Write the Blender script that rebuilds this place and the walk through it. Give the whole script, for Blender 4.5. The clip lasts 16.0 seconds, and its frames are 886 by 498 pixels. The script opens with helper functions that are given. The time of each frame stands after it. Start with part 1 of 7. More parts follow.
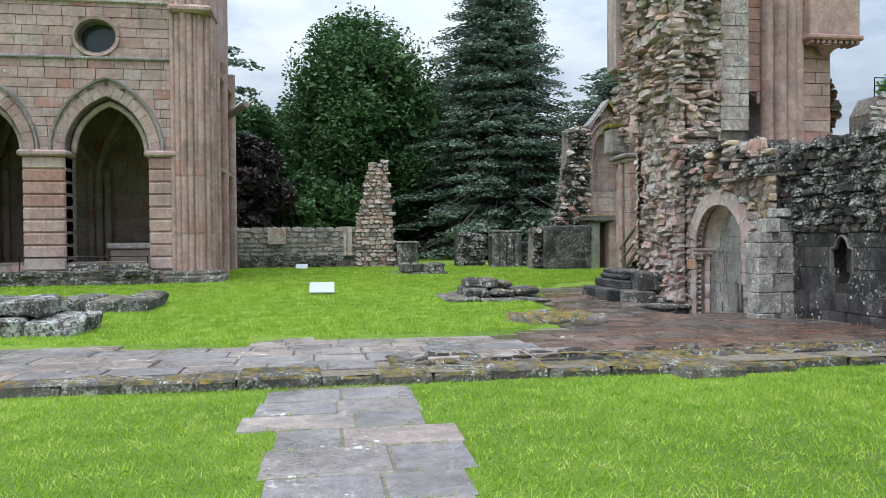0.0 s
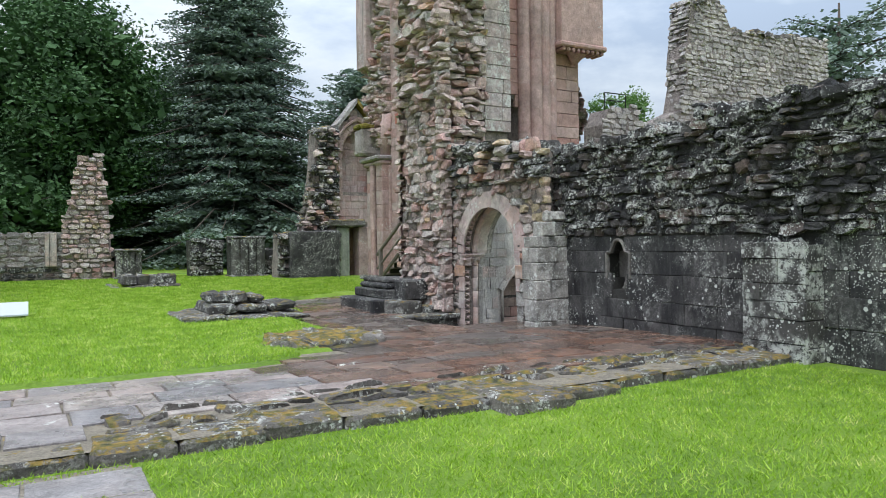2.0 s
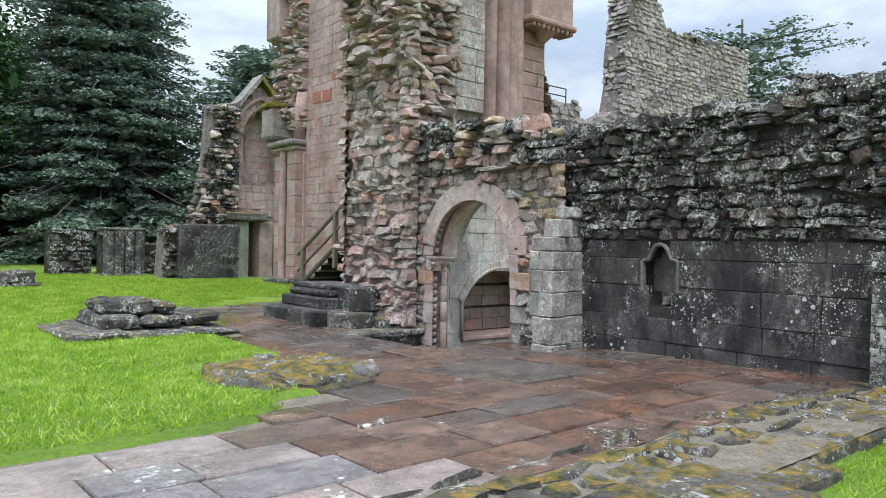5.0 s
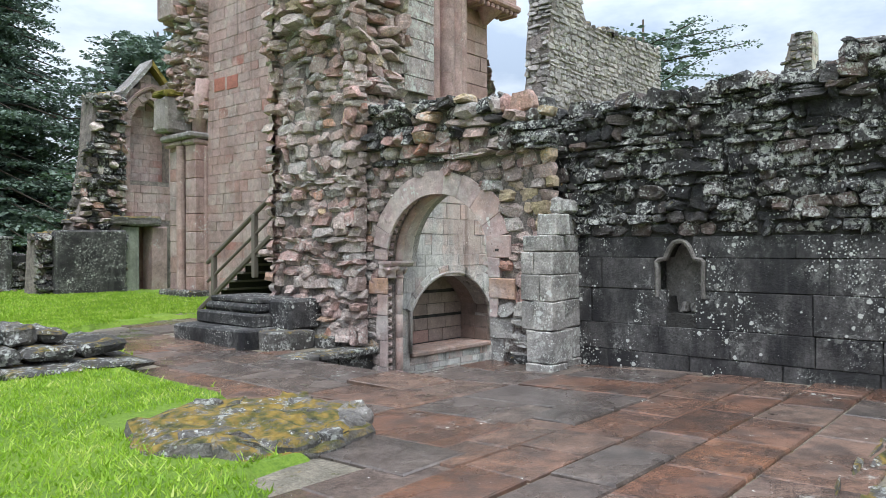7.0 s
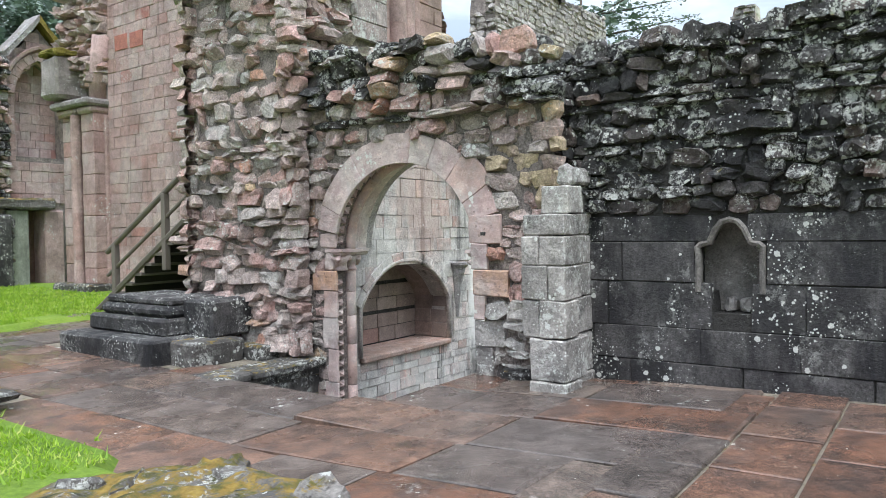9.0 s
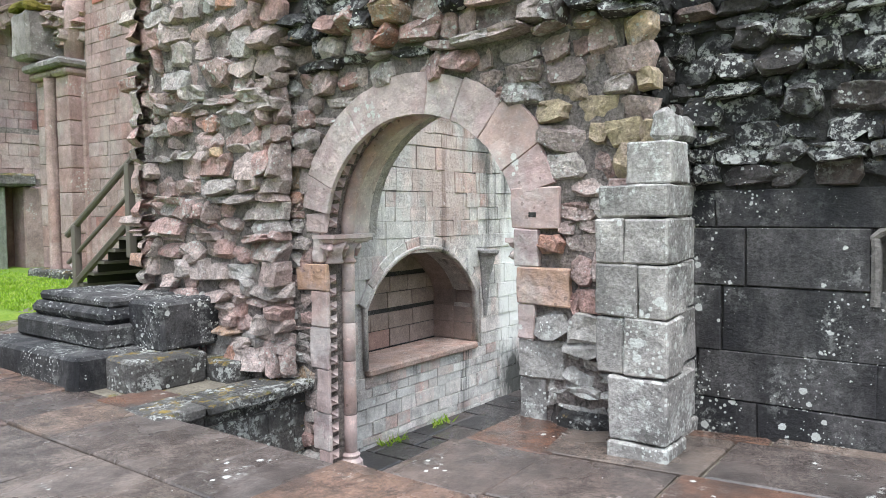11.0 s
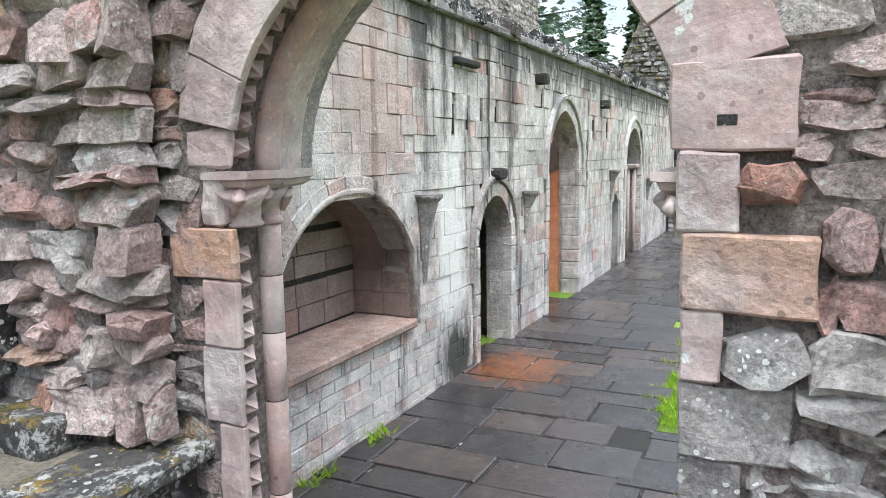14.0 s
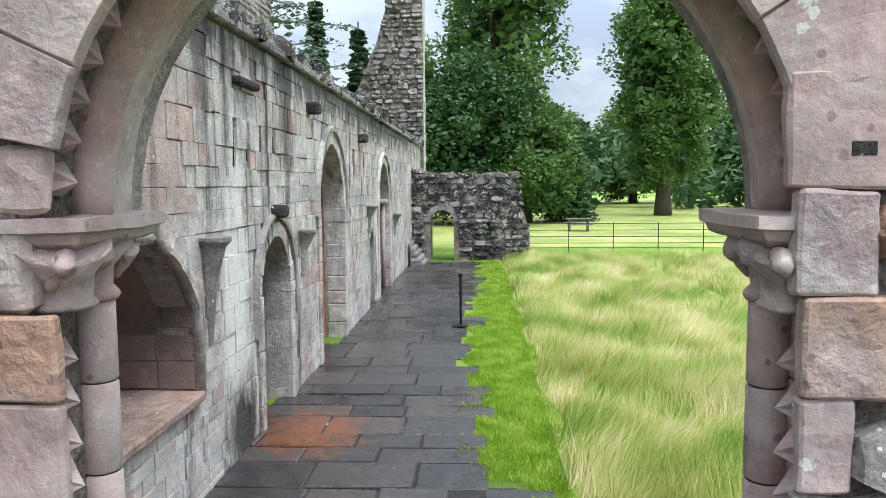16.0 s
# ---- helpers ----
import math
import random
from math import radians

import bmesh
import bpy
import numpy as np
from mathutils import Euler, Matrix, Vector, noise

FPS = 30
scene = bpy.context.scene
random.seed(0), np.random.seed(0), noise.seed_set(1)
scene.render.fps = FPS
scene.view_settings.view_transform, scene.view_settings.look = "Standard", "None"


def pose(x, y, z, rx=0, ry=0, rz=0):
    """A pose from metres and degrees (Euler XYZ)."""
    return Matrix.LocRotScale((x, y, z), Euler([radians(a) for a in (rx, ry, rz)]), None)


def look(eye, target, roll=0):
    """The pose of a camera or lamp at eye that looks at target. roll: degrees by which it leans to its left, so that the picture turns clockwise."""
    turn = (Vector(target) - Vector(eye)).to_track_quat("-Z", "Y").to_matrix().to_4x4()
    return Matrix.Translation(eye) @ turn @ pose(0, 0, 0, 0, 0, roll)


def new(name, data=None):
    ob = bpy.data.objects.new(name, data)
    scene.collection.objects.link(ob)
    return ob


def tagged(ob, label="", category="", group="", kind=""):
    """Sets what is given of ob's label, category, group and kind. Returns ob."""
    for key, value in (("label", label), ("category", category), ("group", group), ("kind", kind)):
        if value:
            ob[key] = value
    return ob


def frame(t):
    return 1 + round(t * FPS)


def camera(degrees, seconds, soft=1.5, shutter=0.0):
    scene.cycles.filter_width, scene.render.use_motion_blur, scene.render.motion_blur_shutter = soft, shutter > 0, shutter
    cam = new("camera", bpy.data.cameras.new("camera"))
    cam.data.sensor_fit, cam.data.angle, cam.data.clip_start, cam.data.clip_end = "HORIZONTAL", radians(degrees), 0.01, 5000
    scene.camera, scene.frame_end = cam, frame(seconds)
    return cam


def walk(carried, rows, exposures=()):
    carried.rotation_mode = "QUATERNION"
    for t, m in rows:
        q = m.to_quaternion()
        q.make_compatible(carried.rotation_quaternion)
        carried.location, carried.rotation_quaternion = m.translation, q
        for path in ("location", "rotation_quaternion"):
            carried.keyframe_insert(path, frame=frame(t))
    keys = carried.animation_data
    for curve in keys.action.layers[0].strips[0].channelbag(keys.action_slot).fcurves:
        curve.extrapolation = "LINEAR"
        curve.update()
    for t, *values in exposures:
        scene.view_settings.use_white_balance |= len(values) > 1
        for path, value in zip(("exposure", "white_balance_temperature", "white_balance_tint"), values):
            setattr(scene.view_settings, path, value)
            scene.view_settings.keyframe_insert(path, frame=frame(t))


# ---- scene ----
cam = camera(63.2, 16.0, soft=0.6)
METRES, EYE, TILT, LEAN, TURN = 16.0, 1.5, 0.0, 0.0, -8.8
ROWS = [
    (0.0, 0.0, 0.0, 0.0, -0.01, -0.91, 0.45),
    (0.5, -0.0025, 0.0312, 0.0001, -6.8, -1.15, 0.04),
    (1.0, -0.0041, 0.0637, -0.0001, -12.56, -1.29, -0.15),
    (1.5, -0.0077, 0.0951, -0.0015, -17.24, -1.07, 0.2),
    (2.0, -0.0096, 0.1283, -0.0014, -20.85, -0.59, 0.72),
    (2.5, -0.0149, 0.1625, -0.0013, -23.07, -0.15, 0.71),
    (3.0, -0.0203, 0.1964, -0.0016, -24.29, -0.09, 0.1),
    (3.5, -0.0243, 0.2311, -0.0019, -25.44, -0.35, -0.22),
    (6.0, -0.0405, 0.401, -0.0061, -35.77, 0.15, -1.0),
    (6.5, -0.0367, 0.4332, -0.0061, -37.87, 0.28, -0.58),
    (7.0, -0.0291, 0.465, -0.0064, -40.08, -0.03, 0.17),
    (7.5, -0.0224, 0.4961, -0.0026, -42.88, -0.37, 0.71),
    (8.0, -0.0095, 0.5268, -0.0051, -45.6, -0.52, 0.92),
    (10.5, 0.1065, 0.6546, -0.0054, -45.4, -2.65, 0.86),
    (11.0, 0.1273, 0.6789, -0.0062, -44.44, -2.93, 0.55),
    (11.5, 0.149, 0.7022, -0.0075, -43.1, -3.18, 0.01),
    (12.0, 0.1669, 0.7264, -0.0091, -42.03, -3.37, -0.59),
    (12.5, 0.1828, 0.7525, -0.0104, -42.28, -3.84, -0.81),
    (13.0, 0.1974, 0.7797, -0.0112, -44.83, -5.15, -0.37),
    (13.5, 0.2072, 0.8071, -0.0121, -49.62, -6.8, 0.27),
    (14.0, 0.2184, 0.8343, -0.013, -55.91, -7.68, 0.77),
    (14.5, 0.2252, 0.8603, -0.0141, -63.25, -7.46, 0.97),
    (15.0, 0.2344, 0.8803, -0.0141, -69.9, -6.83, 1.01),
    (15.5, 0.244, 0.8951, -0.013, -74.9, -5.99, 0.8),
    (16.0, 0.2485, 0.9062, -0.0124, -78.3, -5.16, 0.4),
]
walk(cam, [(t, pose(0, 0, EYE, TILT, LEAN, TURN) @ pose(METRES * x, METRES * y, METRES * z, 90 + pitch, roll, yaw)) for t, x, y, z, yaw, pitch, roll in ROWS], exposures=[(0.0, 0.2, 6250, 10), (6.0, 0.38, 6250, 10), (8.0, 0.5, 6250, 11), (11.0, 0.84, 6250, 11), (13.0, 0.88, 6250, 12), (14.5, 0.88, 6250, 12), (16.0, 0.58, 6250, 11)])

# ---------------------------------------------------------------- world and light
world = bpy.data.worlds.new("world")
scene.world = world
world.use_nodes = True


class Net:
    """Short hand for wiring nodes."""

    def __init__(self, tree):
        self.t = tree
        tree.nodes.clear()

    def add(self, kind, **vals):
        n = self.t.nodes.new(kind)
        for k, v in vals.items():
            if k[0] == "i" and k[1:].isdigit():
                self.plug(n.inputs[int(k[1:])], v)
            elif k.startswith("in_"):
                self.plug(n.inputs[k[3:].replace("_", " ")], v)
            else:
                setattr(n, k, v)
        return n

    def plug(self, sock, v):
        if hasattr(v, "is_output"):
            self.t.links.new(v, sock)
        elif hasattr(v, "outputs"):
            self.t.links.new(v.outputs[0], sock)
        else:
            sock.default_value = v

    def math(self, op, a, b=0.0, c=0.0, clamp=False):
        return self.add("ShaderNodeMath", operation=op, use_clamp=clamp, i0=a, i1=b, i2=c).outputs[0]

    def mix(self, f, a, b, mode="MIX"):
        n = self.add("ShaderNodeMix", data_type="RGBA", blend_type=mode)
        self.plug(n.inputs[0], f), self.plug(n.inputs[6], a), self.plug(n.inputs[7], b)
        return n.outputs[2]

    def ramp(self, f, stops, interp="LINEAR"):
        n = self.add("ShaderNodeValToRGB", i0=f)
        n.color_ramp.interpolation = interp
        e = n.color_ramp.elements
        while len(e) < len(stops):
            e.new(0.5)
        for el, (p, c) in zip(e, stops):
            el.position, el.color = p, c if len(c) == 4 else (*c, 1)
        return n.outputs[0]

    def step(self, f, lo, hi):
        return self.add("ShaderNodeMapRange", interpolation_type="SMOOTHSTEP", i0=f, i1=lo, i2=hi).outputs[0]

    def noise(self, vec, scale, detail=4.0, rough=0.55):
        return self.add("ShaderNodeTexNoise", in_Vector=vec, in_Scale=scale, in_Detail=detail, in_Roughness=rough).outputs[0]

    def scaled(self, vec, s):
        return self.add("ShaderNodeVectorMath", operation="MULTIPLY", i0=vec, i1=s).outputs[0]


SUN_EL, SUN_ROT = radians(66), radians(228)
w = Net(world.node_tree)
sky = w.add("ShaderNodeTexSky", sky_type="NISHITA", sun_disc=False, sun_elevation=SUN_EL, sun_rotation=SUN_ROT, air_density=1.0, dust_density=2.0)
gen = w.add("ShaderNodeTexCoord").outputs["Generated"]
cl = w.noise(w.scaled(gen, (1, 1, 2.6)), 2.6, 6, 0.6)
clouds = w.ramp(cl, [(0.36, (0.5, 0.6, 0.74)), (0.52, (0.82, 0.9, 0.98)), (0.68, (1.04, 1.07, 1.11))])
up = w.add("ShaderNodeSeparateXYZ", i0=gen).outputs[2]
lift = w.math("ADD", 2.7, w.math("MULTIPLY", w.math("MAXIMUM", up, 0.0), 15.0))
clouds = w.mix(1.0, clouds, w.add("ShaderNodeCombineColor", i0=lift, i1=lift, i2=lift).outputs[0], "MULTIPLY")
mixed = w.mix(0.9, sky.outputs[0], clouds)
bg = w.add("ShaderNodeBackground", i0=mixed, i1=0.14)
w.add("ShaderNodeOutputWorld", i0=bg)
sun = new("sun", bpy.data.lights.new("sun", "SUN"))
sun.data.energy, sun.data.angle, sun.data.color = 1.9, radians(32), (1.0, 0.98, 0.95)
sun.matrix_world = look((math.sin(SUN_ROT) * math.cos(SUN_EL), math.cos(SUN_ROT) * math.cos(SUN_EL), math.sin(SUN_EL)), (0, 0, 0))


# ---------------------------------------------------------------- materials
def blank(name, rough=0.8, metal=0.0):
    m = bpy.data.materials.new(name)
    m.use_nodes = True
    n = Net(m.node_tree)
    b = n.add("ShaderNodeBsdfPrincipled", in_Roughness=rough, in_Metallic=metal)
    n.add("ShaderNodeOutputMaterial", i0=b)
    pos = n.add("ShaderNodeNewGeometry").outputs["Position"]
    return m, n, b, pos


def chance(n):
    g = n.add("ShaderNodeNewGeometry").outputs["Random Per Island"]
    o = n.add("ShaderNodeObjectInfo").outputs["Random"]
    return n.math("FRACT", n.math("ADD", g, o))


def stone(name, stops, rough=0.85, grain=0.25, lichen=0.0, spot=9.0, streak=0.0, grime=0.0, moss=0.0, bump=0.5, pale=0.0, wet=0.0, tint=None, blotch=0.5, stretch=(1, 1, 1), stains=(), sandy=1.0, crusty=0.85):
    """Masonry: each piece takes its colour by chance; grain, stains, lichen, running stains and moss lie over it."""
    m, n, b, pos = blank(name, rough)
    c = n.ramp(chance(n), stops, "LINEAR")
    if tint:
        off = n.add("ShaderNodeCombineXYZ", i0=n.math("MULTIPLY", chance(n), 37.0), i1=n.math("MULTIPLY", chance(n), 11.0), i2=0.0).outputs[0]
        at = n.scaled(n.add("ShaderNodeVectorMath", operation="ADD", i0=pos, i1=off).outputs[0], stretch)
        c = n.mix(n.math("MULTIPLY", n.step(n.noise(at, 3.4, 8, 0.72), 0.42, 0.62), blotch), c, (*tint, 1))
    big = n.noise(pos, 1.3, 3)
    mid = n.noise(pos, 7.0, 6, 0.65)
    fine = n.noise(pos, 45.0, 5, 0.7)
    sand = n.noise(pos, 150.0, 3, 0.8)
    k = n.math("ADD", n.math("MULTIPLY", mid, 0.9), n.math("ADD", n.math("MULTIPLY", fine, 1.1 * sandy), n.math("MULTIPLY", sand, 0.35 * sandy)))
    k = n.math("MAXIMUM", n.math("ADD", n.math("MULTIPLY", n.math("SUBTRACT", k, 0.45 + 0.725 * sandy), grain * 3.6), 1.0), 0.12)
    kk = n.add("ShaderNodeCombineColor", i0=k, i1=k, i2=k).outputs[0]
    c = n.mix(1.0, c, kk, "MULTIPLY")
    if grime:
        f = n.math("MULTIPLY", n.step(big, 0.42, 0.66), grime)
        c = n.mix(f, c, (0.035, 0.035, 0.033, 1))
    if pale:
        f = n.math("MULTIPLY", n.step(n.noise(pos, 0.9, 5, 0.65), 0.5, 0.62), pale)
        c = n.mix(f, c, (0.62, 0.6, 0.56, 1))
    if streak:
        s = n.noise(n.scaled(pos, (2.6, 2.6, 0.16)), 1.6, 5, 0.65)
        c = n.mix(n.math("MULTIPLY", n.step(s, 0.54, 0.7), streak), c, (0.03, 0.032, 0.03, 1))
        s = n.noise(n.scaled(pos, (3.7, 3.7, 0.2)), 1.1, 5, 0.6)
        c = n.mix(n.math("MULTIPLY", n.step(s, 0.58, 0.72), streak * 0.5), c, (0.66, 0.65, 0.6, 1))
    # small chips and dark pores, pale rubbed spots
    pore = n.noise(pos, 26.0, 9, 0.82)
    c = n.mix(n.math("MULTIPLY", n.step(pore, 0.57, 0.69), 0.5), c, n.mix(1.0, c, (0.3, 0.28, 0.27, 1), "MULTIPLY"))
    rub = n.noise(pos, 15.0, 9, 0.8)
    c = n.mix(n.math("MULTIPLY", n.step(rub, 0.53, 0.66), 0.6), c, n.mix(1.0, c, (1.6, 1.57, 1.52, 1), "MULTIPLY"))
    if lichen:
        mask = n.step(n.noise(pos, 1.5, 4), 0.6 - 0.26 * lichen, 0.74 - 0.22 * lichen)
        rag = n.math("MULTIPLY", n.math("SUBTRACT", n.noise(pos, 75.0, 4, 0.7), 0.5), 0.45)
        for scale, power in ((spot * 0.8, 4.5), (spot * 2.0, 1.8)):
            v = n.add("ShaderNodeTexVoronoi", in_Vector=pos, in_Scale=scale, in_Randomness=1.0)
            size = n.math("POWER", n.add("ShaderNodeSeparateColor", i0=v.outputs[1]).outputs[0], power)
            lim = n.math("MULTIPLY", n.math("MULTIPLY", size, 0.46), n.math("ADD", n.math("MULTIPLY", mask, 0.85), 0.15))
            f = n.math("LESS_THAN", n.math("ADD", v.outputs[0], rag), n.math("SUBTRACT", lim, 0.02))
            c = n.mix(n.math("MULTIPLY", f, 0.85), c, (0.62, 0.63, 0.59, 1))
        crust = n.step(n.noise(pos, 15.0, 10, 0.82), 0.55 - 0.05 * lichen, 0.58 - 0.04 * lichen)
        patch = n.step(n.noise(pos, 3.1, 3), 0.4, 0.58)
        c = n.mix(n.math("MULTIPLY", n.math("MULTIPLY", crust, n.math("MULTIPLY", mask, patch)), crusty), c, (0.56, 0.57, 0.53, 1))
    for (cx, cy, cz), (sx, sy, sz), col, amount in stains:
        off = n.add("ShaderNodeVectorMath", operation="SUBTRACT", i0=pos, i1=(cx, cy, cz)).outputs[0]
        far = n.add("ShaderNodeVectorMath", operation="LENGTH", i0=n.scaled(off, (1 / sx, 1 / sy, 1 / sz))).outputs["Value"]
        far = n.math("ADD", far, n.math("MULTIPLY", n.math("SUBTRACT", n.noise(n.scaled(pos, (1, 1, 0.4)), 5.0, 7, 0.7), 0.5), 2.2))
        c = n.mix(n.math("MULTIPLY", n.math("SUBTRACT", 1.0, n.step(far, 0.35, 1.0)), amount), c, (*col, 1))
    if moss:
        up = n.add("ShaderNodeSeparateXYZ", i0=n.add("ShaderNodeNewGeometry").outputs["Normal"]).outputs[2]
        f = n.math("MULTIPLY", n.step(up, 0.3, 0.8), n.step(n.noise(pos, 5.0, 8, 0.78), 0.64 - 0.2 * moss, 0.7 - 0.18 * moss))
        green = n.ramp(n.noise(pos, 9.0, 4), [(0.32, (0.03, 0.035, 0.012)), (0.45, (0.12, 0.11, 0.02)), (0.56, (0.26, 0.17, 0.03)), (0.7, (0.36, 0.25, 0.05))])
        c = n.mix(f, c, green)
    if sandy < 0.5:
        # pits knocked into dressed faces
        v = n.add("ShaderNodeTexVoronoi", in_Vector=pos, in_Scale=17.0, in_Randomness=1.0)
        size = n.add("ShaderNodeSeparateColor", i0=v.outputs[1]).outputs[0]
        d = n.math("ADD", v.outputs[0], n.math("MULTIPLY", n.math("SUBTRACT", n.noise(pos, 70.0, 3), 0.5), 0.3))
        holes = n.math("LESS_THAN", d, n.math("MULTIPLY", n.math("SUBTRACT", size, 0.45), 0.42))
        c = n.mix(n.math("MULTIPLY", holes, 0.6), c, (0.16, 0.115, 0.1, 1))
    n.plug(b.inputs["Base Color"], c)
    if wet:
        f = n.step(n.noise(pos, 1.1, 4, 0.6), 0.4, 0.62)
        n.plug(b.inputs["Roughness"], n.math("ADD", n.math("MULTIPLY", f, 0.35), rough))
    chip = n.noise(pos, 19.0, 4, 0.6)
    h = n.math("ADD", n.math("ADD", n.math("MULTIPLY", mid, 0.55), n.math("MULTIPLY", chip, 0.45)), n.math("ADD", n.math("MULTIPLY", fine, 0.4 * sandy), n.math("MULTIPLY", sand, 0.05 * sandy)))
    h = n.math("SUBTRACT", h, n.math("MULTIPLY", n.step(pore, 0.55, 0.7), 0.12 + 0.14 * sandy))
    bp = n.add("ShaderNodeBump", in_Strength=min(1.0, bump * 1.25), in_Distance=0.07, in_Height=h)
    n.plug(b.inputs["Normal"], bp)
    return m


def plain(name, col, rough=0.7, metal=0.0, scale=12.0, amount=0.3, bump=0.1, stretch=(1, 1, 1)):
    m, n, b, pos = blank(name, rough, metal)
    f = n.noise(n.scaled(pos, stretch), scale, 6, 0.65)
    g = n.noise(pos, scale * 0.12, 3)
    k = n.math("ADD", 1.0 - amount, n.math("MULTIPLY", n.math("ADD", f, g), amount))
    kk = n.add("ShaderNodeCombineColor", i0=k, i1=k, i2=k).outputs[0]
    n.plug(b.inputs["Base Color"], n.mix(1.0, (*col, 1), kk, "MULTIPLY"))
    n.plug(b.inputs["Normal"], n.add("ShaderNodeBump", in_Strength=bump * 3, in_Distance=0.01, in_Height=f))
    return m


def leafy(name, stops, through_light=0.25, rough=0.55, drift=0.5, wide=0.5):
    """Leaves and blades: a colour by chance for each, with light passing through."""
    m, n, b, pos = blank(name, rough)
    r = n.math("ADD", n.math("MULTIPLY", chance(n), 1.1 - drift), n.math("MULTIPLY", n.step(n.noise(pos, wide, 4), 0.25, 0.75), drift) if drift > 0.5 else n.math("MULTIPLY", n.noise(pos, wide, 3), 0.5))
    c = n.ramp(r, stops)
    n.plug(b.inputs["Base Color"], c)
    tr = n.add("ShaderNodeBsdfTranslucent", i0=c)
    mixer = n.add("ShaderNodeMixShader", i0=through_light, i1=b, i2=tr)
    out = next(x for x in n.t.nodes if x.type == "OUTPUT_MATERIAL")
    n.plug(out.inputs[0], mixer)
    return m


PINKS = [(0.0, (0.36, 0.225, 0.205)), (0.3, (0.42, 0.292, 0.272)), (0.6, (0.385, 0.275, 0.26)), (0.9, (0.44, 0.35, 0.33)), (0.96, (0.38, 0.2, 0.175)), (1.0, (0.34, 0.13, 0.105))]
M_ASH = stone("pink_ashlar", PINKS, grain=0.36, lichen=0.2, grime=0.25, bump=0.5, streak=0.4, tint=(0.44, 0.31, 0.285), blotch=0.6, pale=0.22)
M_ASHRED = stone("red_ashlar", [(0, (0.36, 0.19, 0.16)), (0.6, (0.42, 0.27, 0.24)), (1, (0.45, 0.33, 0.3))], grain=0.36, lichen=0.08, grime=0.25, bump=0.45, streak=0.3, tint=(0.38, 0.26, 0.235))
M_SHAFT = stone("shaft_stone", [(0, (0.4, 0.25, 0.225)), (1, (0.46, 0.325, 0.3))], grain=0.36, lichen=0.12, grime=0.3, bump=0.4, streak=0.3, tint=(0.4, 0.3, 0.275))
RUBS = [(0.0, (0.410, 0.228, 0.194)), (0.18, (0.490, 0.410, 0.376)), (0.36, (0.616, 0.433, 0.388)), (0.52, (0.433, 0.422, 0.399)), (0.7, (0.660, 0.570, 0.513)), (0.86, (0.536, 0.342, 0.308)), (0.955, (0.524, 0.308, 0.262)), (0.975, (0.593, 0.479, 0.285)), (1.0, (0.570, 0.285, 0.217))]
M_RUB = stone("rubble", RUBS, grain=0.55, lichen=0.75, grime=0.4, moss=0.15, bump=0.85, spot=16, tint=(0.41, 0.325, 0.3), blotch=0.7, crusty=0.55)
M_RUBDARK = stone("dark_rubble", [(0.0, (0.022, 0.021, 0.023)), (0.5, (0.04, 0.037, 0.037)), (0.8, (0.085, 0.074, 0.07)), (1.0, (0.21, 0.15, 0.13))], grain=0.6, lichen=1.02, grime=0.5, moss=0.3, bump=0.9, spot=16, rough=0.9, tint=(0.025, 0.025, 0.026))
M_DARK = stone("black_ashlar", [(0.0, (0.008, 0.008, 0.010)), (0.6, (0.013, 0.012, 0.014)), (1.0, (0.026, 0.024, 0.025))], grain=0.7, lichen=0.9, grime=0.4, bump=0.4, spot=19, streak=0.12, rough=0.8, tint=(0.085, 0.08, 0.078), blotch=0.8, stretch=(0.5, 0.5, 0.22), crusty=0.28)
M_SPOT = stone("white_spotted_blocks", [(0.0, (0.042, 0.039, 0.038)), (1.0, (0.084, 0.077, 0.073))], grain=0.5, lichen=1.8, grime=0.4, bump=0.6, spot=20)
M_BUTT = stone("spotted_ashlar", [(0.0, (0.325, 0.305, 0.286)), (1.0, (0.455, 0.423, 0.390))], grain=0.55, lichen=0.75, grime=0.5, bump=0.4, spot=18, tint=(0.2, 0.19, 0.175), blotch=0.5, sandy=0.9)
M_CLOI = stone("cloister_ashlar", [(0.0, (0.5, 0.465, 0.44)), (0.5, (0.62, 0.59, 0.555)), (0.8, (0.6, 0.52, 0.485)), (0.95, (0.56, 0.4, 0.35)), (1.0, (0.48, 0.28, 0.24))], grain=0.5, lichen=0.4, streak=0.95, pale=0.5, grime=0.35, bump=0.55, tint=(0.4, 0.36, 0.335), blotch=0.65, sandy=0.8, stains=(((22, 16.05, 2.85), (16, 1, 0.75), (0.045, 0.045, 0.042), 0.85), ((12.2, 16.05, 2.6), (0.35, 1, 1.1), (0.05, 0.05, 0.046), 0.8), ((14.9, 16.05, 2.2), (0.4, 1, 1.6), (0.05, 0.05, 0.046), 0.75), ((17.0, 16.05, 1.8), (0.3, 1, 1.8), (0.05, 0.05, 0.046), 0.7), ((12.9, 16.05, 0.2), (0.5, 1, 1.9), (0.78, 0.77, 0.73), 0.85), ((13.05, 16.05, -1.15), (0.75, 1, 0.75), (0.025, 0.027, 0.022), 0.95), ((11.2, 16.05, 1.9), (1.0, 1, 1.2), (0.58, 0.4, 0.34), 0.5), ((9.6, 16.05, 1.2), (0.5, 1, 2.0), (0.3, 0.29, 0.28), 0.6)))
M_GREY = stone("grey_rubble", [(0.0, (0.24, 0.22, 0.215)), (0.6, (0.33, 0.31, 0.3)), (1.0, (0.38, 0.33, 0.31))], grain=0.45, lichen=0.5, grime=0.3, moss=0.3, bump=0.7)
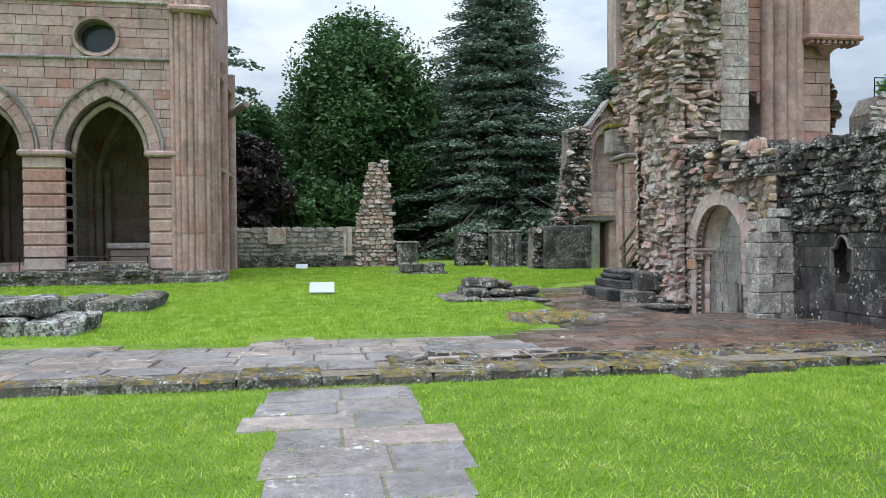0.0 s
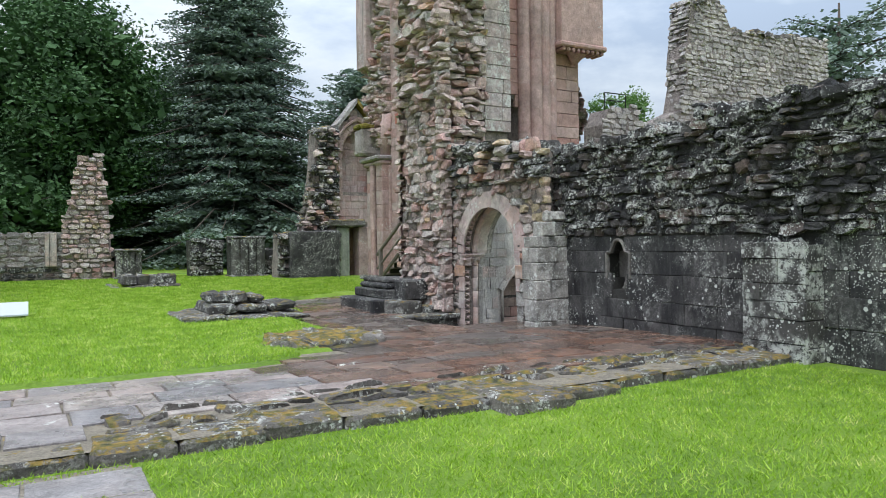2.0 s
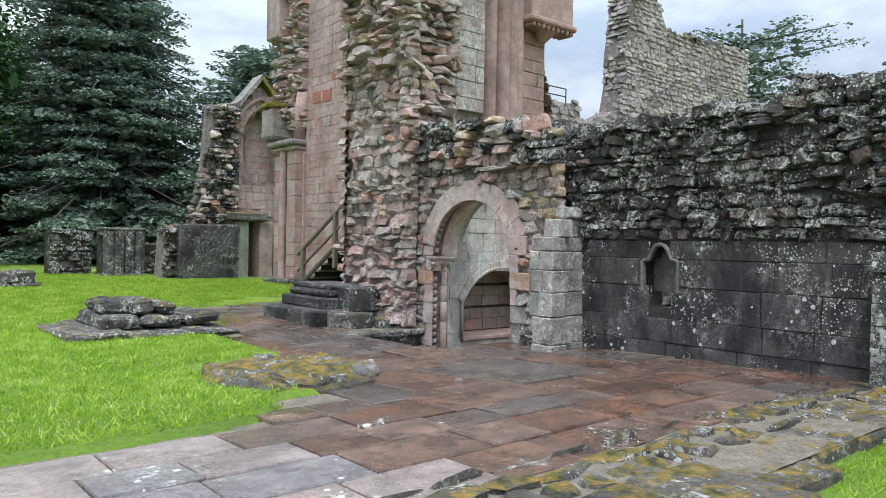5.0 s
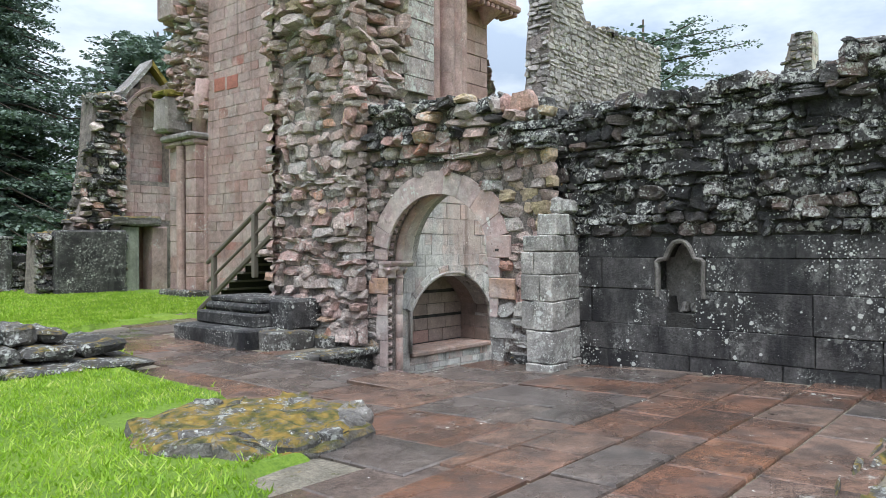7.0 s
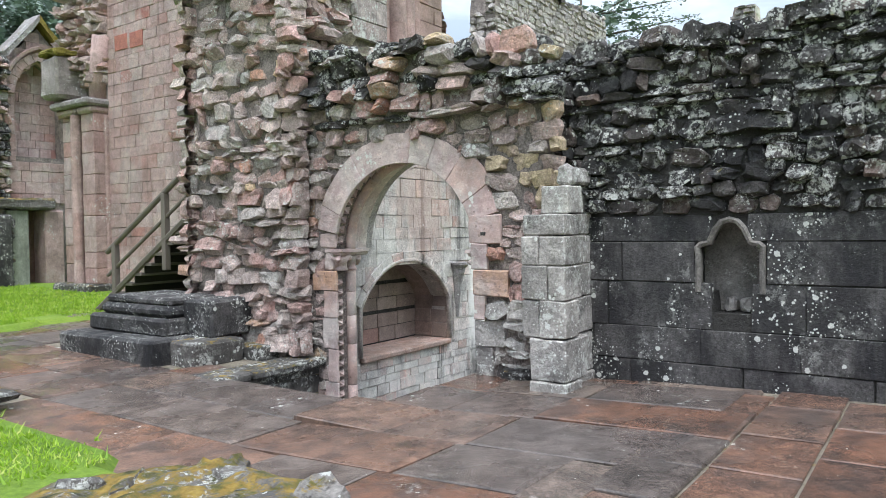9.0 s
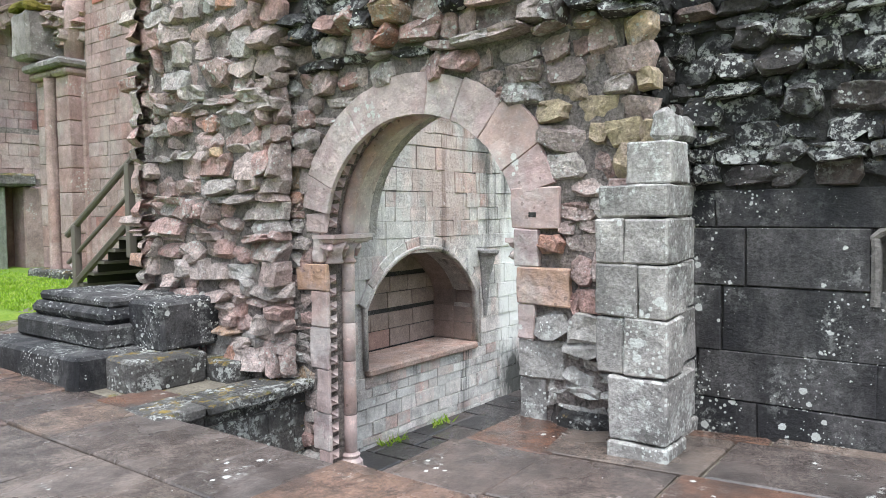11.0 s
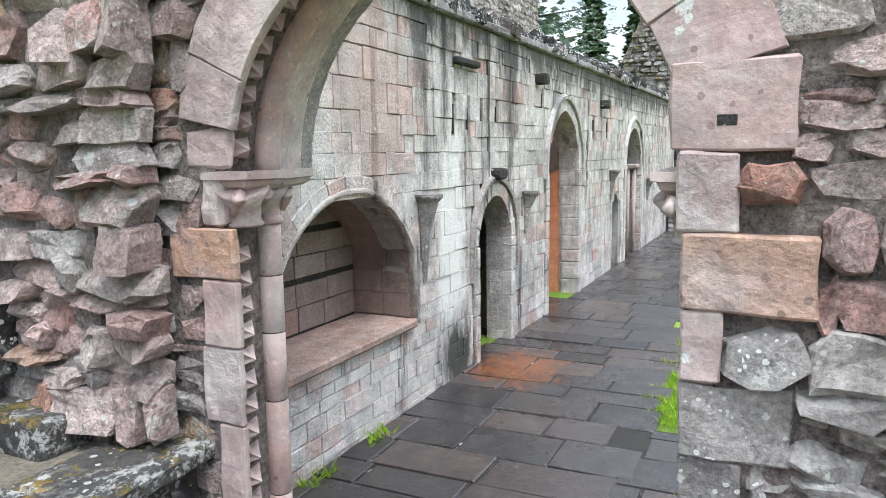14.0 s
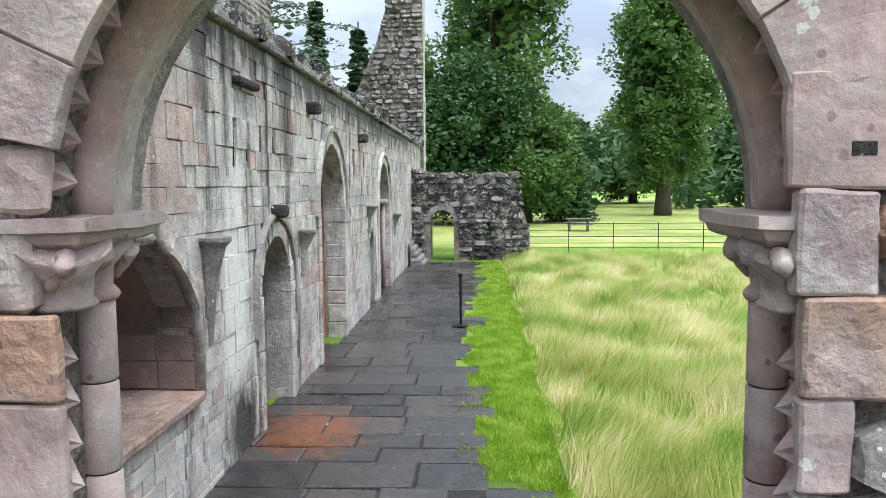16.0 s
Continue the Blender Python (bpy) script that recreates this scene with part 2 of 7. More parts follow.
M_GABLE = stone("pale_grey_rubble", [(0.0, (0.34, 0.31, 0.3)), (0.6, (0.43, 0.4, 0.385)), (1.0, (0.48, 0.43, 0.4))], grain=0.5, lichen=0.5, grime=0.35, moss=0.4, bump=0.7)
M_DRESS = stone("dressed_stone", [(0.0, (0.5, 0.37, 0.34)), (0.35, (0.57, 0.48, 0.44)), (0.7, (0.6, 0.55, 0.51)), (1.0, (0.48, 0.35, 0.33))], grain=0.34, lichen=0.25, grime=0.3, bump=0.38, tint=(0.44, 0.32, 0.31), blotch=0.85, sandy=0.35, pale=0.4, streak=0.15)
M_JAMB = stone("red_jamb", [(0.0, (0.5, 0.345, 0.305)), (0.4, (0.55, 0.42, 0.385)), (0.75, (0.47, 0.335, 0.32)), (1.0, (0.54, 0.38, 0.33))], grain=0.34, lichen=0.15, bump=0.22, grime=0.3, tint=(0.48, 0.4, 0.38), blotch=0.8, sandy=0.35, pale=0.35)
M_ORB = stone("orange_block", [(0.0, (0.56, 0.34, 0.23)), (1.0, (0.6, 0.39, 0.28))], grain=0.36, bump=0.45, grime=0.25, lichen=0.1, tint=(0.46, 0.33, 0.29), blotch=0.85, sandy=0.35, pale=0.3)
M_SILL = stone("worn_recess_sill", [(0.0, (0.4, 0.29, 0.25)), (1.0, (0.45, 0.33, 0.28))], grain=0.4, bump=0.5, grime=0.4, lichen=0.3, tint=(0.4, 0.24, 0.18), blotch=0.7)
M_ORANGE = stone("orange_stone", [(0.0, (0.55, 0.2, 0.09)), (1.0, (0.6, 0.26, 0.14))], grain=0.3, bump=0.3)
M_STRIP = stone("spotted_pink_ashlar", [(0, (0.36, 0.28, 0.26)), (1, (0.45, 0.38, 0.36))], grain=0.5, lichen=1.1, grime=0.5, bump=0.5, spot=14, tint=(0.16, 0.14, 0.14), blotch=0.6)
M_NICHE = stone("niche_stone", [(0, (0.17, 0.155, 0.14)), (1, (0.22, 0.2, 0.18))], grain=0.5, grime=0.5, bump=0.4, lichen=0.3, spot=20, tint=(0.3, 0.28, 0.26))
M_YELLOW = stone("yellow_lichened_rubble", [(0, (0.45, 0.36, 0.23)), (1, (0.52, 0.42, 0.27))], grain=0.5, bump=0.7, grime=0.3, tint=(0.4, 0.3, 0.26), blotch=0.6)
M_REDBLOCK = stone("brick_red_block", [(0, (0.36, 0.13, 0.1)), (1, (0.4, 0.16, 0.12))], grain=0.4, bump=0.4, grime=0.2)
M_PLASTER = stone("green_stained_slab", [(0, (0.3, 0.32, 0.27)), (1, (0.34, 0.35, 0.3))], grain=0.4, bump=0.3, streak=0.3, grime=0.3)
M_MORT = stone("mortar", [(0.0, (0.244, 0.207, 0.189)), (1.0, (0.244, 0.207, 0.189))], grain=0.75, grime=0.35, bump=1.0)
M_MORTD = stone("dark_mortar", [(0.0, (0.035, 0.033, 0.03)), (1.0, (0.035, 0.033, 0.03))], grain=0.4, lichen=0.4, bump=0.8)
M_MORTP = stone("pale_mortar", [(0.0, (0.4, 0.37, 0.35)), (1.0, (0.4, 0.37, 0.35))], grain=0.4, streak=0.6, bump=0.6)
# brown-pink interior stone, with some of the indoor shade put into its colour
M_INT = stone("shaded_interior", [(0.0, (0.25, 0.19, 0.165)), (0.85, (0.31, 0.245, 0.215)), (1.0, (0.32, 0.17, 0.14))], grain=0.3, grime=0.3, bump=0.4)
M_FLAG = stone("wet_flagstone", [(0.0, (0.150, 0.073, 0.046)), (0.35, (0.194, 0.123, 0.092)), (0.6, (0.114, 0.095, 0.086)), (0.85, (0.194, 0.150, 0.123)), (1.0, (0.220, 0.106, 0.062))], rough=0.09, grain=0.45, grime=0.35, bump=0.14, wet=1.0, lichen=0.12, spot=7, tint=(0.055, 0.044, 0.04), blotch=0.7)
M_FLAGG = stone("grey_flagstone", [(0.0, (0.17, 0.16, 0.165)), (0.5, (0.23, 0.215, 0.215)), (0.8, (0.29, 0.225, 0.2)), (1.0, (0.31, 0.27, 0.245))], rough=0.2, grain=0.45, grime=0.3, bump=0.2, wet=1.0, lichen=0.25, spot=6, tint=(0.24, 0.21, 0.2), blotch=0.6)
M_FLAGC = stone("cloister_flagstone", [(0.0, (0.025, 0.024, 0.025)), (0.6, (0.047, 0.043, 0.043)), (1.0, (0.079, 0.061, 0.054))], rough=0.12, grain=0.4, grime=0.2, bump=0.14, wet=1.0, tint=(0.05, 0.045, 0.043), blotch=0.6, stains=(((13.6, 15.5, -1.33), (0.9, 0.7, 5), (0.2, 0.07, 0.025), 0.8),))
M_KERB = stone("mossy_kerb", [(0.0, (0.06, 0.055, 0.05)), (1.0, (0.14, 0.125, 0.11))], grain=0.5, lichen=0.8, grime=0.4, moss=0.85, bump=0.9, spot=12, tint=(0.2, 0.18, 0.165))
M_JOINT = stone("mossy_joint", [(0.0, (0.2, 0.175, 0.135)), (1.0, (0.2, 0.175, 0.135))], grain=0.5, moss=0.35, bump=0.6)
M_BLOCK = stone("weathered_block", [(0.0, (0.05, 0.048, 0.045)), (1.0, (0.13, 0.12, 0.11))], grain=0.5, lichen=0.95, grime=0.5, moss=0.6, bump=0.8, spot=10)
M_SLAB = stone("moss_covered_slab", [(0.0, (0.12, 0.11, 0.1)), (1.0, (0.22, 0.2, 0.18))], grain=0.5, lichen=0.7, grime=0.3, moss=1.15, bump=0.9, spot=12)
M_BARE = stone("bare_slab_stone", [(0.0, (0.14, 0.13, 0.12)), (1.0, (0.26, 0.24, 0.22))], grain=0.5, lichen=0.9, grime=0.4, moss=0.35, bump=0.8, spot=12)
M_MOSS = stone("moss", [(0.0, (0.16, 0.15, 0.02)), (1.0, (0.28, 0.2, 0.04))], grain=0.5, bump=1.0)
M_WOOD = plain("weathered_wood", (0.16, 0.14, 0.115), 0.75, 0, 9, 0.5, 0.2, (8, 8, 0.6))
M_IRON = plain("black_iron", (0.012, 0.012, 0.013), 0.5, 0.6)
M_WHITE = plain("white_panel", (0.42, 0.45, 0.47), 0.4, 0, 4, 0.12)
M_SIGN = plain("grey_plate", (0.5, 0.5, 0.48), 0.5, 0, 20, 0.15)
M_BLACK = plain("dark_letters", (0.03, 0.03, 0.03), 0.6)
M_DOOR = plain("dark_door_wood", (0.03, 0.027, 0.024), 0.6, 0, 14, 0.5, 0.2, (6, 6, 0.5))
M_RED = plain("red_panel", (0.35, 0.02, 0.025), 0.5)
M_LEAD = plain("window_glass", (0.03, 0.045, 0.05), 0.15)
M_BARK = plain("bark", (0.07, 0.055, 0.045), 0.9, 0, 8, 0.6, 0.5, (3, 3, 0.7))
M_OAK = leafy("oak_leaves", [(0.15, (0.029, 0.073, 0.023)), (0.5, (0.047, 0.111, 0.034)), (0.8, (0.065, 0.140, 0.043)), (1, (0.085, 0.169, 0.052))], 0.12, 0.75)
M_CEDAR = leafy("cedar_needles", [(0.15, (0.08, 0.12, 0.09)), (0.5, (0.125, 0.18, 0.14)), (0.85, (0.18, 0.24, 0.19)), (1, (0.21, 0.27, 0.21))], 0.15)
M_SPRUCE = leafy("spruce_needles", [(0.15, (0.03, 0.06, 0.025)), (0.5, (0.05, 0.095, 0.04)), (1, (0.08, 0.13, 0.06))], 0.15)
M_BEECH = leafy("copper_beech_leaves", [(0.2, (0.015, 0.01, 0.012)), (1, (0.05, 0.03, 0.03))], 0.1)
M_LIGHTLEAF = leafy("lime_leaves", [(0.15, (0.07, 0.14, 0.035)), (0.5, (0.105, 0.2, 0.05)), (1, (0.16, 0.27, 0.08))], 0.35)
M_BLADE = leafy("lawn_blades", [(0.1, (0.15, 0.28, 0.014)), (0.5, (0.26, 0.44, 0.025)), (0.78, (0.42, 0.58, 0.07)), (1, (0.62, 0.64, 0.22))], 0.45, 0.55, 0.55, 3.2)
M_LONG = leafy("long_grass_blades", [(0.15, (0.13, 0.27, 0.02)), (0.42, (0.3, 0.42, 0.06)), (0.6, (0.55, 0.55, 0.18)), (0.8, (0.72, 0.66, 0.34)), (1, (0.82, 0.76, 0.5))], 0.35, 0.55, 0.72, 0.85)


def lawn_material(name, stops, bump=0.6):
    m, n, b, pos = blank(name, 0.85)
    f = n.math("ADD", n.math("MULTIPLY", n.noise(pos, 0.35, 4), 0.5), n.math("MULTIPLY", n.noise(n.scaled(pos, (1, 1, 0.3)), 28.0, 6, 0.75), 0.5))
    n.plug(b.inputs["Base Color"], n.ramp(f, stops))
    n.plug(b.inputs["Normal"], n.add("ShaderNodeBump", in_Strength=bump, in_Distance=0.04, in_Height=n.noise(pos, 60.0, 5, 0.8)))
    return m


M_LAWN = lawn_material("lawn", [(0.32, (0.05, 0.105, 0.007)), (0.47, (0.13, 0.235, 0.013)), (0.56, (0.2, 0.32, 0.026)), (0.7, (0.35, 0.42, 0.07))], 0.8)
M_FIELD = lawn_material("meadow", [(0.3, (0.1, 0.18, 0.02)), (0.47, (0.24, 0.31, 0.06)), (0.58, (0.4, 0.4, 0.13)), (0.7, (0.52, 0.47, 0.2))])


# ---------------------------------------------------------------- mesh helpers
class Geo:
    """Gathers points and faces of one mesh."""

    def __init__(self):
        self.v, self.f = [], []

    def raw(self, v, f):
        k = len(self.v)
        self.v += [tuple(p) for p in v]
        self.f += [tuple(i + k for i in q) for q in f]
        return self

    def box(self, x0, x1, y0, y1, z0, z1, c=0.0, wob=0.0):
        """A block whose edges are chamfered by c and whose corners wander by wob."""
        cx, cy, cz = (x0 + x1) / 2, (y0 + y1) / 2, (z0 + z1) / 2
        hx, hy, hz = abs(x1 - x0) / 2, abs(y1 - y0) / 2, abs(z1 - z0) / 2
        if c <= 0:
            p = [(sx, sy, sz) for sz in (-1, 1) for sy in (-1, 1) for sx in (-1, 1)]
            v = [(cx + a * hx, cy + b * hy, cz + d * hz) for a, b, d in p]
            f = [(0, 2, 3, 1), (4, 5, 7, 6), (0, 1, 5, 4), (2, 6, 7, 3), (0, 4, 6, 2), (1, 3, 7, 5)]
        else:
            c = min(c, hx * 0.8, hy * 0.8, hz * 0.8)
            v, idx = [], {}
            for sx in (-1, 1):
                for sy in (-1, 1):
                    for sz in (-1, 1):
                        j = [random.uniform(-wob, wob) for _ in range(3)]
                        for ax in range(3):
                            q = [hx - c, hy - c, hz - c]
                            q[ax] += c
                            idx[sx, sy, sz, ax] = len(v)
                            v.append((cx + sx * q[0] + j[0], cy + sy * q[1] + j[1], cz + sz * q[2] + j[2]))
            f = []
            for ax in range(3):
                o = [a for a in range(3) if a != ax]
                for s in (-1, 1):
                    ring = []
                    for a, b in ((-1, -1), (1, -1), (1, 1), (-1, 1)):
                        k = [0, 0, 0]
                        k[ax], k[o[0]], k[o[1]] = s, a, b
                        ring.append(idx[(*k, ax)])
                    f.append(ring)
                for a in (-1, 1):
                    for b in (-1, 1):
                        k0, k1 = [0, 0, 0], [0, 0, 0]
                        k0[ax], k1[ax] = -1, 1
                        k0[o[0]] = k1[o[0]] = a
                        k0[o[1]] = k1[o[1]] = b
                        f.append((idx[(*k0, o[0])], idx[(*k1, o[0])], idx[(*k1, o[1])], idx[(*k0, o[1])]))
            for sx in (-1, 1):
                for sy in (-1, 1):
                    for sz in (-1, 1):
                        f.append([idx[sx, sy, sz, a] for a in range(3)])
        return self.raw(v, f)

    def tube(self, pts, radii, n=10, cap=True):
        """A round bar along points, with a radius at each."""
        rings = []
        for i, p in enumerate(pts):
            p = Vector(p)
            a, b = Vector(pts[max(i - 1, 0)]), Vector(pts[min(i + 1, len(pts) - 1)])
            d = (b - a).normalized()
            s = d.orthogonal().normalized() if i == 0 else (s - d * s.dot(d)).normalized()
            t = d.cross(s)
            r = radii[i] if hasattr(radii, "__len__") else radii
            rings.append([p + (s * math.cos(2 * math.pi * k / n) + t * math.sin(2 * math.pi * k / n)) * r for k in range(n)])
        v = [q for r in rings for q in r]
        f = [(i * n + k, i * n + (k + 1) % n, (i + 1) * n + (k + 1) % n, (i + 1) * n + k) for i in range(len(rings) - 1) for k in range(n)]
        if cap:
            f += [tuple(range(n))[::-1], tuple(range((len(rings) - 1) * n, len(rings) * n))]
        return self.raw(v, f)

    def prism(self, ring_a, ring_b):
        n = len(ring_a)
        return self.raw(list(ring_a) + list(ring_b), [tuple(range(n))[::-1], tuple(range(n, 2 * n))] + [(k, (k + 1) % n, n + (k + 1) % n, n + k) for k in range(n)])

    def mesh(self, name, mat):
        me = bpy.data.meshes.new(name)
        me.from_pydata(self.v, [], self.f)
        me.materials.append(mat)
        return me

    def obj(self, name, mat, parent=None, label="", smooth=False):
        me = self.mesh(name, mat)
        bm = bmesh.new()
        bm.from_mesh(me)
        bmesh.ops.recalc_face_normals(bm, faces=bm.faces[:])
        bm.to_mesh(me)
        bm.free()
        if smooth:
            me.shade_smooth()
        ob = new(name, me)
        adopt(ob, parent)
        if label:
            ob["label"] = label
        return ob


def rough_up(ob, cuts=4, amp=0.012, size=5.0, seed=0.0):
    """Hewn stone: splits the faces of a part and moves them in and out, the rims most."""
    bm = bmesh.new()
    bm.from_mesh(ob.data)
    bmesh.ops.subdivide_edges(bm, edges=[e for e in bm.edges if e.calc_length() > 0.06], cuts=cuts, use_grid_fill=True)
    bm.normal_update()
    off = Vector((seed * 3.1, seed * 1.7, seed))
    for v in bm.verts:
        p = v.co * size + off
        k = noise.noise(p) + 0.6 * noise.noise(p * 2.3) + 0.35 * noise.noise(p * 5.1)
        v.co += noise.noise_vector(p * 0.8) * amp * 0.7 + v.normal * (k * amp - amp * 0.3)
    bm.to_mesh(ob.data)
    bm.free()
    return ob


def thing(name, label, category, at=(0, 0, 0), group="", kind=""):
    ob = new(name)
    ob.location = at
    ob.empty_display_size = 0.2
    return tagged(ob, label, category, group, kind)


def adopt(ob, parent):
    """Makes ob a part of parent and leaves it where it is."""
    ob.parent = parent
    if parent is not None and parent.parent is None:
        ob.matrix_parent_inverse = Matrix.Translation(-parent.location)
    return ob


def plate(name, outer, holes, place, thick, mat, parent=None):
    """A slab of wall with holes through it; place(u, d, z) sets it in the world, d runs into the wall from 0 to -thick."""
    bm = bmesh.new()
    edges = []
    for loop in [outer] + holes:
        vs = [bm.verts.new((a, 0, b)) for a, b in loop]
        edges += [bm.edges.new((vs[i], vs[(i + 1) % len(vs)])) for i in range(len(vs))]
    bmesh.ops.triangle_fill(bm, use_beauty=True, edges=edges)
    r = bmesh.ops.extrude_face_region(bm, geom=bm.faces[:])
    for e in r["geom"]:
        if isinstance(e, bmesh.types.BMVert):
            e.co.y = -thick
    for v in bm.verts:
        v.co = Vector(place(v.co.x, v.co.y, v.co.z))
    bmesh.ops.recalc_face_normals(bm, faces=bm.faces[:])
    me = bpy.data.meshes.new(name)
    bm.to_mesh(me)
    bm.free()
    me.materials.append(mat)
    return adopt(new(name, me), parent)


def arc(cu, z, half, rise, n=16, legs=0.0):
    """The curve of an arch from its right foot over the crown to its left foot: round where rise equals half, pointed where greater, flat where less; legs: straight feet below."""
    pts = []
    if rise > half * 1.02:
        r = (half * half + rise * rise) / (2 * half)
        a1 = math.acos((r - half) / r)
        right = [(cu + half - r + r * math.cos(a1 * k / (n // 2)), z + r * math.sin(a1 * k / (n // 2))) for k in range(n // 2 + 1)]
        pts = right + [(2 * cu - a, b) for a, b in right[:-1][::-1]]
    else:
        r = (half * half + rise * rise) / (2 * rise)
        a0 = math.asin(min(1, half / r))
        pts = [(cu + r * math.sin(a0 - 2 * a0 * k / n), z + rise - r + r * math.cos(a0 - 2 * a0 * k / n)) for k in range(n + 1)]
    if legs:
        pts = [(cu + half, z - legs)] + pts + [(cu - half, z - legs)]
    return pts


def span(loop):
    """For the outline of an opening: a function from a height to the stretch that it takes up there."""
    def f(z):
        us = []
        for (a, b), (c, d) in zip(loop, loop[1:] + loop[:1]):
            if (b - z) * (d - z) <= 0 and b != d:
                us.append(a + (c - a) * (z - b) / (d - b))
        return (min(us), max(us)) if len(us) > 1 else None
    return f


def voussoirs(curve, width, place, d0, d1, mat, parent, count, name="voussoir", rag=0.0, joint=0.003):
    """Wedge stones along an arch curve, each an object of its own."""
    pts = [Vector(p) for p in curve]
    acc = [0.0]
    for a, b in zip(pts, pts[1:]):
        acc.append(acc[-1] + (b - a).length)

    def at(s):
        s = min(max(s, 0), acc[-1])
        i = max(k for k in range(len(acc) - 1) if acc[k] <= s + 1e-9)
        f = (s - acc[i]) / max(acc[i + 1] - acc[i], 1e-9)
        p = pts[i].lerp(pts[i + 1], f)
        return p

    def norm(s):
        d = (at(min(s + 0.04, acc[-1])) - at(max(s - 0.04, 0))).normalized()
        return Vector((d.y, -d.x))
    out = []
    for k in range(count):
        s0, s1 = acc[-1] * k / count + joint, acc[-1] * (k + 1) / count - joint
        wd = width + random.uniform(-rag, rag)
        m = 3
        inner = [(at(s0 + (s1 - s0) * j / m), norm(s0 + (s1 - s0) * j / m)) for j in range(m + 1)]
        ring = [p for p, _ in inner] + [p + q * wd for p, q in inner[::-1]]
        c = 0.008
        mid = sum(ring, Vector((0, 0))) / len(ring)
        small = [p + (mid - p).normalized() * c for p in ring]
        dd = d1 + random.uniform(-0.008, 0.008)
        g = Geo()
        n = len(ring)
        back = [place(p.x, d0, p.y) for p in ring]
        edge = [place(p.x, dd - c, p.y) for p in ring]
        front = [place(p.x, dd, p.y) for p in small]
        g.raw(back + edge + front, [tuple(range(n)), tuple(range(2 * n, 3 * n))] + [(a * n + i, a * n + (i + 1) % n, (a + 1) * n + (i + 1) % n, (a + 1) * n + i) for a in (0, 1) for i in range(n)])
        out.append(g.obj(name, mat, parent))
    return out


def sweep(curve, section, place, mat, name, parent, label="", smooth=True):
    """A moulding: a cross section of (outward in the wall's plane, proud) swept along a curve in the wall."""
    pts = [Vector(p) for p in curve]
    rows = []
    for i, p in enumerate(pts):
        d = (pts[min(i + 1, len(pts) - 1)] - pts[max(i - 1, 0)]).normalized()
        q = Vector((d.y, -d.x))
        rows.append([place(p.x + q.x * a, b, p.y + q.y * a) for a, b in section])
    n = len(section)
    g = Geo()
    g.raw([x for r in rows for x in r], [(i * n + k, i * n + (k + 1) % n, (i + 1) * n + (k + 1) % n, (i + 1) * n + k) for i in range(len(rows) - 1) for k in range(n)] + [tuple(range(n)), tuple(range((len(rows) - 1) * n, len(rows) * n))])
    return g.obj(name, mat, parent, label, smooth)


def round_section(r, d, n=8):
    return [(r * math.cos(2 * math.pi * k / n), d + r * math.sin(2 * math.pi * k / n)) for k in range(n)]


# stones of the masonry: unit meshes, one by one wide and high, out to one deep
def rubble_unit(rng):
    """A broken stone: an uneven outline, a knocked rim and a split face of two planes."""
    n = 9
    ring = []
    e = rng.uniform(3.5, 12.0)
    for k in range(n):
        a = 2 * math.pi * (k + rng.uniform(-0.45, 0.45)) / n
        r = 0.5 / (abs(math.cos(a)) ** e + abs(math.sin(a)) ** e) ** (1 / e) * rng.uniform(0.86, 1.08)
        ring.append((r * math.cos(a), r * math.sin(a)))
    tilt, lean = rng.uniform(-0.4, 0.4), rng.uniform(-0.45, 0.25)
    cut, drop = rng.uniform(-0.3, 0.3), rng.choice((0.0, 0.0, 0.25, 0.45))
    split = lambda a, b: -drop if a * math.sin(cut * 9) + b * math.cos(cut * 9) > cut else 0.0
    v = [(a, 0, b) for a, b in ring]
    v += [(a * rng.uniform(0.94, 1.04), 0.66 + tilt * a + lean * b + 0.7 * split(a, b) + rng.uniform(-0.2, 0.2), b * rng.uniform(0.94, 1.04)) for a, b in ring]
    s = rng.uniform(0.76, 0.95)
    ox, oz = rng.uniform(-0.07, 0.07), rng.uniform(-0.07, 0.07)
    v += [(a * s + ox, 0.95 + tilt * a + lean * b + split(a, b) + rng.uniform(-0.13, 0.13), b * s + oz) for a, b in ring]
    v.append((rng.uniform(-0.22, 0.22), 0.98 + rng.uniform(-0.2, 0.15), rng.uniform(-0.22, 0.22)))
    f = [(j * n + k, j * n + (k + 1) % n, (j + 1) * n + (k + 1) % n, (j + 1) * n + k) for j in (0, 1) for k in range(n)]
    f += [(2 * n + k, 2 * n + (k + 1) % n, 3 * n) for k in range(n)]
    return v, f


def ashlar_unit(rng):
    j = [[rng.uniform(-0.012, 0.012) for _ in range(2)] for _ in range(4)]
    q = [(-0.5, -0.5), (0.5, -0.5), (0.5, 0.5), (-0.5, 0.5)]
    v = [(a, 0, b) for a, b in q]
    v += [(a + i, 0.86 + rng.uniform(-0.04, 0.04), b + k) for (a, b), (i, k) in zip(q, j)]
    v += [(a * 0.982 + i, 1.0 + rng.uniform(-0.08, 0.08), b * 0.962 + k) for (a, b), (i, k) in zip(q, j)]
    f = [(r * 4 + k, r * 4 + (k + 1) % 4, r * 4 + 4 + (k + 1) % 4, r * 4 + 4 + k) for r in (0, 1) for k in range(4)] + [(8, 9, 10, 11)]
    return v, f


POOL_RNG = random.Random(5)
UNITS = {"rubble": [rubble_unit(POOL_RNG) for _ in range(60)], "ashlar": [ashlar_unit(POOL_RNG) for _ in range(12)]}
MESHES = {}


def unit_mesh(kind, i, mat):
    key = (kind, i, mat.name)
    if key not in MESHES:
        v, f = UNITS[kind][i]
        MESHES[key] = Geo().raw(v, f).mesh("stone", mat)
    return MESHES[key]


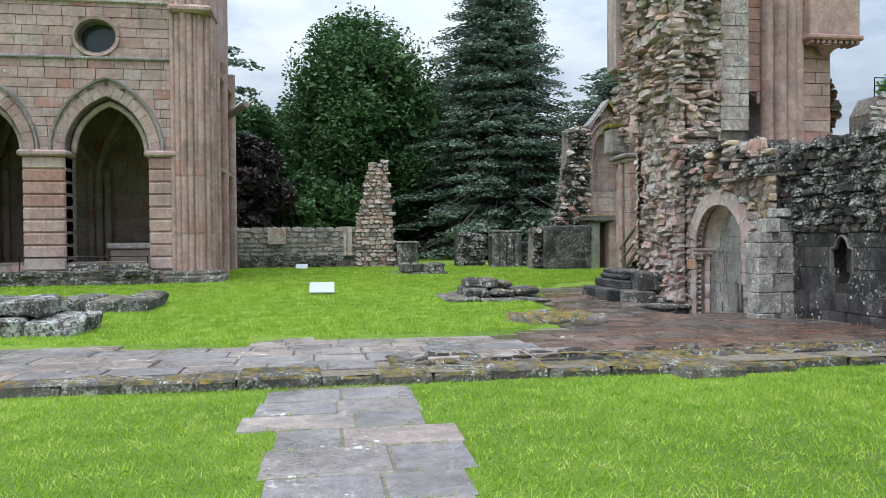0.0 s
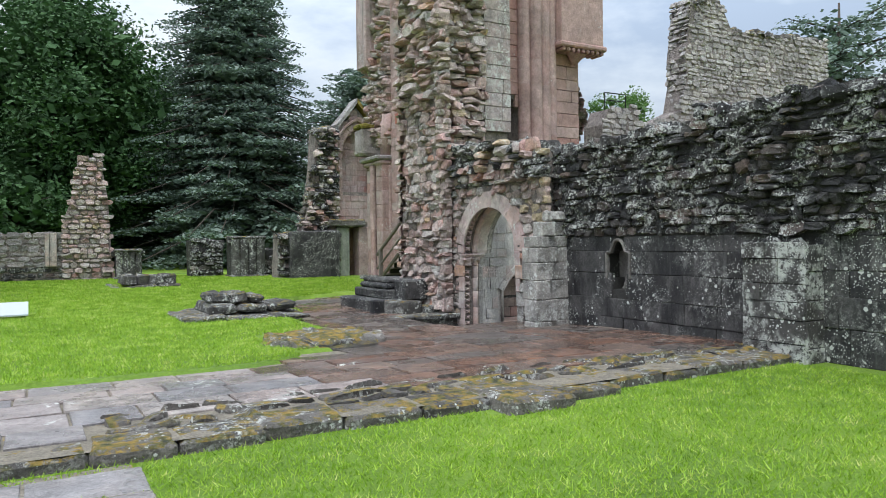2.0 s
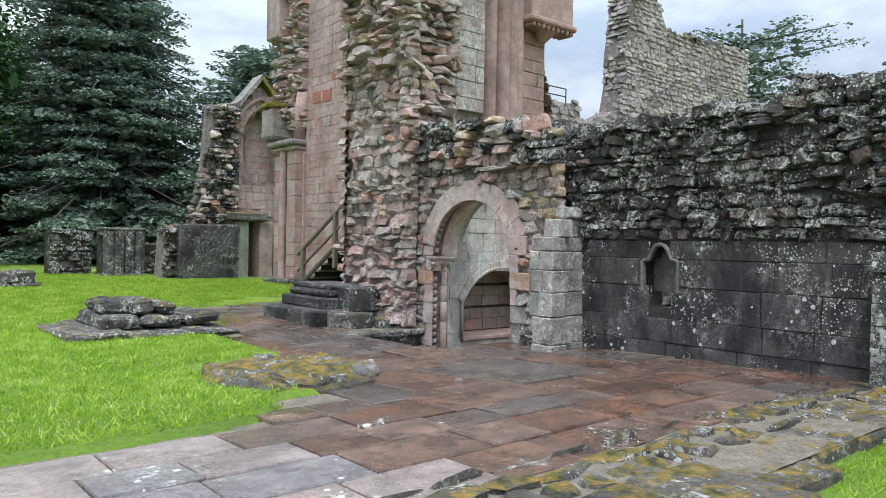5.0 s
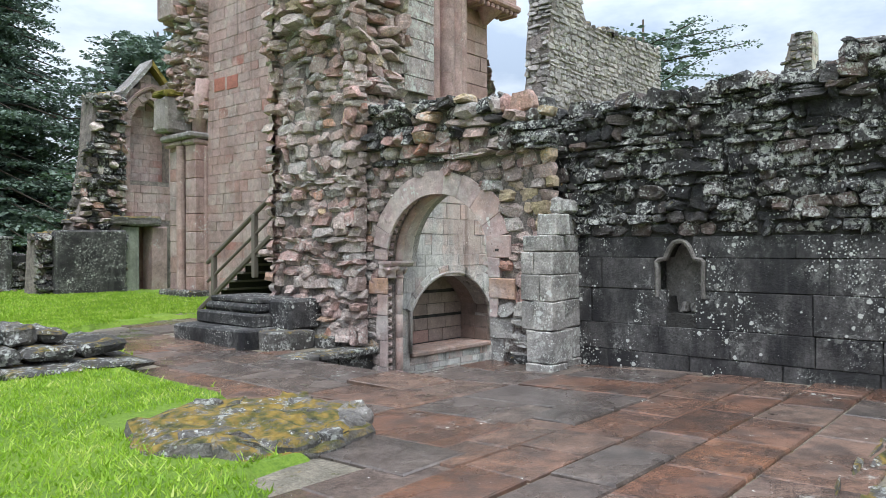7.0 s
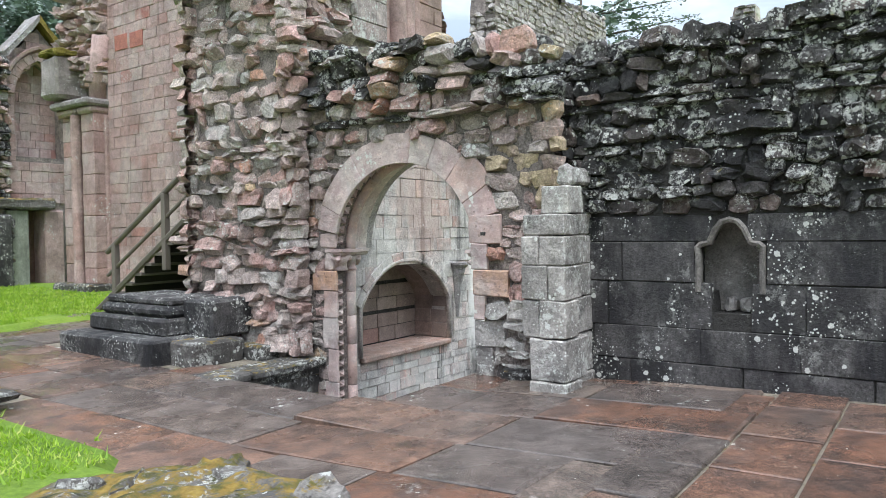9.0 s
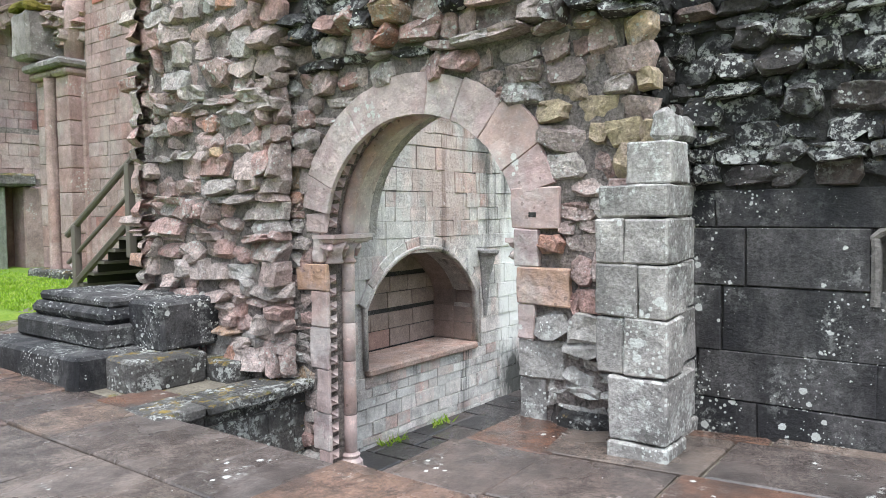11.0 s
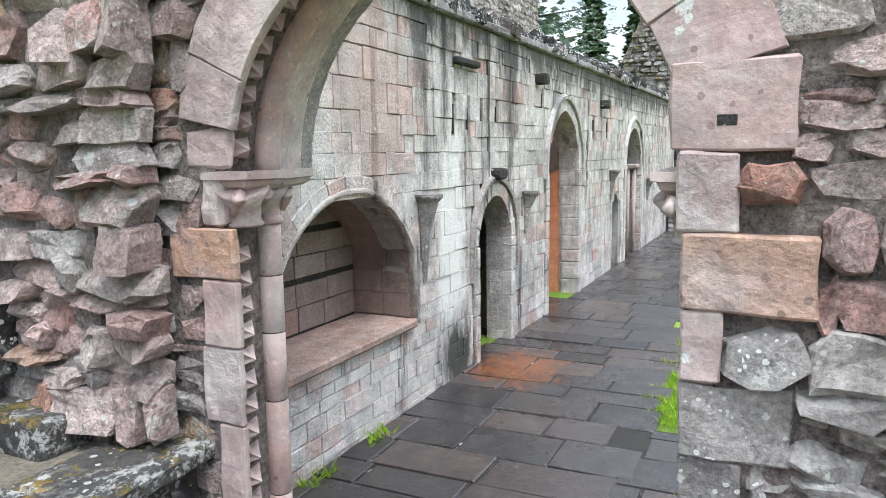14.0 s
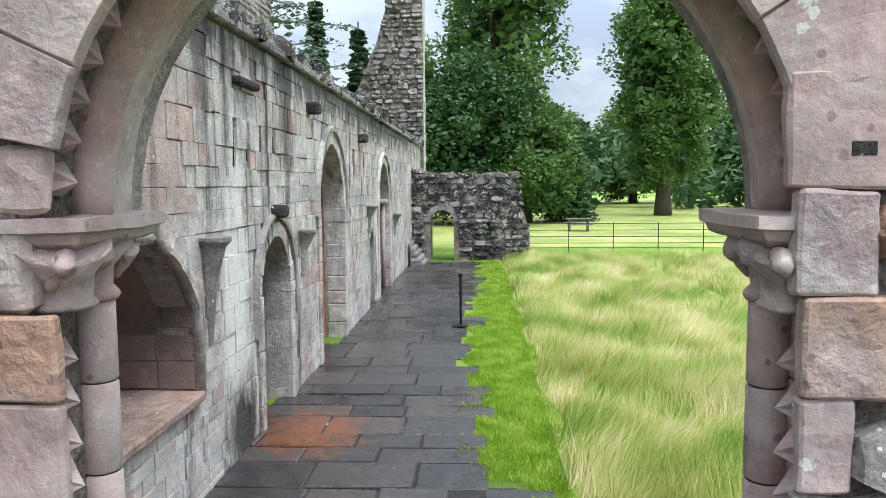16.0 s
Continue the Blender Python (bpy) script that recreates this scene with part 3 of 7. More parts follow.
def courses(u0, u1, z0, z1, hs, ws, rng, gap=0.01, holes=(), top=None, jit=0.0, low=None):
    """Stones in courses: centre, height of centre, width, height. holes: stretches taken out; top: the wall's height at a place."""
    out = []
    z = z0
    while z < z1 - 0.03:
        h = min(rng.uniform(*hs), z1 - z)
        segs = [(u0, u1)]
        for hole in holes:
            t = hole(z + h / 2)
            if t:
                segs = [q for a, b in segs for q in ((a, min(b, t[0])), (max(a, t[1]), b)) if q[1] - q[0] > 0.05]
        for a, b in segs:
            u = a
            while u < b - 0.02:
                wd = min(rng.uniform(*ws), b - u)
                if b - u - wd < ws[0] * 0.5:
                    wd = b - u
                c = u + wd / 2
                hz = h * (1 + rng.uniform(-jit, jit))
                if (top is None or z + h * 0.6 < top(c)) and (low is None or z + h * 0.4 > low(c)):
                    out.append((c + rng.uniform(-jit, jit) * 0.06, z + h / 2 + rng.uniform(-jit, jit) * h * 0.4, wd - gap, hz - gap))
                u += wd
        z += h
    return out


def masonry(stones, kind, place, depth, mat, parent, rng, near=None, most=0, name="stone", back=0.05, tilt=0.0, mats=None, rest="masonry"):
    """Lays stones on a wall: those nearest to a place on it as objects, the others joined."""
    if near:
        stones = sorted(stones, key=lambda s: (s[0] - near[0]) ** 2 + (s[1] - near[1]) ** 2)
    o = Vector(place(0, 0, 0))
    du, dd, dz = (Vector(place(*k)) - o for k in ((1, 0, 0), (0, 1, 0), (0, 0, 1)))
    base = Matrix(((du.x, dd.x, dz.x, o.x), (du.y, dd.y, dz.y, o.y), (du.z, dd.z, dz.z, o.z), (0, 0, 0, 1)))
    g = {}
    for i, (u, z, wd, h) in enumerate(stones):
        k = rng.randrange(len(UNITS[kind]))
        d = rng.uniform(*depth) + back
        turn = rng.gauss(0, tilt)
        m = base @ Matrix.Translation((u, -back, z)) @ Euler((0, turn, 0)).to_matrix().to_4x4() @ Matrix.Diagonal((wd * rng.choice((-1, 1)) if kind == "rubble" else wd, d, h, 1))
        mt = mats(u, z, rng) if mats else mat
        if i < most:
            ob = new(name, unit_mesh(kind, k, mt))
            adopt(ob, parent)
            ob.matrix_basis = m
        else:
            v, f = UNITS[kind][k]
            g.setdefault(mt.name, (Geo(), mt))[0].raw([m @ Vector(p) for p in v], f)
    for q, mt in g.values():
        ob = q.obj(rest, mt, parent)
        ob["kind"] = "stuff"


# ---------------------------------------------------------------- ground
def lerp_table(t, x):
    for (a, p), (b, q) in zip(t, t[1:]):
        if x < b:
            return p + (q - p) * max(0.0, (x - a) / (b - a))
    return t[-1][1]


def pave_z(y):
    return lerp_table([(7.3, 0.12), (9, 0.1), (11, 0.06), (13, -0.04), (16, -0.05), (20, 0.02), (25, 0.12), (40, 0.17)], y)


def lawn_z(x, y):
    if y < 7.5:
        return 0.0
    return lerp_table([(7.6, 0.04), (10, 0.09), (13, 0.05), (16, 0.06), (20, 0.09), (30, 0.17), (60, 0.17)], y)


def ground_z(x, y):
    if 6.5 < x < 8.55 and 12.85 < y < 15.3:
        return -1.6
    if (x > 8.55 and y < 16.25) or (x > 9.7 and y < 18.5):
        return -1.36
    if y > 7.5 and in_paving(x, y):
        return min(lawn_z(x, y), pave_z(y)) - 0.09
    return lawn_z(x, y)


PAVING = [(-9, 7.3), (8.3, 7.3), (8.3, 22), (9.3, 21.8), (8.6, 20.9), (6.1, 20.2), (5.36, 19.6), (4.95, 16.3), (4.5, 15.5), (4.5, 13.45), (4.3, 13.3), (4.6, 11.95), (3.75, 11.18), (3.04, 11.05), (2.98, 10.47), (1.7, 10.3), (-0.7, 10.46), (-1.36, 9.63), (-3.26, 10.18), (-9, 10.9)]


def in_poly(poly, x, y):
    c = False
    for (a, b), (p, q) in zip(poly, poly[1:] + poly[:1]):
        if (b > y) != (q > y) and x < (p - a) * (y - b) / (q - b) + a:
            c = not c
    return c


def in_paving(x, y):
    return in_poly(PAVING, x, y)


def make_ground():
    xs = [-900, -300, -120, -60, -40, -25, -16, -12] + [-9 + 0.2 * k for k in range(77)] + [6.48, 6.52, 7, 7.5, 8, 8.5, 8.56, 9, 9.69, 9.71, 10.5, 11, 12, 13, 14, 16, 18, 20, 24, 28, 32, 40, 60, 120, 300, 900]
    ys = [-900, -200, -60, -20, -8] + [-4 + 0.5 * k for k in range(23)] + [7.48, 7.52, 8, 8.5, 9] + [9.2 + 0.2 * k for k in range(18)] + [12.83, 12.87, 13.25, 13.5, 13.75, 14, 14.25, 14.5, 14.75, 15.28, 15.32, 15.5, 15.7, 16, 16.24, 16.26, 16.6, 17, 17.5, 18, 18.48, 18.52, 19, 19.3, 19.6, 19.9, 20.2, 20.5, 20.8, 21.1, 21.5, 22, 24, 26, 28, 30, 34, 40, 60, 120, 300, 900]
    n = len(xs)
    g = Geo()
    g.raw([(x, y, ground_z(x, y)) for y in ys for x in xs], [(j * n + i, j * n + i + 1, (j + 1) * n + i + 1, (j + 1) * n + i) for j in range(len(ys) - 1) for i in range(n - 1)])
    tagged(g.obj("ground", M_LAWN, smooth=False), "mown green lawn round the abbey ruins", "ground", kind="structure")


make_ground()


# ---------------------------------------------------------------- main wall with the dark face
def on_main(u, d, z):
    return (8.25 - d, u, z)


def on_door(u, d, z):
    return (7.94 - d, u, z)


def wobble(u, a=0.12, f=1.0, s=0.0):
    return a * (noise.noise(Vector((u * f, s, 0.3))) * 1.4)


def crest(pts, mat, parent, rng, high=0.2, wide=(0.2, 0.46)):
    """Loose stones lying along the top of a wall, joined."""
    g = Geo()
    for x, y, z in pts:
        v, f = rng.choice(UNITS["rubble"])
        m = Matrix.Translation((x, y, z)) @ Euler((radians(rng.gauss(90, 9)), rng.gauss(0, 0.12), rng.uniform(0, 6.3))).to_matrix().to_4x4() @ Matrix.Diagonal((rng.uniform(*wide), rng.uniform(0.1, high), rng.uniform(*wide), 1))
        g.raw([m @ Vector(p) for p in v], f)
    g.obj("masonry", mat, parent)["kind"] = "stuff"


def trefoil():
    a = [(10.34, 0.86), (10.34, 1.18)]
    a += [(10.42 + 0.1 * math.cos(t), 1.2 + 0.1 * math.sin(t)) for t in (2.6, 2.0, 1.4)]
    a += [(10.62 + 0.15 * math.cos(t), 1.34 + 0.16 * math.sin(t)) for t in (2.7, 2.1, 1.57, 1.0, 0.4)]
    a += [(10.82 + 0.1 * math.cos(t), 1.2 + 0.1 * math.sin(t)) for t in (1.74, 1.1, 0.5)]
    return a + [(10.9, 1.18), (10.9, 0.86), (10.78, 0.86), (10.76, 0.68), (10.46, 0.68), (10.42, 0.86)]


def dark_wall():
    rng = random.Random(11)
    top = lambda u: 3.13 + wobble(u, 0.13, 1.3) + (0.12 if u < 9 else 0)
    wall = tagged(new("wall_dark"), "blackened wet church wall, squared blocks below and lichen-spotted rubble above", "wall", kind="structure")
    tre = trefoil()
    edge = [(u, top(u) - 0.12) for u in [12.3 - 0.3 * k for k in range(58)]]
    plate("core", [(-5, -1.5), (12.3, -1.5)] + edge + [(-5, 3.0)], [tre], on_main, 0.32, M_MORTD, wall)
    plate("rear", [(-5, -1.5), (12.3, -1.5)] + edge + [(-5, 3.0)], [], lambda u, d, z: (8.57 - d, u, z), 0.4, M_MORTD, wall)
    sp = span(tre)
    lo = courses(7.9, 12.3, -0.12, 1.52, (0.3, 0.42), (0.55, 1.05), rng, 0.004, [sp])
    lo += courses(-5, 7.3, 0.0, 1.52, (0.3, 0.42), (0.55, 1.05), rng, 0.004)
    masonry(lo, "ashlar", on_main, (0.012, 0.03), M_DARK, wall, rng, (10, 0.8), 120, "block")
    hi = courses(8.2, 12.3, 1.53, 3.4, (0.05, 0.17), (0.06, 0.36), rng, -0.012, top=top, jit=0.3)
    hi += courses(-5, 8.2, 1.53, 3.4, (0.05, 0.17), (0.07, 0.38), rng, -0.012, top=top, jit=0.3)
    masonry(hi, "rubble", on_main, (0.02, 0.14), M_RUBDARK, wall, rng, (10.5, 2.2), 280, "rubble_stone", tilt=0.06)
    # loose stones along the wall's top
    crest([(rng.uniform(8.3, 8.9), u, top(u) - 0.16) for u in [rng.uniform(-5, 12.4) for _ in range(330)]], M_RUBDARK, wall, rng)
    # trefoil head of the niche
    # back in darker grey, the shade of the hollow put into its colour
    Geo().box(8.53, 8.567, 10.3, 10.94, 0.66, 1.52, 0.004).obj("niche_back", M_NICHE, wall)
    sweep(tre[:15], [(0.0, -0.06), (0.0, 0.03), (0.02, 0.042), (0.045, 0.03), (0.05, -0.02)], on_main, M_NICHE, "niche_moulding", wall, "pale weathered trefoil niche moulding", False)
    for dy in (0, 0.14):
        masonry([(10.53 + dy, 0.74, 0.13, 0.13)], "rubble", lambda u, d, z: (8.5 - d, u, z), (0.1, 0.12), M_BUTT, wall, rng, most=1)


def buttress():
    rng = random.Random(12)
    b = tagged(new("wall_buttress"), "short broken buttress thick with white lichen against dark wall", "wall", kind="structure")
    Geo().box(7.92, 8.27, 7.22, 8.02, -0.1, 1.34, 0.03).obj("core", M_MORTD, b)
    st = courses(7.2, 8.05, -0.05, 1.45, (0.2, 0.34), (0.35, 0.6), rng, 0.008)
    masonry(st, "ashlar", lambda u, d, z: (7.92 - d, u, z), (0.02, 0.05), M_SPOT, b, rng, (7.6, 0.7), 60, "block")
    for y, s in ((7.22, -1), (8.02, 1)):
        st = courses(7.9, 8.27, -0.05, 1.42, (0.2, 0.34), (0.3, 0.4), rng, 0.008)
        masonry(st, "ashlar", lambda u, d, z: (u, y + s * d, z), (0.02, 0.04), M_SPOT, b, rng, (8, 0.7), 60, "block")
    masonry([(7.4, 8.05, 0.3, 0.22), (7.8, 8.1, 0.35, 0.25), (7.6, 8.15, 0.4, 0.2)], "rubble", lambda u, d, z: (z, u, 1.34 + d), (0.08, 0.16), M_RUBDARK, b, rng, most=3)


def column_buttress():
    """A respond broken back in steps on its way up."""
    rng = random.Random(13)
    b = tagged(new("wall_respond"), "broken square respond of lichen-spotted grey blocks beside the doorway", "wall", kind="structure")
    Geo().box(7.56, 8.3, 11.9, 12.08, -0.2, 1.48, 0.03).obj("core", M_MORT, b)
    rows = [(-0.12, 0.1, 7.46, 11.75, 12.11), (0.1, 0.47, 7.49, 11.77, 12.11), (0.47, 0.8, 7.5, 11.77, 12.2), (0.8, 1.1, 7.5, 11.77, 12.2), (1.1, 1.36, 7.51, 11.78, 12.2), (1.36, 1.55, 7.52, 11.78, 12.19), (1.55, 1.8, 7.64, 11.8, 12.07)]
    for k, (z0, z1, x0, y0, y1) in enumerate(rows):
        cut = rng.uniform(7.74, 7.98)
        side = y0 + (0.17 if k % 2 else 0.25) if k in (2, 3, 4) else None
        ys = [(y0, y1)] if side is None else [(y0, side), (side + 0.004, y1)]
        for c, d in ys:
            block = Geo().box(x0 + rng.uniform(-0.012, 0.012), cut, c, d, z0, z1 - 0.005, 0.012, 0.006).obj("block", M_BUTT, b)
            rough_up(block, 4, 0.007, 6.0, k)
        rear = Geo().box(cut + 0.004, 8.26, y0 + 0.075 + rng.uniform(0, 0.015), min(y1, 12.12), z0, z1 - 0.005, 0.012, 0.006).obj("block", M_BUTT, b)
        rough_up(rear, 3, 0.009, 6.0, k + 9)
    rough_up(Geo().box(7.76, 8.24, 11.84, 12.0, 1.8, 1.98, 0.03, 0.015).obj("block", M_BUTT, b), 4, 0.016, 6.0, 3)


DOOR_C, DOOR_H, DOOR_Z = 13.87, 0.93, 1.2


def ring_stone(a0, a1, r0, r1, seed, mat, parent):
    """One wedge stone of the arch between two angles, counted from the springing nearest the pier."""
    g = Geo()
    m = max(3, int((a1 - a0) / 5))
    at = lambda r, t: (DOOR_C + r * math.cos(t), DOOR_Z + r * math.sin(t))
    ts = [radians(a0 + (a1 - a0) * k / m) for k in range(m + 1)]
    ring = [at(r0, t) for t in ts] + [at(r1, t) for t in ts[::-1]]
    mid = at((r0 + r1) / 2, (ts[0] + ts[-1]) / 2)
    small = [(u + (mid[0] - u) * 0.035, z + (mid[1] - z) * 0.035) for u, z in ring]
    n = len(ring)
    v = [on_door(u, 0.008, z) for u, z in ring] + [on_door(u, 0.036, z) for u, z in ring] + [on_door(u, 0.05, z) for u, z in small]
    f = [(j * n + k, j * n + (k + 1) % n, (j + 1) * n + (k + 1) % n, (j + 1) * n + k) for j in (0, 1) for k in range(n)]
    f += [tuple(2 * n + q for q in (k, k + 1, n - 2 - k, n - 1 - k)) for k in range(m)]
    g.raw(v, f)
    return rough_up(g.obj("voussoir", mat, parent), 3, 0.007, 5.0, seed)


def dogtooth(u, z, inx, inz, parent):
    """A four-leaved pyramid standing in the hollow of the moulding; (inx, inz) points into the opening."""
    q, x = 0.058, 8.05
    px, pz = -inz, inx
    v = []
    for k in range(8):
        t = math.pi * k / 4
        r = q * (1.28 if k % 2 else 0.7)
        v.append((x + 0.085 * r / q * math.cos(t), u + px * r * math.sin(t), z + pz * r * math.sin(t)))
    v.append((x - 0.03, u + inx * 0.105, z + inz * 0.105))
    Geo().raw(v, [(k, (k + 1) % 8, 8) for k in range(8)] + [tuple(range(8))[::-1]]).obj("dogtooth", M_JAMB, parent)


def door_wall():
    rng = random.Random(14)
    wall = tagged(new("wall_doorway"), "rough rubble church wall round the processional doorway", "wall", kind="structure")
    top = lambda u: 3.22 + wobble(u, 0.12, 1.7, 2) + 0.12 * max(0, u - 13)
    edge = [(u, top(u) - 0.1) for u in [16.0 - 0.2 * k for k in range(20)]]
    wide = DOOR_H + 0.1
    hollow = [(DOOR_C + wide, -1.5)] + arc(DOOR_C, DOOR_Z, wide, wide, 28) + [(DOOR_C - wide, -1.5)]
    plate("core", [(12.2, -1.5)] + hollow[::-1] + [(16.0, -1.5)] + edge, [], lambda u, d, z: (7.925 - d, u, z), 0.415, M_MORT, wall)
    back = [(DOOR_C + 1.4, -1.5), (DOOR_C + 1.4, 1.2)] + arc(DOOR_C, DOOR_Z, wide + 0.03, wide + 0.03, 24) + [(DOOR_C - 1.12, 1.2), (DOOR_C - 1.12, -1.5)]
    plate("rear", [(12.2, -1.5)] + back[::-1] + [(16.0, -1.5)] + edge, [], lambda u, d, z: (8.342 - d, u, z), 0.33, M_MORTP, wall)
    # dressed blocks beside the opening: y0, y1, z0, z1, material, how far proud
    yl, yr = DOOR_C + DOOR_H, DOOR_C - DOOR_H + 0.005
    left = [(yl, 15.16, 0.745, 0.975, M_ORB, 0.05), (yl, 14.99, 0.44, 0.74, M_JAMB, 0.04), (yl, 15.02, 0.08, 0.435, M_DRESS, 0.035), (yl, 14.95, -0.3, 0.075, M_JAMB, 0.035), (yl, 15.0, -0.62, -0.305, M_DRESS, 0.03), (yl, 14.93, -0.95, -0.625, M_DRESS, 0.03), (yl, 15.0, -1.4, -0.955, M_DRESS, 0.03)]
    right = [(12.63, yr + 0.05, 1.285, 1.56, M_JAMB, 0.05), (12.78, yr + 0.02, 1.03, 1.28, M_DRESS, 0.06), (12.55, yr, 0.775, 1.025, M_ORB, 0.06), (12.82, yr, 0.54, 0.77, M_JAMB, 0.05), (12.6, yr, 0.28, 0.535, M_BUTT, 0.04), (12.74, yr, -0.02, 0.275, M_BUTT, 0.03), (12.6, yr, -0.36, -0.025, M_DRESS, 0.0), (12.6, yr, -0.9, -0.365, M_DRESS, 0.0), (12.6, yr, -1.4, -0.905, M_DRESS, 0.0)]
    for k, (y0, y1, z0, z1, m, out) in enumerate(left + right):
        block = Geo().box(7.94 - out - 0.005, 7.94, y0 - 0.004, y1 + 0.004, z0 - 0.003, z1 + 0.003, 0.01, 0.002).obj("jamb_block", m, wall)
        rough_up(block, 5, 0.014 if m is M_BUTT else 0.008, 6.0, k)
    # face stones, kept clear of the dressed ones
    box = lambda a, b, z, z1: span([(a, z), (b, z), (b, z1), (a, z1)])
    ring = [(DOOR_C + 1.24, 1.2)] + arc(DOOR_C, DOOR_Z, 1.24, 1.26, 24) + [(DOOR_C - 1.24, 1.2)]
    ring = [(DOOR_C + 0.93, -1.5), (DOOR_C + 0.93, 1.2)] + ring + [(DOOR_C - 0.93, 1.2), (DOOR_C - 0.93, -1.5)]
    kept = [box(y0, y1, z0, z1) for y0, y1, z0, z1, _, _ in left + right] + [box(14.8, 14.98, 0.95, 1.25)]
    st = courses(12.0, 15.7, -0.75, 3.6, (0.065, 0.21), (0.09, 0.4), rng, -0.018, [span(ring)] + kept, top=top, jit=0.3, low=lambda u: -0.12 if u < 13.5 else -0.75)
    hi = [q for q in st if q[1] > 2.55]
    lo = [q for q in st if q[1] <= 2.55]

    def face(u, z, r):
        if u < 12.9 and z < 0.75:
            return M_RUBDARK if z < 0.1 else M_BUTT
        return M_YELLOW if u < 12.75 and 1.6 < z < 2.3 and r.random() < 0.4 else M_RUB
    masonry(lo, "rubble", on_door, (0.015, 0.09), M_RUB, wall, rng, (13.9, 1.5), 300, "rubble_stone", tilt=0.06, mats=face)
    masonry(hi, "rubble", on_door, (0.03, 0.22), M_RUB, wall, rng, (13.9, 2.8), 200, "rubble_stone", tilt=0.09, mats=lambda u, z, r: M_RUBDARK if r.random() < (0.7 if z > 2.95 or u < 12.7 else 0.2) else M_RUB)
    crest([(rng.uniform(7.95, 8.6), u, top(u) - 0.14) for u in [rng.uniform(12.2, 16) for _ in range(90)]], M_RUBDARK, wall, rng)
    # arch ring, joints as they are cut
    cuts = [12, 25, 57, 98, 113, 130, 149, 162]
    mats = (M_DRESS, M_DRESS, M_DRESS, M_DRESS, M_DRESS, M_JAMB, M_JAMB)
    outer = (1.23, 1.25, 1.25, 1.24, 1.26, 1.33, 1.27)
    for k, (a0, a1) in enumerate(zip(cuts, cuts[1:])):
        ring_stone(a0 - 0.1, a1 + 0.1, DOOR_H, outer[k], k, mats[k], wall)
    rough_up(Geo().box(7.91, 7.95, DOOR_C + 0.93, 15.07, 1.235, 1.4, 0.02, 0.006).obj("springer", M_DRESS, wall), 4, 0.014, 6.0, 2)
    # hollow with its roll, and the plain soffit behind
    circle = lambda r: [(DOOR_C + r * math.cos(math.pi * k / 36), DOOR_Z + 0.02 + r * math.sin(math.pi * k / 36)) for k in range(37)]
    sweep(circle(1.0), [(0.02, 0.005), (0.03, -0.04), (0.03, -0.22), (0.05, -0.22), (0.05, 0.005)], on_door, M_JAMB, "arch_hollow", wall)
    sweep(circle(1.0), round_section(0.06, -0.29, 12), on_door, M_JAMB, "arch_roll", wall)
    sweep(circle(1.0), [(-0.01, -0.35), (0.1, -0.33), (0.1, -0.6), (0.03, -0.6)], on_door, M_DRESS, "arch_soffit", wall, "", False)
    for s in (1, -1):
        y = DOOR_C + 1.005 if s > 0 else DOOR_C - 0.978
        # shaft drums
        zs = [-0.72, -0.38, 0.1, 0.44, 0.72, 0.97]
        for a, b in zip(zs, zs[1:]):
            Geo().tube([(8.23, y, a), (8.23, y, a + 0.006), (8.23, y, b - 0.012), (8.23, y, b - 0.004)], [0.052, 0.058, 0.058, 0.053], 16, False).obj("shaft", M_JAMB, wall, smooth=True)
        Geo().tube([(8.23, y, -0.86), (8.23, y, -0.8), (8.23, y, -0.77), (8.23, y, -0.74), (8.23, y, -0.72)], [0.11, 0.105, 0.075, 0.085, 0.065], 16).obj("shaft_base", M_DRESS, wall)
        Geo().box(8.1, 8.34, y - 0.11, y + 0.11, -1.4, -0.86, 0.015).obj("shaft_base", M_DRESS, wall)
        # reveal behind the shaft and the back of the hollow
        for z, z1 in zip([-1.4, -0.9, -0.45, 0.05, 0.4, 0.75], [-0.9, -0.45, 0.05, 0.4, 0.75, 1.12]):
            ys = sorted((y + s * 0.045, y + s * 0.2))
            Geo().box(7.942, 8.34, ys[0], ys[1], z, z1 - 0.004, 0.006, 0.002).obj("reveal_block", M_JAMB, wall)
        # capital: necking, bell, curled leaves, hollow-chamfered abacus
        bell = Geo().tube([(8.23, y, 0.965), (8.23, y, 0.98), (8.23, y, 0.995), (8.23, y, 1.005), (8.22, y, 1.07), (8.19, y - s * 0.02, 1.15)], [0.066, 0.075, 0.066, 0.054, 0.064, 0.115], 18).obj("capital_bell", M_JAMB, wall, smooth=True)
        n_ = Geo().tube([(8.04, y - s * 0.02, 0.97), (8.04, y - s * 0.02, 0.985), (8.04, y - s * 0.02, 1.0), (8.03, y - s * 0.03, 1.07), (8.0, y - s * 0.05, 1.15)], [0.08, 0.088, 0.075, 0.075, 0.12], 18)
        n_.obj("capital_bell", M_DRESS, wall, smooth=True)
        for cx, cy in ((7.93, y - s * 0.09), (8.1, y - s * 0.1), (8.27, y - s * 0.09)):
            leaf = Geo().tube([(cx + 0.03, cy + s * 0.06, 1.03), (cx + 0.012, cy + s * 0.02, 1.09), (cx - 0.006, cy - s * 0.008, 1.115), (cx - 0.02, cy - s * 0.012, 1.095), (cx - 0.012, cy, 1.075)], [0.016, 0.026, 0.034, 0.03, 0.014], 10)
            rough_up(leaf.obj("capital_leaf", M_JAMB, bell, smooth=True), 2, 0.006, 18.0, cx)
        ys = sorted((y - s * 0.165, y + s * 0.1))
        g = Geo()
        prof = [(0.0, 1.222), (0.0, 1.185), (0.018, 1.178), (0.03, 1.155), (0.06, 1.14)]
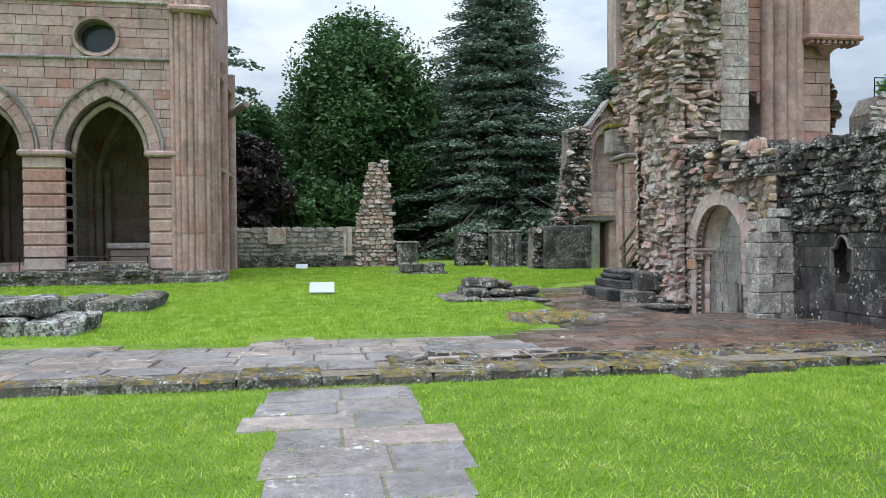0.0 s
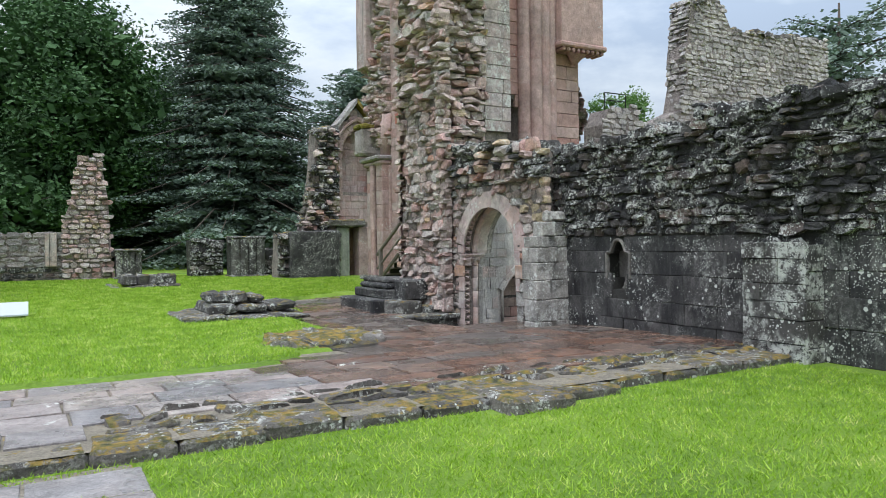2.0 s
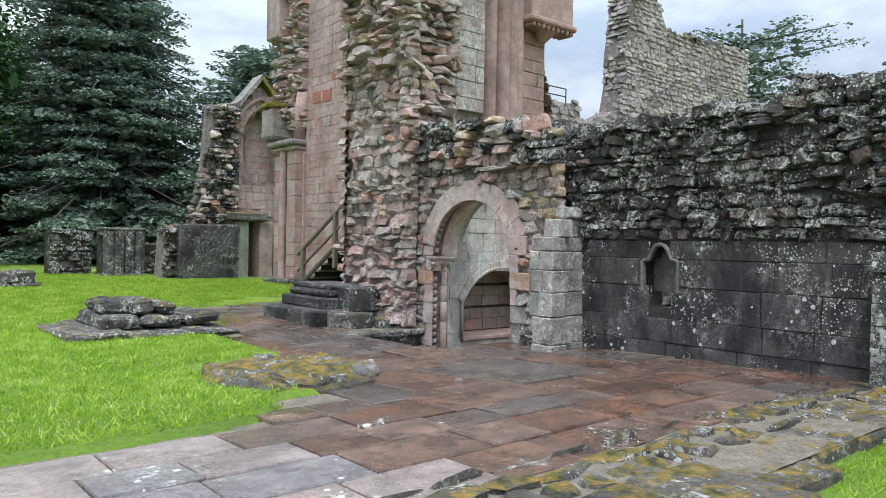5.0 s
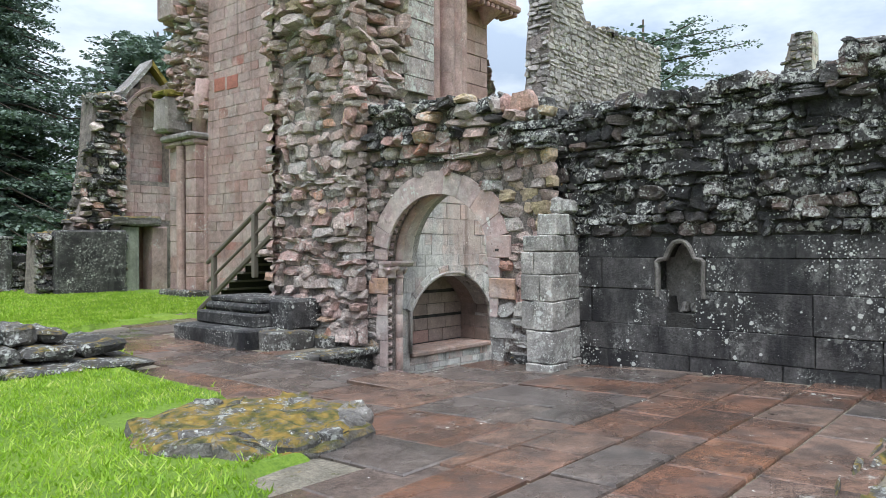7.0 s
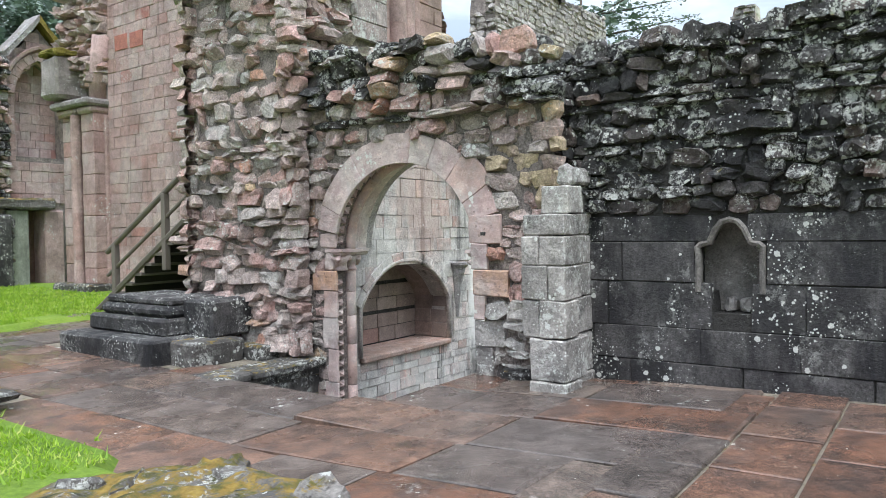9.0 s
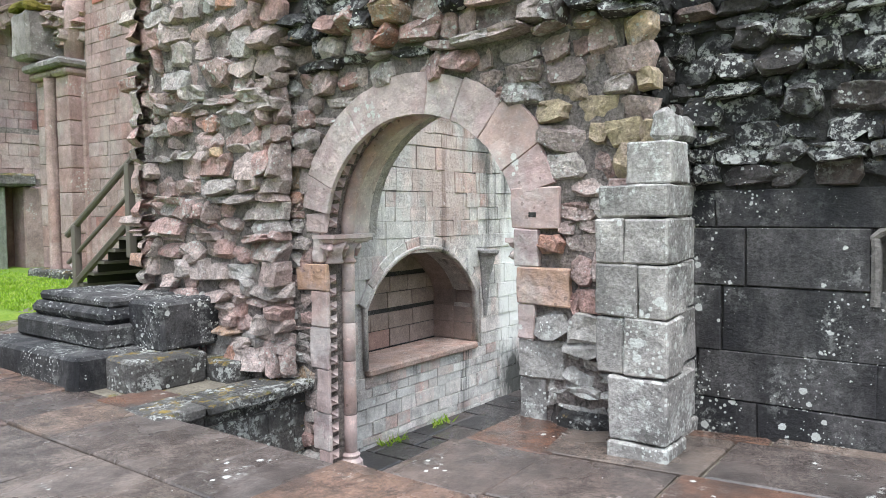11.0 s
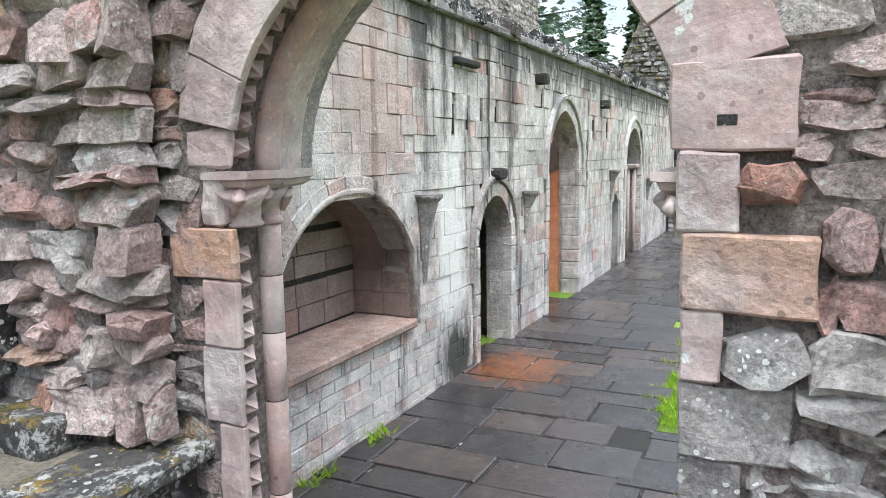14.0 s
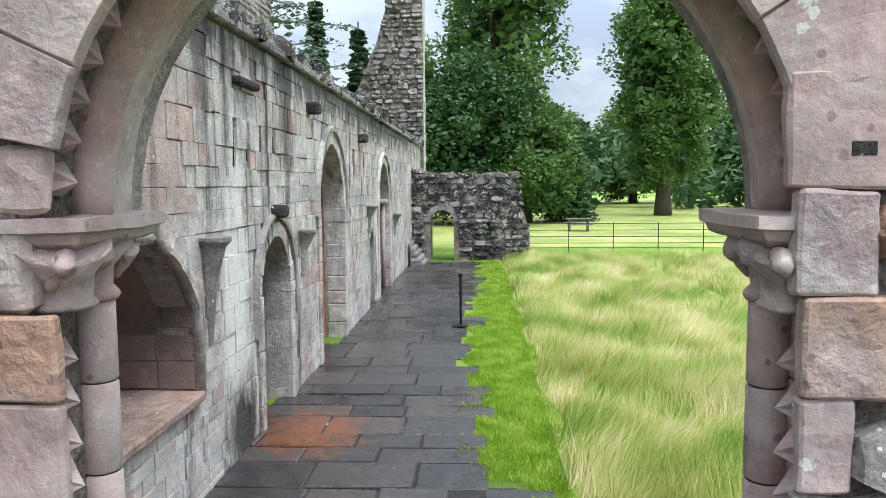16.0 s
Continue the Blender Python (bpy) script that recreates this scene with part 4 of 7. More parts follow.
        loop = lambda e, z: [(7.9 + e, ys[0] + e, z), (8.38, ys[0] + e, z), (8.38, ys[1], z), (7.9 + e, ys[1], z)] if s > 0 else [(7.9 + e, ys[1] - e, z), (8.38, ys[1] - e, z), (8.38, ys[0], z), (7.9 + e, ys[0], z)]
        v = [p for e, z in prof for p in loop(e, z)]
        g.raw(v, [(k * 4 + i, k * 4 + (i + 1) % 4, k * 4 + 4 + (i + 1) % 4, k * 4 + 4 + i) for k in range(4) for i in range(4)] + [(0, 1, 2, 3), (16, 17, 18, 19)])
        rough_up(g.obj("abacus", M_JAMB, wall), 4, 0.008, 9.0, s)
        if s > 0:
            rough_up(Geo().box(7.905, 8.0, 14.86, 14.99, 0.975, 1.218, 0.02, 0.006).obj("capital_block", M_DRESS, wall), 5, 0.013, 8.0, 4)
        # toothed moulding
        for z in [-0.82 + 0.118 * k for k in range(15)]:
            dogtooth(y + s * 0.042, z, -s, 0.0, wall)
        for t in [0.1 + 0.116 * k for k in range(13)]:
            c, q = s * math.cos(t), math.sin(t)
            dogtooth(DOOR_C + 1.028 * c, DOOR_Z + 0.02 + 1.028 * q, -c, -q, wall)
    # dark box on a block's face, in place of the shade in a cut socket
    Geo().box(7.882, 7.9, 12.795, 12.855, 1.36, 1.395, 0.003).obj("socket", M_MORTD, wall)


def pier():
    rng = random.Random(15)
    p = tagged(new("wall_pier"), "tall broken rubble pier of the ruined church crossing", "wall", kind="structure")
    Geo().box(7.77, 8.34, 15.5, 17.15, -0.1, 2.9).obj("core", M_MORT, p)
    Geo().box(8.34, 9.45, 16.46, 17.15, -0.1, 2.9).obj("core", M_MORT, p)
    Geo().box(7.77, 9.45, 15.4, 17.15, 2.9, 12.0).obj("core", M_MORT, p)
    Geo().box(8.9, 9.6, 17.0, 18.4, -0.1, 12.0).obj("core", M_MORT, p)
    wv = lambda z: 0.18 * math.sin(z * 1.3) + 0.12 * math.sin(z * 2.9 + 1)
    # face towards the nave
    st = courses(15.15, 17.3, 0.0, 12.0, (0.065, 0.22), (0.09, 0.42), rng, -0.026, jit=0.3)
    near = [s for s in st if s[1] < 4.5]
    far = [s for s in st if s[1] >= 4.5]
    on_a = lambda u, d, z: (7.79 - d, u, z)
    masonry(near, "rubble", on_a, (0.0, 0.14), M_RUB, p, rng, (16, 1.5), 280, "rubble_stone", tilt=0.08)
    masonry(far, "rubble", on_a, (0.03, 0.3), M_RUB, p, rng, tilt=0.08)
    on_b = lambda u, d, z: (u, 15.32 - d, z)
    st = courses(7.6, 8.8, 3.2, 12.0, (0.06, 0.21), (0.1, 0.4), rng, -0.016, jit=0.35)
    masonry(st, "rubble", on_b, (0.0, 0.25), M_RUB, p, rng, (8, 3.2), 100, "rubble_stone", tilt=0.08)
    on_c = lambda u, d, z: (u, 17.15 + d, z)
    st = courses(7.6, 9.6, 0.0, 12.0, (0.08, 0.26), (0.14, 0.5), rng, -0.016, jit=0.3)
    masonry(st, "rubble", on_c, (0.03, 0.3), M_RUB, p, rng, (8, 1.2), 100, "rubble_stone", tilt=0.08)
    # smooth faced strip above the wall
    st = courses(8.8, 9.5, 3.9, 12.0, (0.24, 0.34), (0.3, 0.7), rng, 0.008)
    masonry(st, "ashlar", lambda u, d, z: (u, 15.32 - d, z), (0.01, 0.02), M_STRIP, p, rng, (9, 4), 60, "block")


dark_wall()
buttress()
column_buttress()
door_wall()
pier()


# ---------------------------------------------------------------- cloister range
def on_cl(u, d, z):
    return (u, 16.08 - d, z)


REC = [(11.95, -0.42)] + arc(10.85, 0.28, 1.1, 0.66, 16) + [(9.75, -0.42)]
D1 = [(14.85, -1.5)] + arc(14.28, 0.12, 0.57, 0.6, 16) + [(13.71, -1.5)]
D2 = [(18.5, -1.5)] + arc(17.55, 0.95, 0.92, 1.0, 16) + [(16.63, -1.5)]
D3 = [(24.75, -1.5)] + arc(23.75, 0.9, 0.95, 0.9, 16) + [(22.8, -1.5)]
D4 = [(22.2, -1.5)] + arc(21.85, -0.1, 0.35, 0.4, 12) + [(21.5, -1.5)]
SLOTS = [(13.02, 1.66, 0.1, 0.34), (13.42, 1.68, 0.1, 0.26), (13.82, 1.72, 0.11, 0.24), (14.35, 1.72, 0.12, 0.28), (16.3, 2.0, 0.14, 0.3), (19.6, 1.7, 0.2, 0.34), (20.8, 1.7, 0.2, 0.34), (11.36, 1.05, 0.07, 0.1)]


def cloister_wall():
    rng = random.Random(21)
    wall = tagged(new("wall_cloister"), "pale weathered ashlar wall of the cloister range with dark water stains", "wall", kind="structure")
    slots = [[(u - a / 2, z - b / 2), (u + a / 2, z - b / 2), (u + a / 2, z + b / 2), (u - a / 2, z + b / 2)] for u, z, a, b in SLOTS]
    outer = [(8.35, -1.5)]
    for d in sorted((D1, D2, D3, D4), key=lambda q: q[0][0]):
        outer += d[::-1]
    outer += [(35.0, -1.5), (35.0, 2.85), (8.35, 2.85)]
    plate("core", outer, [REC] + slots, lambda u, d, z: (u, 16.1 - d, z), 0.32, M_MORTP, wall)
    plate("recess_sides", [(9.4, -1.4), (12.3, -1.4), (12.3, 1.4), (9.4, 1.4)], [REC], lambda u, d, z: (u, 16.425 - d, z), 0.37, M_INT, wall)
    holes = [span([(a + (0.16 if k == 0 or a > 10.9 else -0.16), b) for k, (a, b) in enumerate(REC)])]
    for d, c, ww in ((D1, 14.28, 0.2), (D2, 17.55, 0.2), (D3, 23.75, 0.2), (D4, 21.85, 0.1)):
        holes.append(span([(c + (a - c) * (1 + ww / abs(d[0][0] - c)), b + (ww if b > 0.2 else 0)) for a, b in d]))
    holes += [span(q) for q in slots]
    st = courses(8.35, 35, -0.5, 2.75, (0.16, 0.3), (0.16, 0.5), rng, 0.003, holes, jit=0.05)
    st += courses(12.6, 35, -1.4, -0.5, (0.16, 0.3), (0.16, 0.5), rng, 0.003, holes, jit=0.05)
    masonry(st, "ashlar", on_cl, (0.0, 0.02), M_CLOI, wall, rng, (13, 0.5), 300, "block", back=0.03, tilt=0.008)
    for u, z, a, h in SLOTS:
        Geo().box(u - a, u + a, 16.425, 16.44, z - h, z + h).obj("slot_back", M_MORTD, wall)
        for x in (u - a / 2, u + a / 2 - 0.008):
            Geo().box(x, x + 0.008, 16.095, 16.42, z - h / 2, z + h / 2).obj("slot_side", M_MORTD, wall)
    st = courses(8.35, 12.6, -1.4, -0.5, (0.09, 0.2), (0.12, 0.42), rng, 0.006, jit=0.06)
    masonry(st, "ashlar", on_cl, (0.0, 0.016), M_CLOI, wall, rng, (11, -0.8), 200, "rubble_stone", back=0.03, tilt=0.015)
    # coping and the ragged core above
    z = 2.77
    u = 8.75
    while u < 35:
        wd = rng.uniform(0.5, 0.9)
        Geo().box(u, u + wd - 0.01, 16.0, 16.3, 2.77, 2.87, 0.02, 0.006).obj("coping_stone", M_GREY, wall)
        u += wd
    crest([(u, rng.uniform(16.12, 16.75), 2.8 + 0.1 * noise.noise(Vector((u, 0, 0)))) for u in [rng.uniform(8.75, 35) for _ in range(720)]], M_RUBDARK, wall, rng, 0.28)
    # the arched recess
    voussoirs(arc(10.85, 0.28, 1.1, 0.66, 24), 0.16, on_cl, -0.2, 0.03, M_CLOI, wall, 11)
    sweep(arc(10.85, 0.28, 1.09, 0.65, 24, 0.7), [(0, 0.02), (0.05, 0.045), (0.07, 0.02), (0.05, -0.05), (0.0, -0.06)], on_cl, M_CLOI, "recess_moulding", wall)
    r = rng
    Geo().box(9.6, 12.1, 16.79, 16.9, -0.5, 1.05).obj("recess_back", M_MORTD, wall)
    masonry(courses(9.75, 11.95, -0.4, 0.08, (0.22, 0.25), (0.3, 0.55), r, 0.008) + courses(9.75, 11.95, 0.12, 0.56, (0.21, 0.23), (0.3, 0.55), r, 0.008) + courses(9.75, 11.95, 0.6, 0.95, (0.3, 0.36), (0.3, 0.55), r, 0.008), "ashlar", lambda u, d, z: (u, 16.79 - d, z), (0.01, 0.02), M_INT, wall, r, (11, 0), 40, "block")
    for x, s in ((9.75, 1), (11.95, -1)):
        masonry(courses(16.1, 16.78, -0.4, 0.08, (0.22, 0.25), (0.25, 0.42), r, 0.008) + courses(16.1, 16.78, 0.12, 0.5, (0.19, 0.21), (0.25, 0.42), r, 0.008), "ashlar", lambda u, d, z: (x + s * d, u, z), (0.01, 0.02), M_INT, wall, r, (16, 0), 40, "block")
    Geo().box(9.86, 10.06, 16.755, 16.775, -0.12, 0.0, 0.004).obj("vent_plate", M_SIGN, wall, "small pale slotted plate")
    Geo().box(9.73, 11.97, 16.02, 16.78, -0.5, -0.41, 0.02).obj("recess_sill", M_SILL, wall)
    # doorway arches
    voussoirs(arc(14.28, 0.12, 0.57, 0.6, 24), 0.17, on_cl, -0.15, 0.03, M_CLOI, wall, 9)
    sweep(arc(14.28, 0.14, 0.76, 0.78, 24, 0.45), [(0, 0.01), (0, 0.06), (0.05, 0.07), (0.08, 0.01)], on_cl, M_GREY, "hood_mould", wall, "dark weathered hood mould", False)
    voussoirs(arc(17.55, 0.95, 0.92, 1.0, 24), 0.18, on_cl, -0.15, 0.03, M_CLOI, wall, 13)
    sweep(arc(17.55, 0.97, 1.1, 1.18, 24, 0.12), [(0, 0.01), (0, 0.07), (0.06, 0.08), (0.09, 0.01)], on_cl, M_CLOI, "hood_mould", wall, "", False)
    voussoirs(arc(23.75, 0.9, 0.95, 0.9, 24), 0.18, on_cl, -0.15, 0.03, M_CLOI, wall, 13)
    sweep(arc(23.75, 0.92, 1.13, 1.08, 24, 0.1), [(0, 0.01), (0, 0.07), (0.06, 0.08), (0.09, 0.01)], on_cl, M_CLOI, "hood_mould", wall, "", False)
    for c, hf, z1 in ((14.28, 0.57, 0.12), (17.55, 0.92, 0.95), (23.75, 0.95, 0.9)):
        for s in (-1, 1):
            z = -1.4
            while z < z1 - 0.02:
                h = min(rng.uniform(0.22, 0.36), z1 - z)
                a = rng.uniform(0.14, 0.2)
                u0, u1 = sorted((c + s * hf, c + s * (hf + a)))
                Geo().box(u0, u1, 16.04, 16.38, z, z + h - 0.008, 0.012, 0.004).obj("jamb_block", M_CLOI, wall)
                z += h
    # wall brackets
    for u, z, h in ((12.2, 0.86, 0.62), (15.5, 0.72, 0.42), (21.2, 0.86, 0.4), (25.8, 0.5, 0.4)):
        Geo().tube([(u, 16.07, z - h * 1.5), (u, 16.06, z - h * 0.6), (u, 16.04, z - 0.08), (u, 16.03, z - 0.02), (u, 16.03, z)], [0.035, 0.08, 0.14, 0.18, 0.18], 10).obj("wall_corbel", M_GREY, wall, "tapering stained stone corbel")
    for u, z in ((16.05, 2.35), (20.2, 2.2), (14.25, 1.0)):
        Geo().box(u - 0.1, u + 0.1, 15.9, 16.1, z - 0.08, z + 0.08, 0.03, 0.015).obj("wall_corbel", M_MORTD, wall)
    Geo().box(13.02, 13.65, 15.99, 16.09, 2.27, 2.35, 0.02).obj("wall_ledge", M_MORTD, wall)


cloister_wall()


# ---------------------------------------------------------------- cloister rooms behind the wall, doors
def cloister_rooms():
    r = tagged(new("wall_rooms"), "dark stone rooms behind the cloister wall", "wall", kind="structure")
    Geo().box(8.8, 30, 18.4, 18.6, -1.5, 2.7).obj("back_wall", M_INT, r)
    # unseen slabs over the rooms, carried to the wall to block daylight
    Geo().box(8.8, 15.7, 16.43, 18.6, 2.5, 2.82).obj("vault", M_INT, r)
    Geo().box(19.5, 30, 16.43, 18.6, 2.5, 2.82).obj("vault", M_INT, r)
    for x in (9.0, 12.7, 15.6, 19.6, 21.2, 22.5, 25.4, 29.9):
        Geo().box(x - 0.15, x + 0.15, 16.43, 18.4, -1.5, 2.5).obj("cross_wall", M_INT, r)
    # orange stone inner doorway seen through the tall arch; its warm glow is only colour
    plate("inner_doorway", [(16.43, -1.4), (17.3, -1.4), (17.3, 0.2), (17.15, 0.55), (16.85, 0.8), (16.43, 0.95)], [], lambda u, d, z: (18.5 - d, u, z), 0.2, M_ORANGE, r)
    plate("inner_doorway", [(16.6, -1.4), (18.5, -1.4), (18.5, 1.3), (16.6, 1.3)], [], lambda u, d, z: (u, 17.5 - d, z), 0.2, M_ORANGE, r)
    # shafted opening further on
    for u in (22.95, 24.55):
        for dy in (0, 0.14):
            Geo().tube([(u + (0.06 if u < 23 else -0.06) * dy * 7, 16.2 + dy, -1.35), (u + (0.06 if u < 23 else -0.06) * dy * 7, 16.2 + dy, 0.8)], 0.05, 10).obj("shaft", M_JAMB, r, smooth=True)
        Geo().box(u - 0.16, u + 0.16, 16.08, 16.45, 0.8, 0.92, 0.03).obj("capital", M_CLOI, r)
    # leaf of the small doorway, open inwards against its jamb
    d = thing("door_1", "dark old timber door with iron bars standing ajar in cloister doorway", "door", (13.75, 16.5, -1.35), kind="structure")
    for k in range(5):
        plank = Geo().box(13.72 + 0.115 * k, 13.72 + 0.115 * (k + 1) - 0.006, 16.5, 16.55, -1.33, 0.3 + 0.09 * k, 0.006).obj("plank", M_DOOR, d)
    for z in (-1.0, -0.45, 0.1):
        Geo().box(13.72, 14.28, 16.48, 16.5, z, z + 0.05, 0.005).obj("strap", M_IRON, d)
    Geo().box(14.1, 14.24, 16.46, 16.49, -0.2, 0.0, 0.005).obj("notice", M_SIGN, plank, "small pale paper notice")


cloister_rooms()


# ---------------------------------------------------------------- steps down through the doorway
def door_steps():
    s = tagged(new("stairs_doorway"), "worn wet stone steps going down through the doorway", "stairs", kind="structure")
    for k in range(7):
        x0 = 6.62 + 0.3 * k
        z1 = -0.05 - 0.185 * (k + 1)
        Geo().box(x0, x0 + 0.34, 12.98, 15.12, z1 - 0.35, z1, 0.02, 0.006).obj("step", M_FLAGC, s)
    rng = random.Random(31)
    # flank of the pit under the plinth
    Geo().box(6.55, 8.0, 15.13, 15.45, -1.4, -0.16, 0.01).obj("flank", M_MORT, s)
    st = courses(6.5, 7.95, -1.0, -0.09, (0.16, 0.24), (0.22, 0.45), rng, 0.008)
    masonry(st, "ashlar", lambda u, d, z: (u, 15.13 - d, z), (0.01, 0.03), M_BLOCK, s, rng, (7.2, -0.3), 60, "block")
    Geo().box(6.45, 6.62, 12.9, 15.2, -1.3, -0.13).obj("flank", M_MORT, s)
    Geo().box(6.6, 8.3, 12.7, 12.97, -1.3, -0.13).obj("flank", M_MORT, s)
    u = 6.45
    for wd in (0.42, 0.38, 0.5, 0.24):
        Geo().box(u, u + wd - 0.01, 15.0, 15.5, -0.12, -0.03, 0.02, 0.01).obj("coping_stone", M_BLOCK, s)
        u += wd


door_steps()


# ---------------------------------------------------------------- paving
FLAGS = {}
LAID = []


def flag_mesh(i, mat):
    key = (i, mat.name)
    if key not in FLAGS:
        r = random.Random(100 + i)
        j = lambda: r.uniform(-0.008, 0.008)
        q = [(-0.5, -0.5), (0.5, -0.5), (0.5, 0.5), (-0.5, 0.5)]
        v = [(a, b, -1) for a, b in q]
        e = [(a + j(), b + j()) for a, b in q]
        v += [(a, b, -0.12 + r.uniform(-0.05, 0.05)) for a, b in e]
        v += [(a * 0.975, b * 0.97, r.uniform(-0.06, 0.06)) for a, b in e]
        f = [(k * 4 + i_, k * 4 + (i_ + 1) % 4, k * 4 + 4 + (i_ + 1) % 4, k * 4 + 4 + i_) for k in (0, 1) for i_ in range(4)] + [(8, 9, 10, 11)]
        FLAGS[key] = Geo().raw(v, f).mesh("flagstone", mat)
    return FLAGS[key]


def lay(parent, rng, x0, x1, y0, y1, rows, widths, zf, mat_f, ok, along="x", gap=0.02, most=300, thick=0.08):
    """Flagstones in rows; each is an object that rests on the bed, the ones past most are joined."""
    flags = []
    a0, a1, b0, b1 = (x0, x1, y0, y1) if along == "x" else (y0, y1, x0, x1)
    b = b0
    while b < b1 - 0.05:
        h = min(rng.uniform(*rows), b1 - b)
        a = a0 - rng.uniform(0, widths[0])
        while a < a1:
            wd = rng.uniform(*widths)
            c, d = a + wd / 2, b + h / 2
            p = (c, d) if along == "x" else (d, c)
            if ok(*p):
                sz = (wd - gap, h - gap) if along == "x" else (h - gap, wd - gap)
                flags.append((p, sz))
                LAID.append((p[0] - sz[0] / 2, p[0] + sz[0] / 2, p[1] - sz[1] / 2, p[1] + sz[1] / 2))
            a += wd
        b += h
    joined = {}
    for i, (p, sz) in enumerate(flags):
        mat = mat_f(*p)
        k = rng.randrange(10)
        slope = (zf(p[1] + 0.2) - zf(p[1] - 0.2)) / 0.4
        m = Matrix.Translation((p[0], p[1], zf(p[1]) + rng.uniform(-0.006, 0.006))) @ Euler((math.atan(slope) + rng.gauss(0, 0.003), rng.gauss(0, 0.003), rng.gauss(0, 0.004))).to_matrix().to_4x4() @ Matrix.Diagonal((sz[0], sz[1], thick, 1))
        if i < most:
            ob = adopt(new("flagstone", flag_mesh(k, mat)), parent)
            ob.matrix_basis = m
        else:
            me = flag_mesh(k, mat)
            joined.setdefault(mat.name, (Geo(), mat))[0].raw([m @ v.co for v in me.vertices], [tuple(q.vertices) for q in me.polygons])
    for g, mt in joined.values():
        g.obj("flagstones", mt, parent)["kind"] = "stuff"


def bed(poly, zf, mat, name, parent):
    """The sheet of mortar and moss under flagstones, cut in strips so that it follows the ground."""
    bm = bmesh.new()
    vs = [bm.verts.new((x, y, 0)) for x, y in poly]
    es = [bm.edges.new((vs[i], vs[(i + 1) % len(vs)])) for i in range(len(vs))]
    bmesh.ops.triangle_fill(bm, use_beauty=True, edges=es)
    for y in (9, 11, 13, 16, 20):
        bmesh.ops.bisect_plane(bm, geom=bm.verts[:] + bm.edges[:] + bm.faces[:], plane_co=(0, y, 0), plane_no=(0, 1, 0))
    for v in bm.verts:
        v.co.z = zf(v.co.y)
    me = bpy.data.meshes.new(name)
    bm.to_mesh(me)
    bm.free()
    me.materials.append(mat)
    return adopt(new(name, me), parent)


def pit(x, y):
    return 6.5 < x < 8.6 and 12.95 < y < 15.15


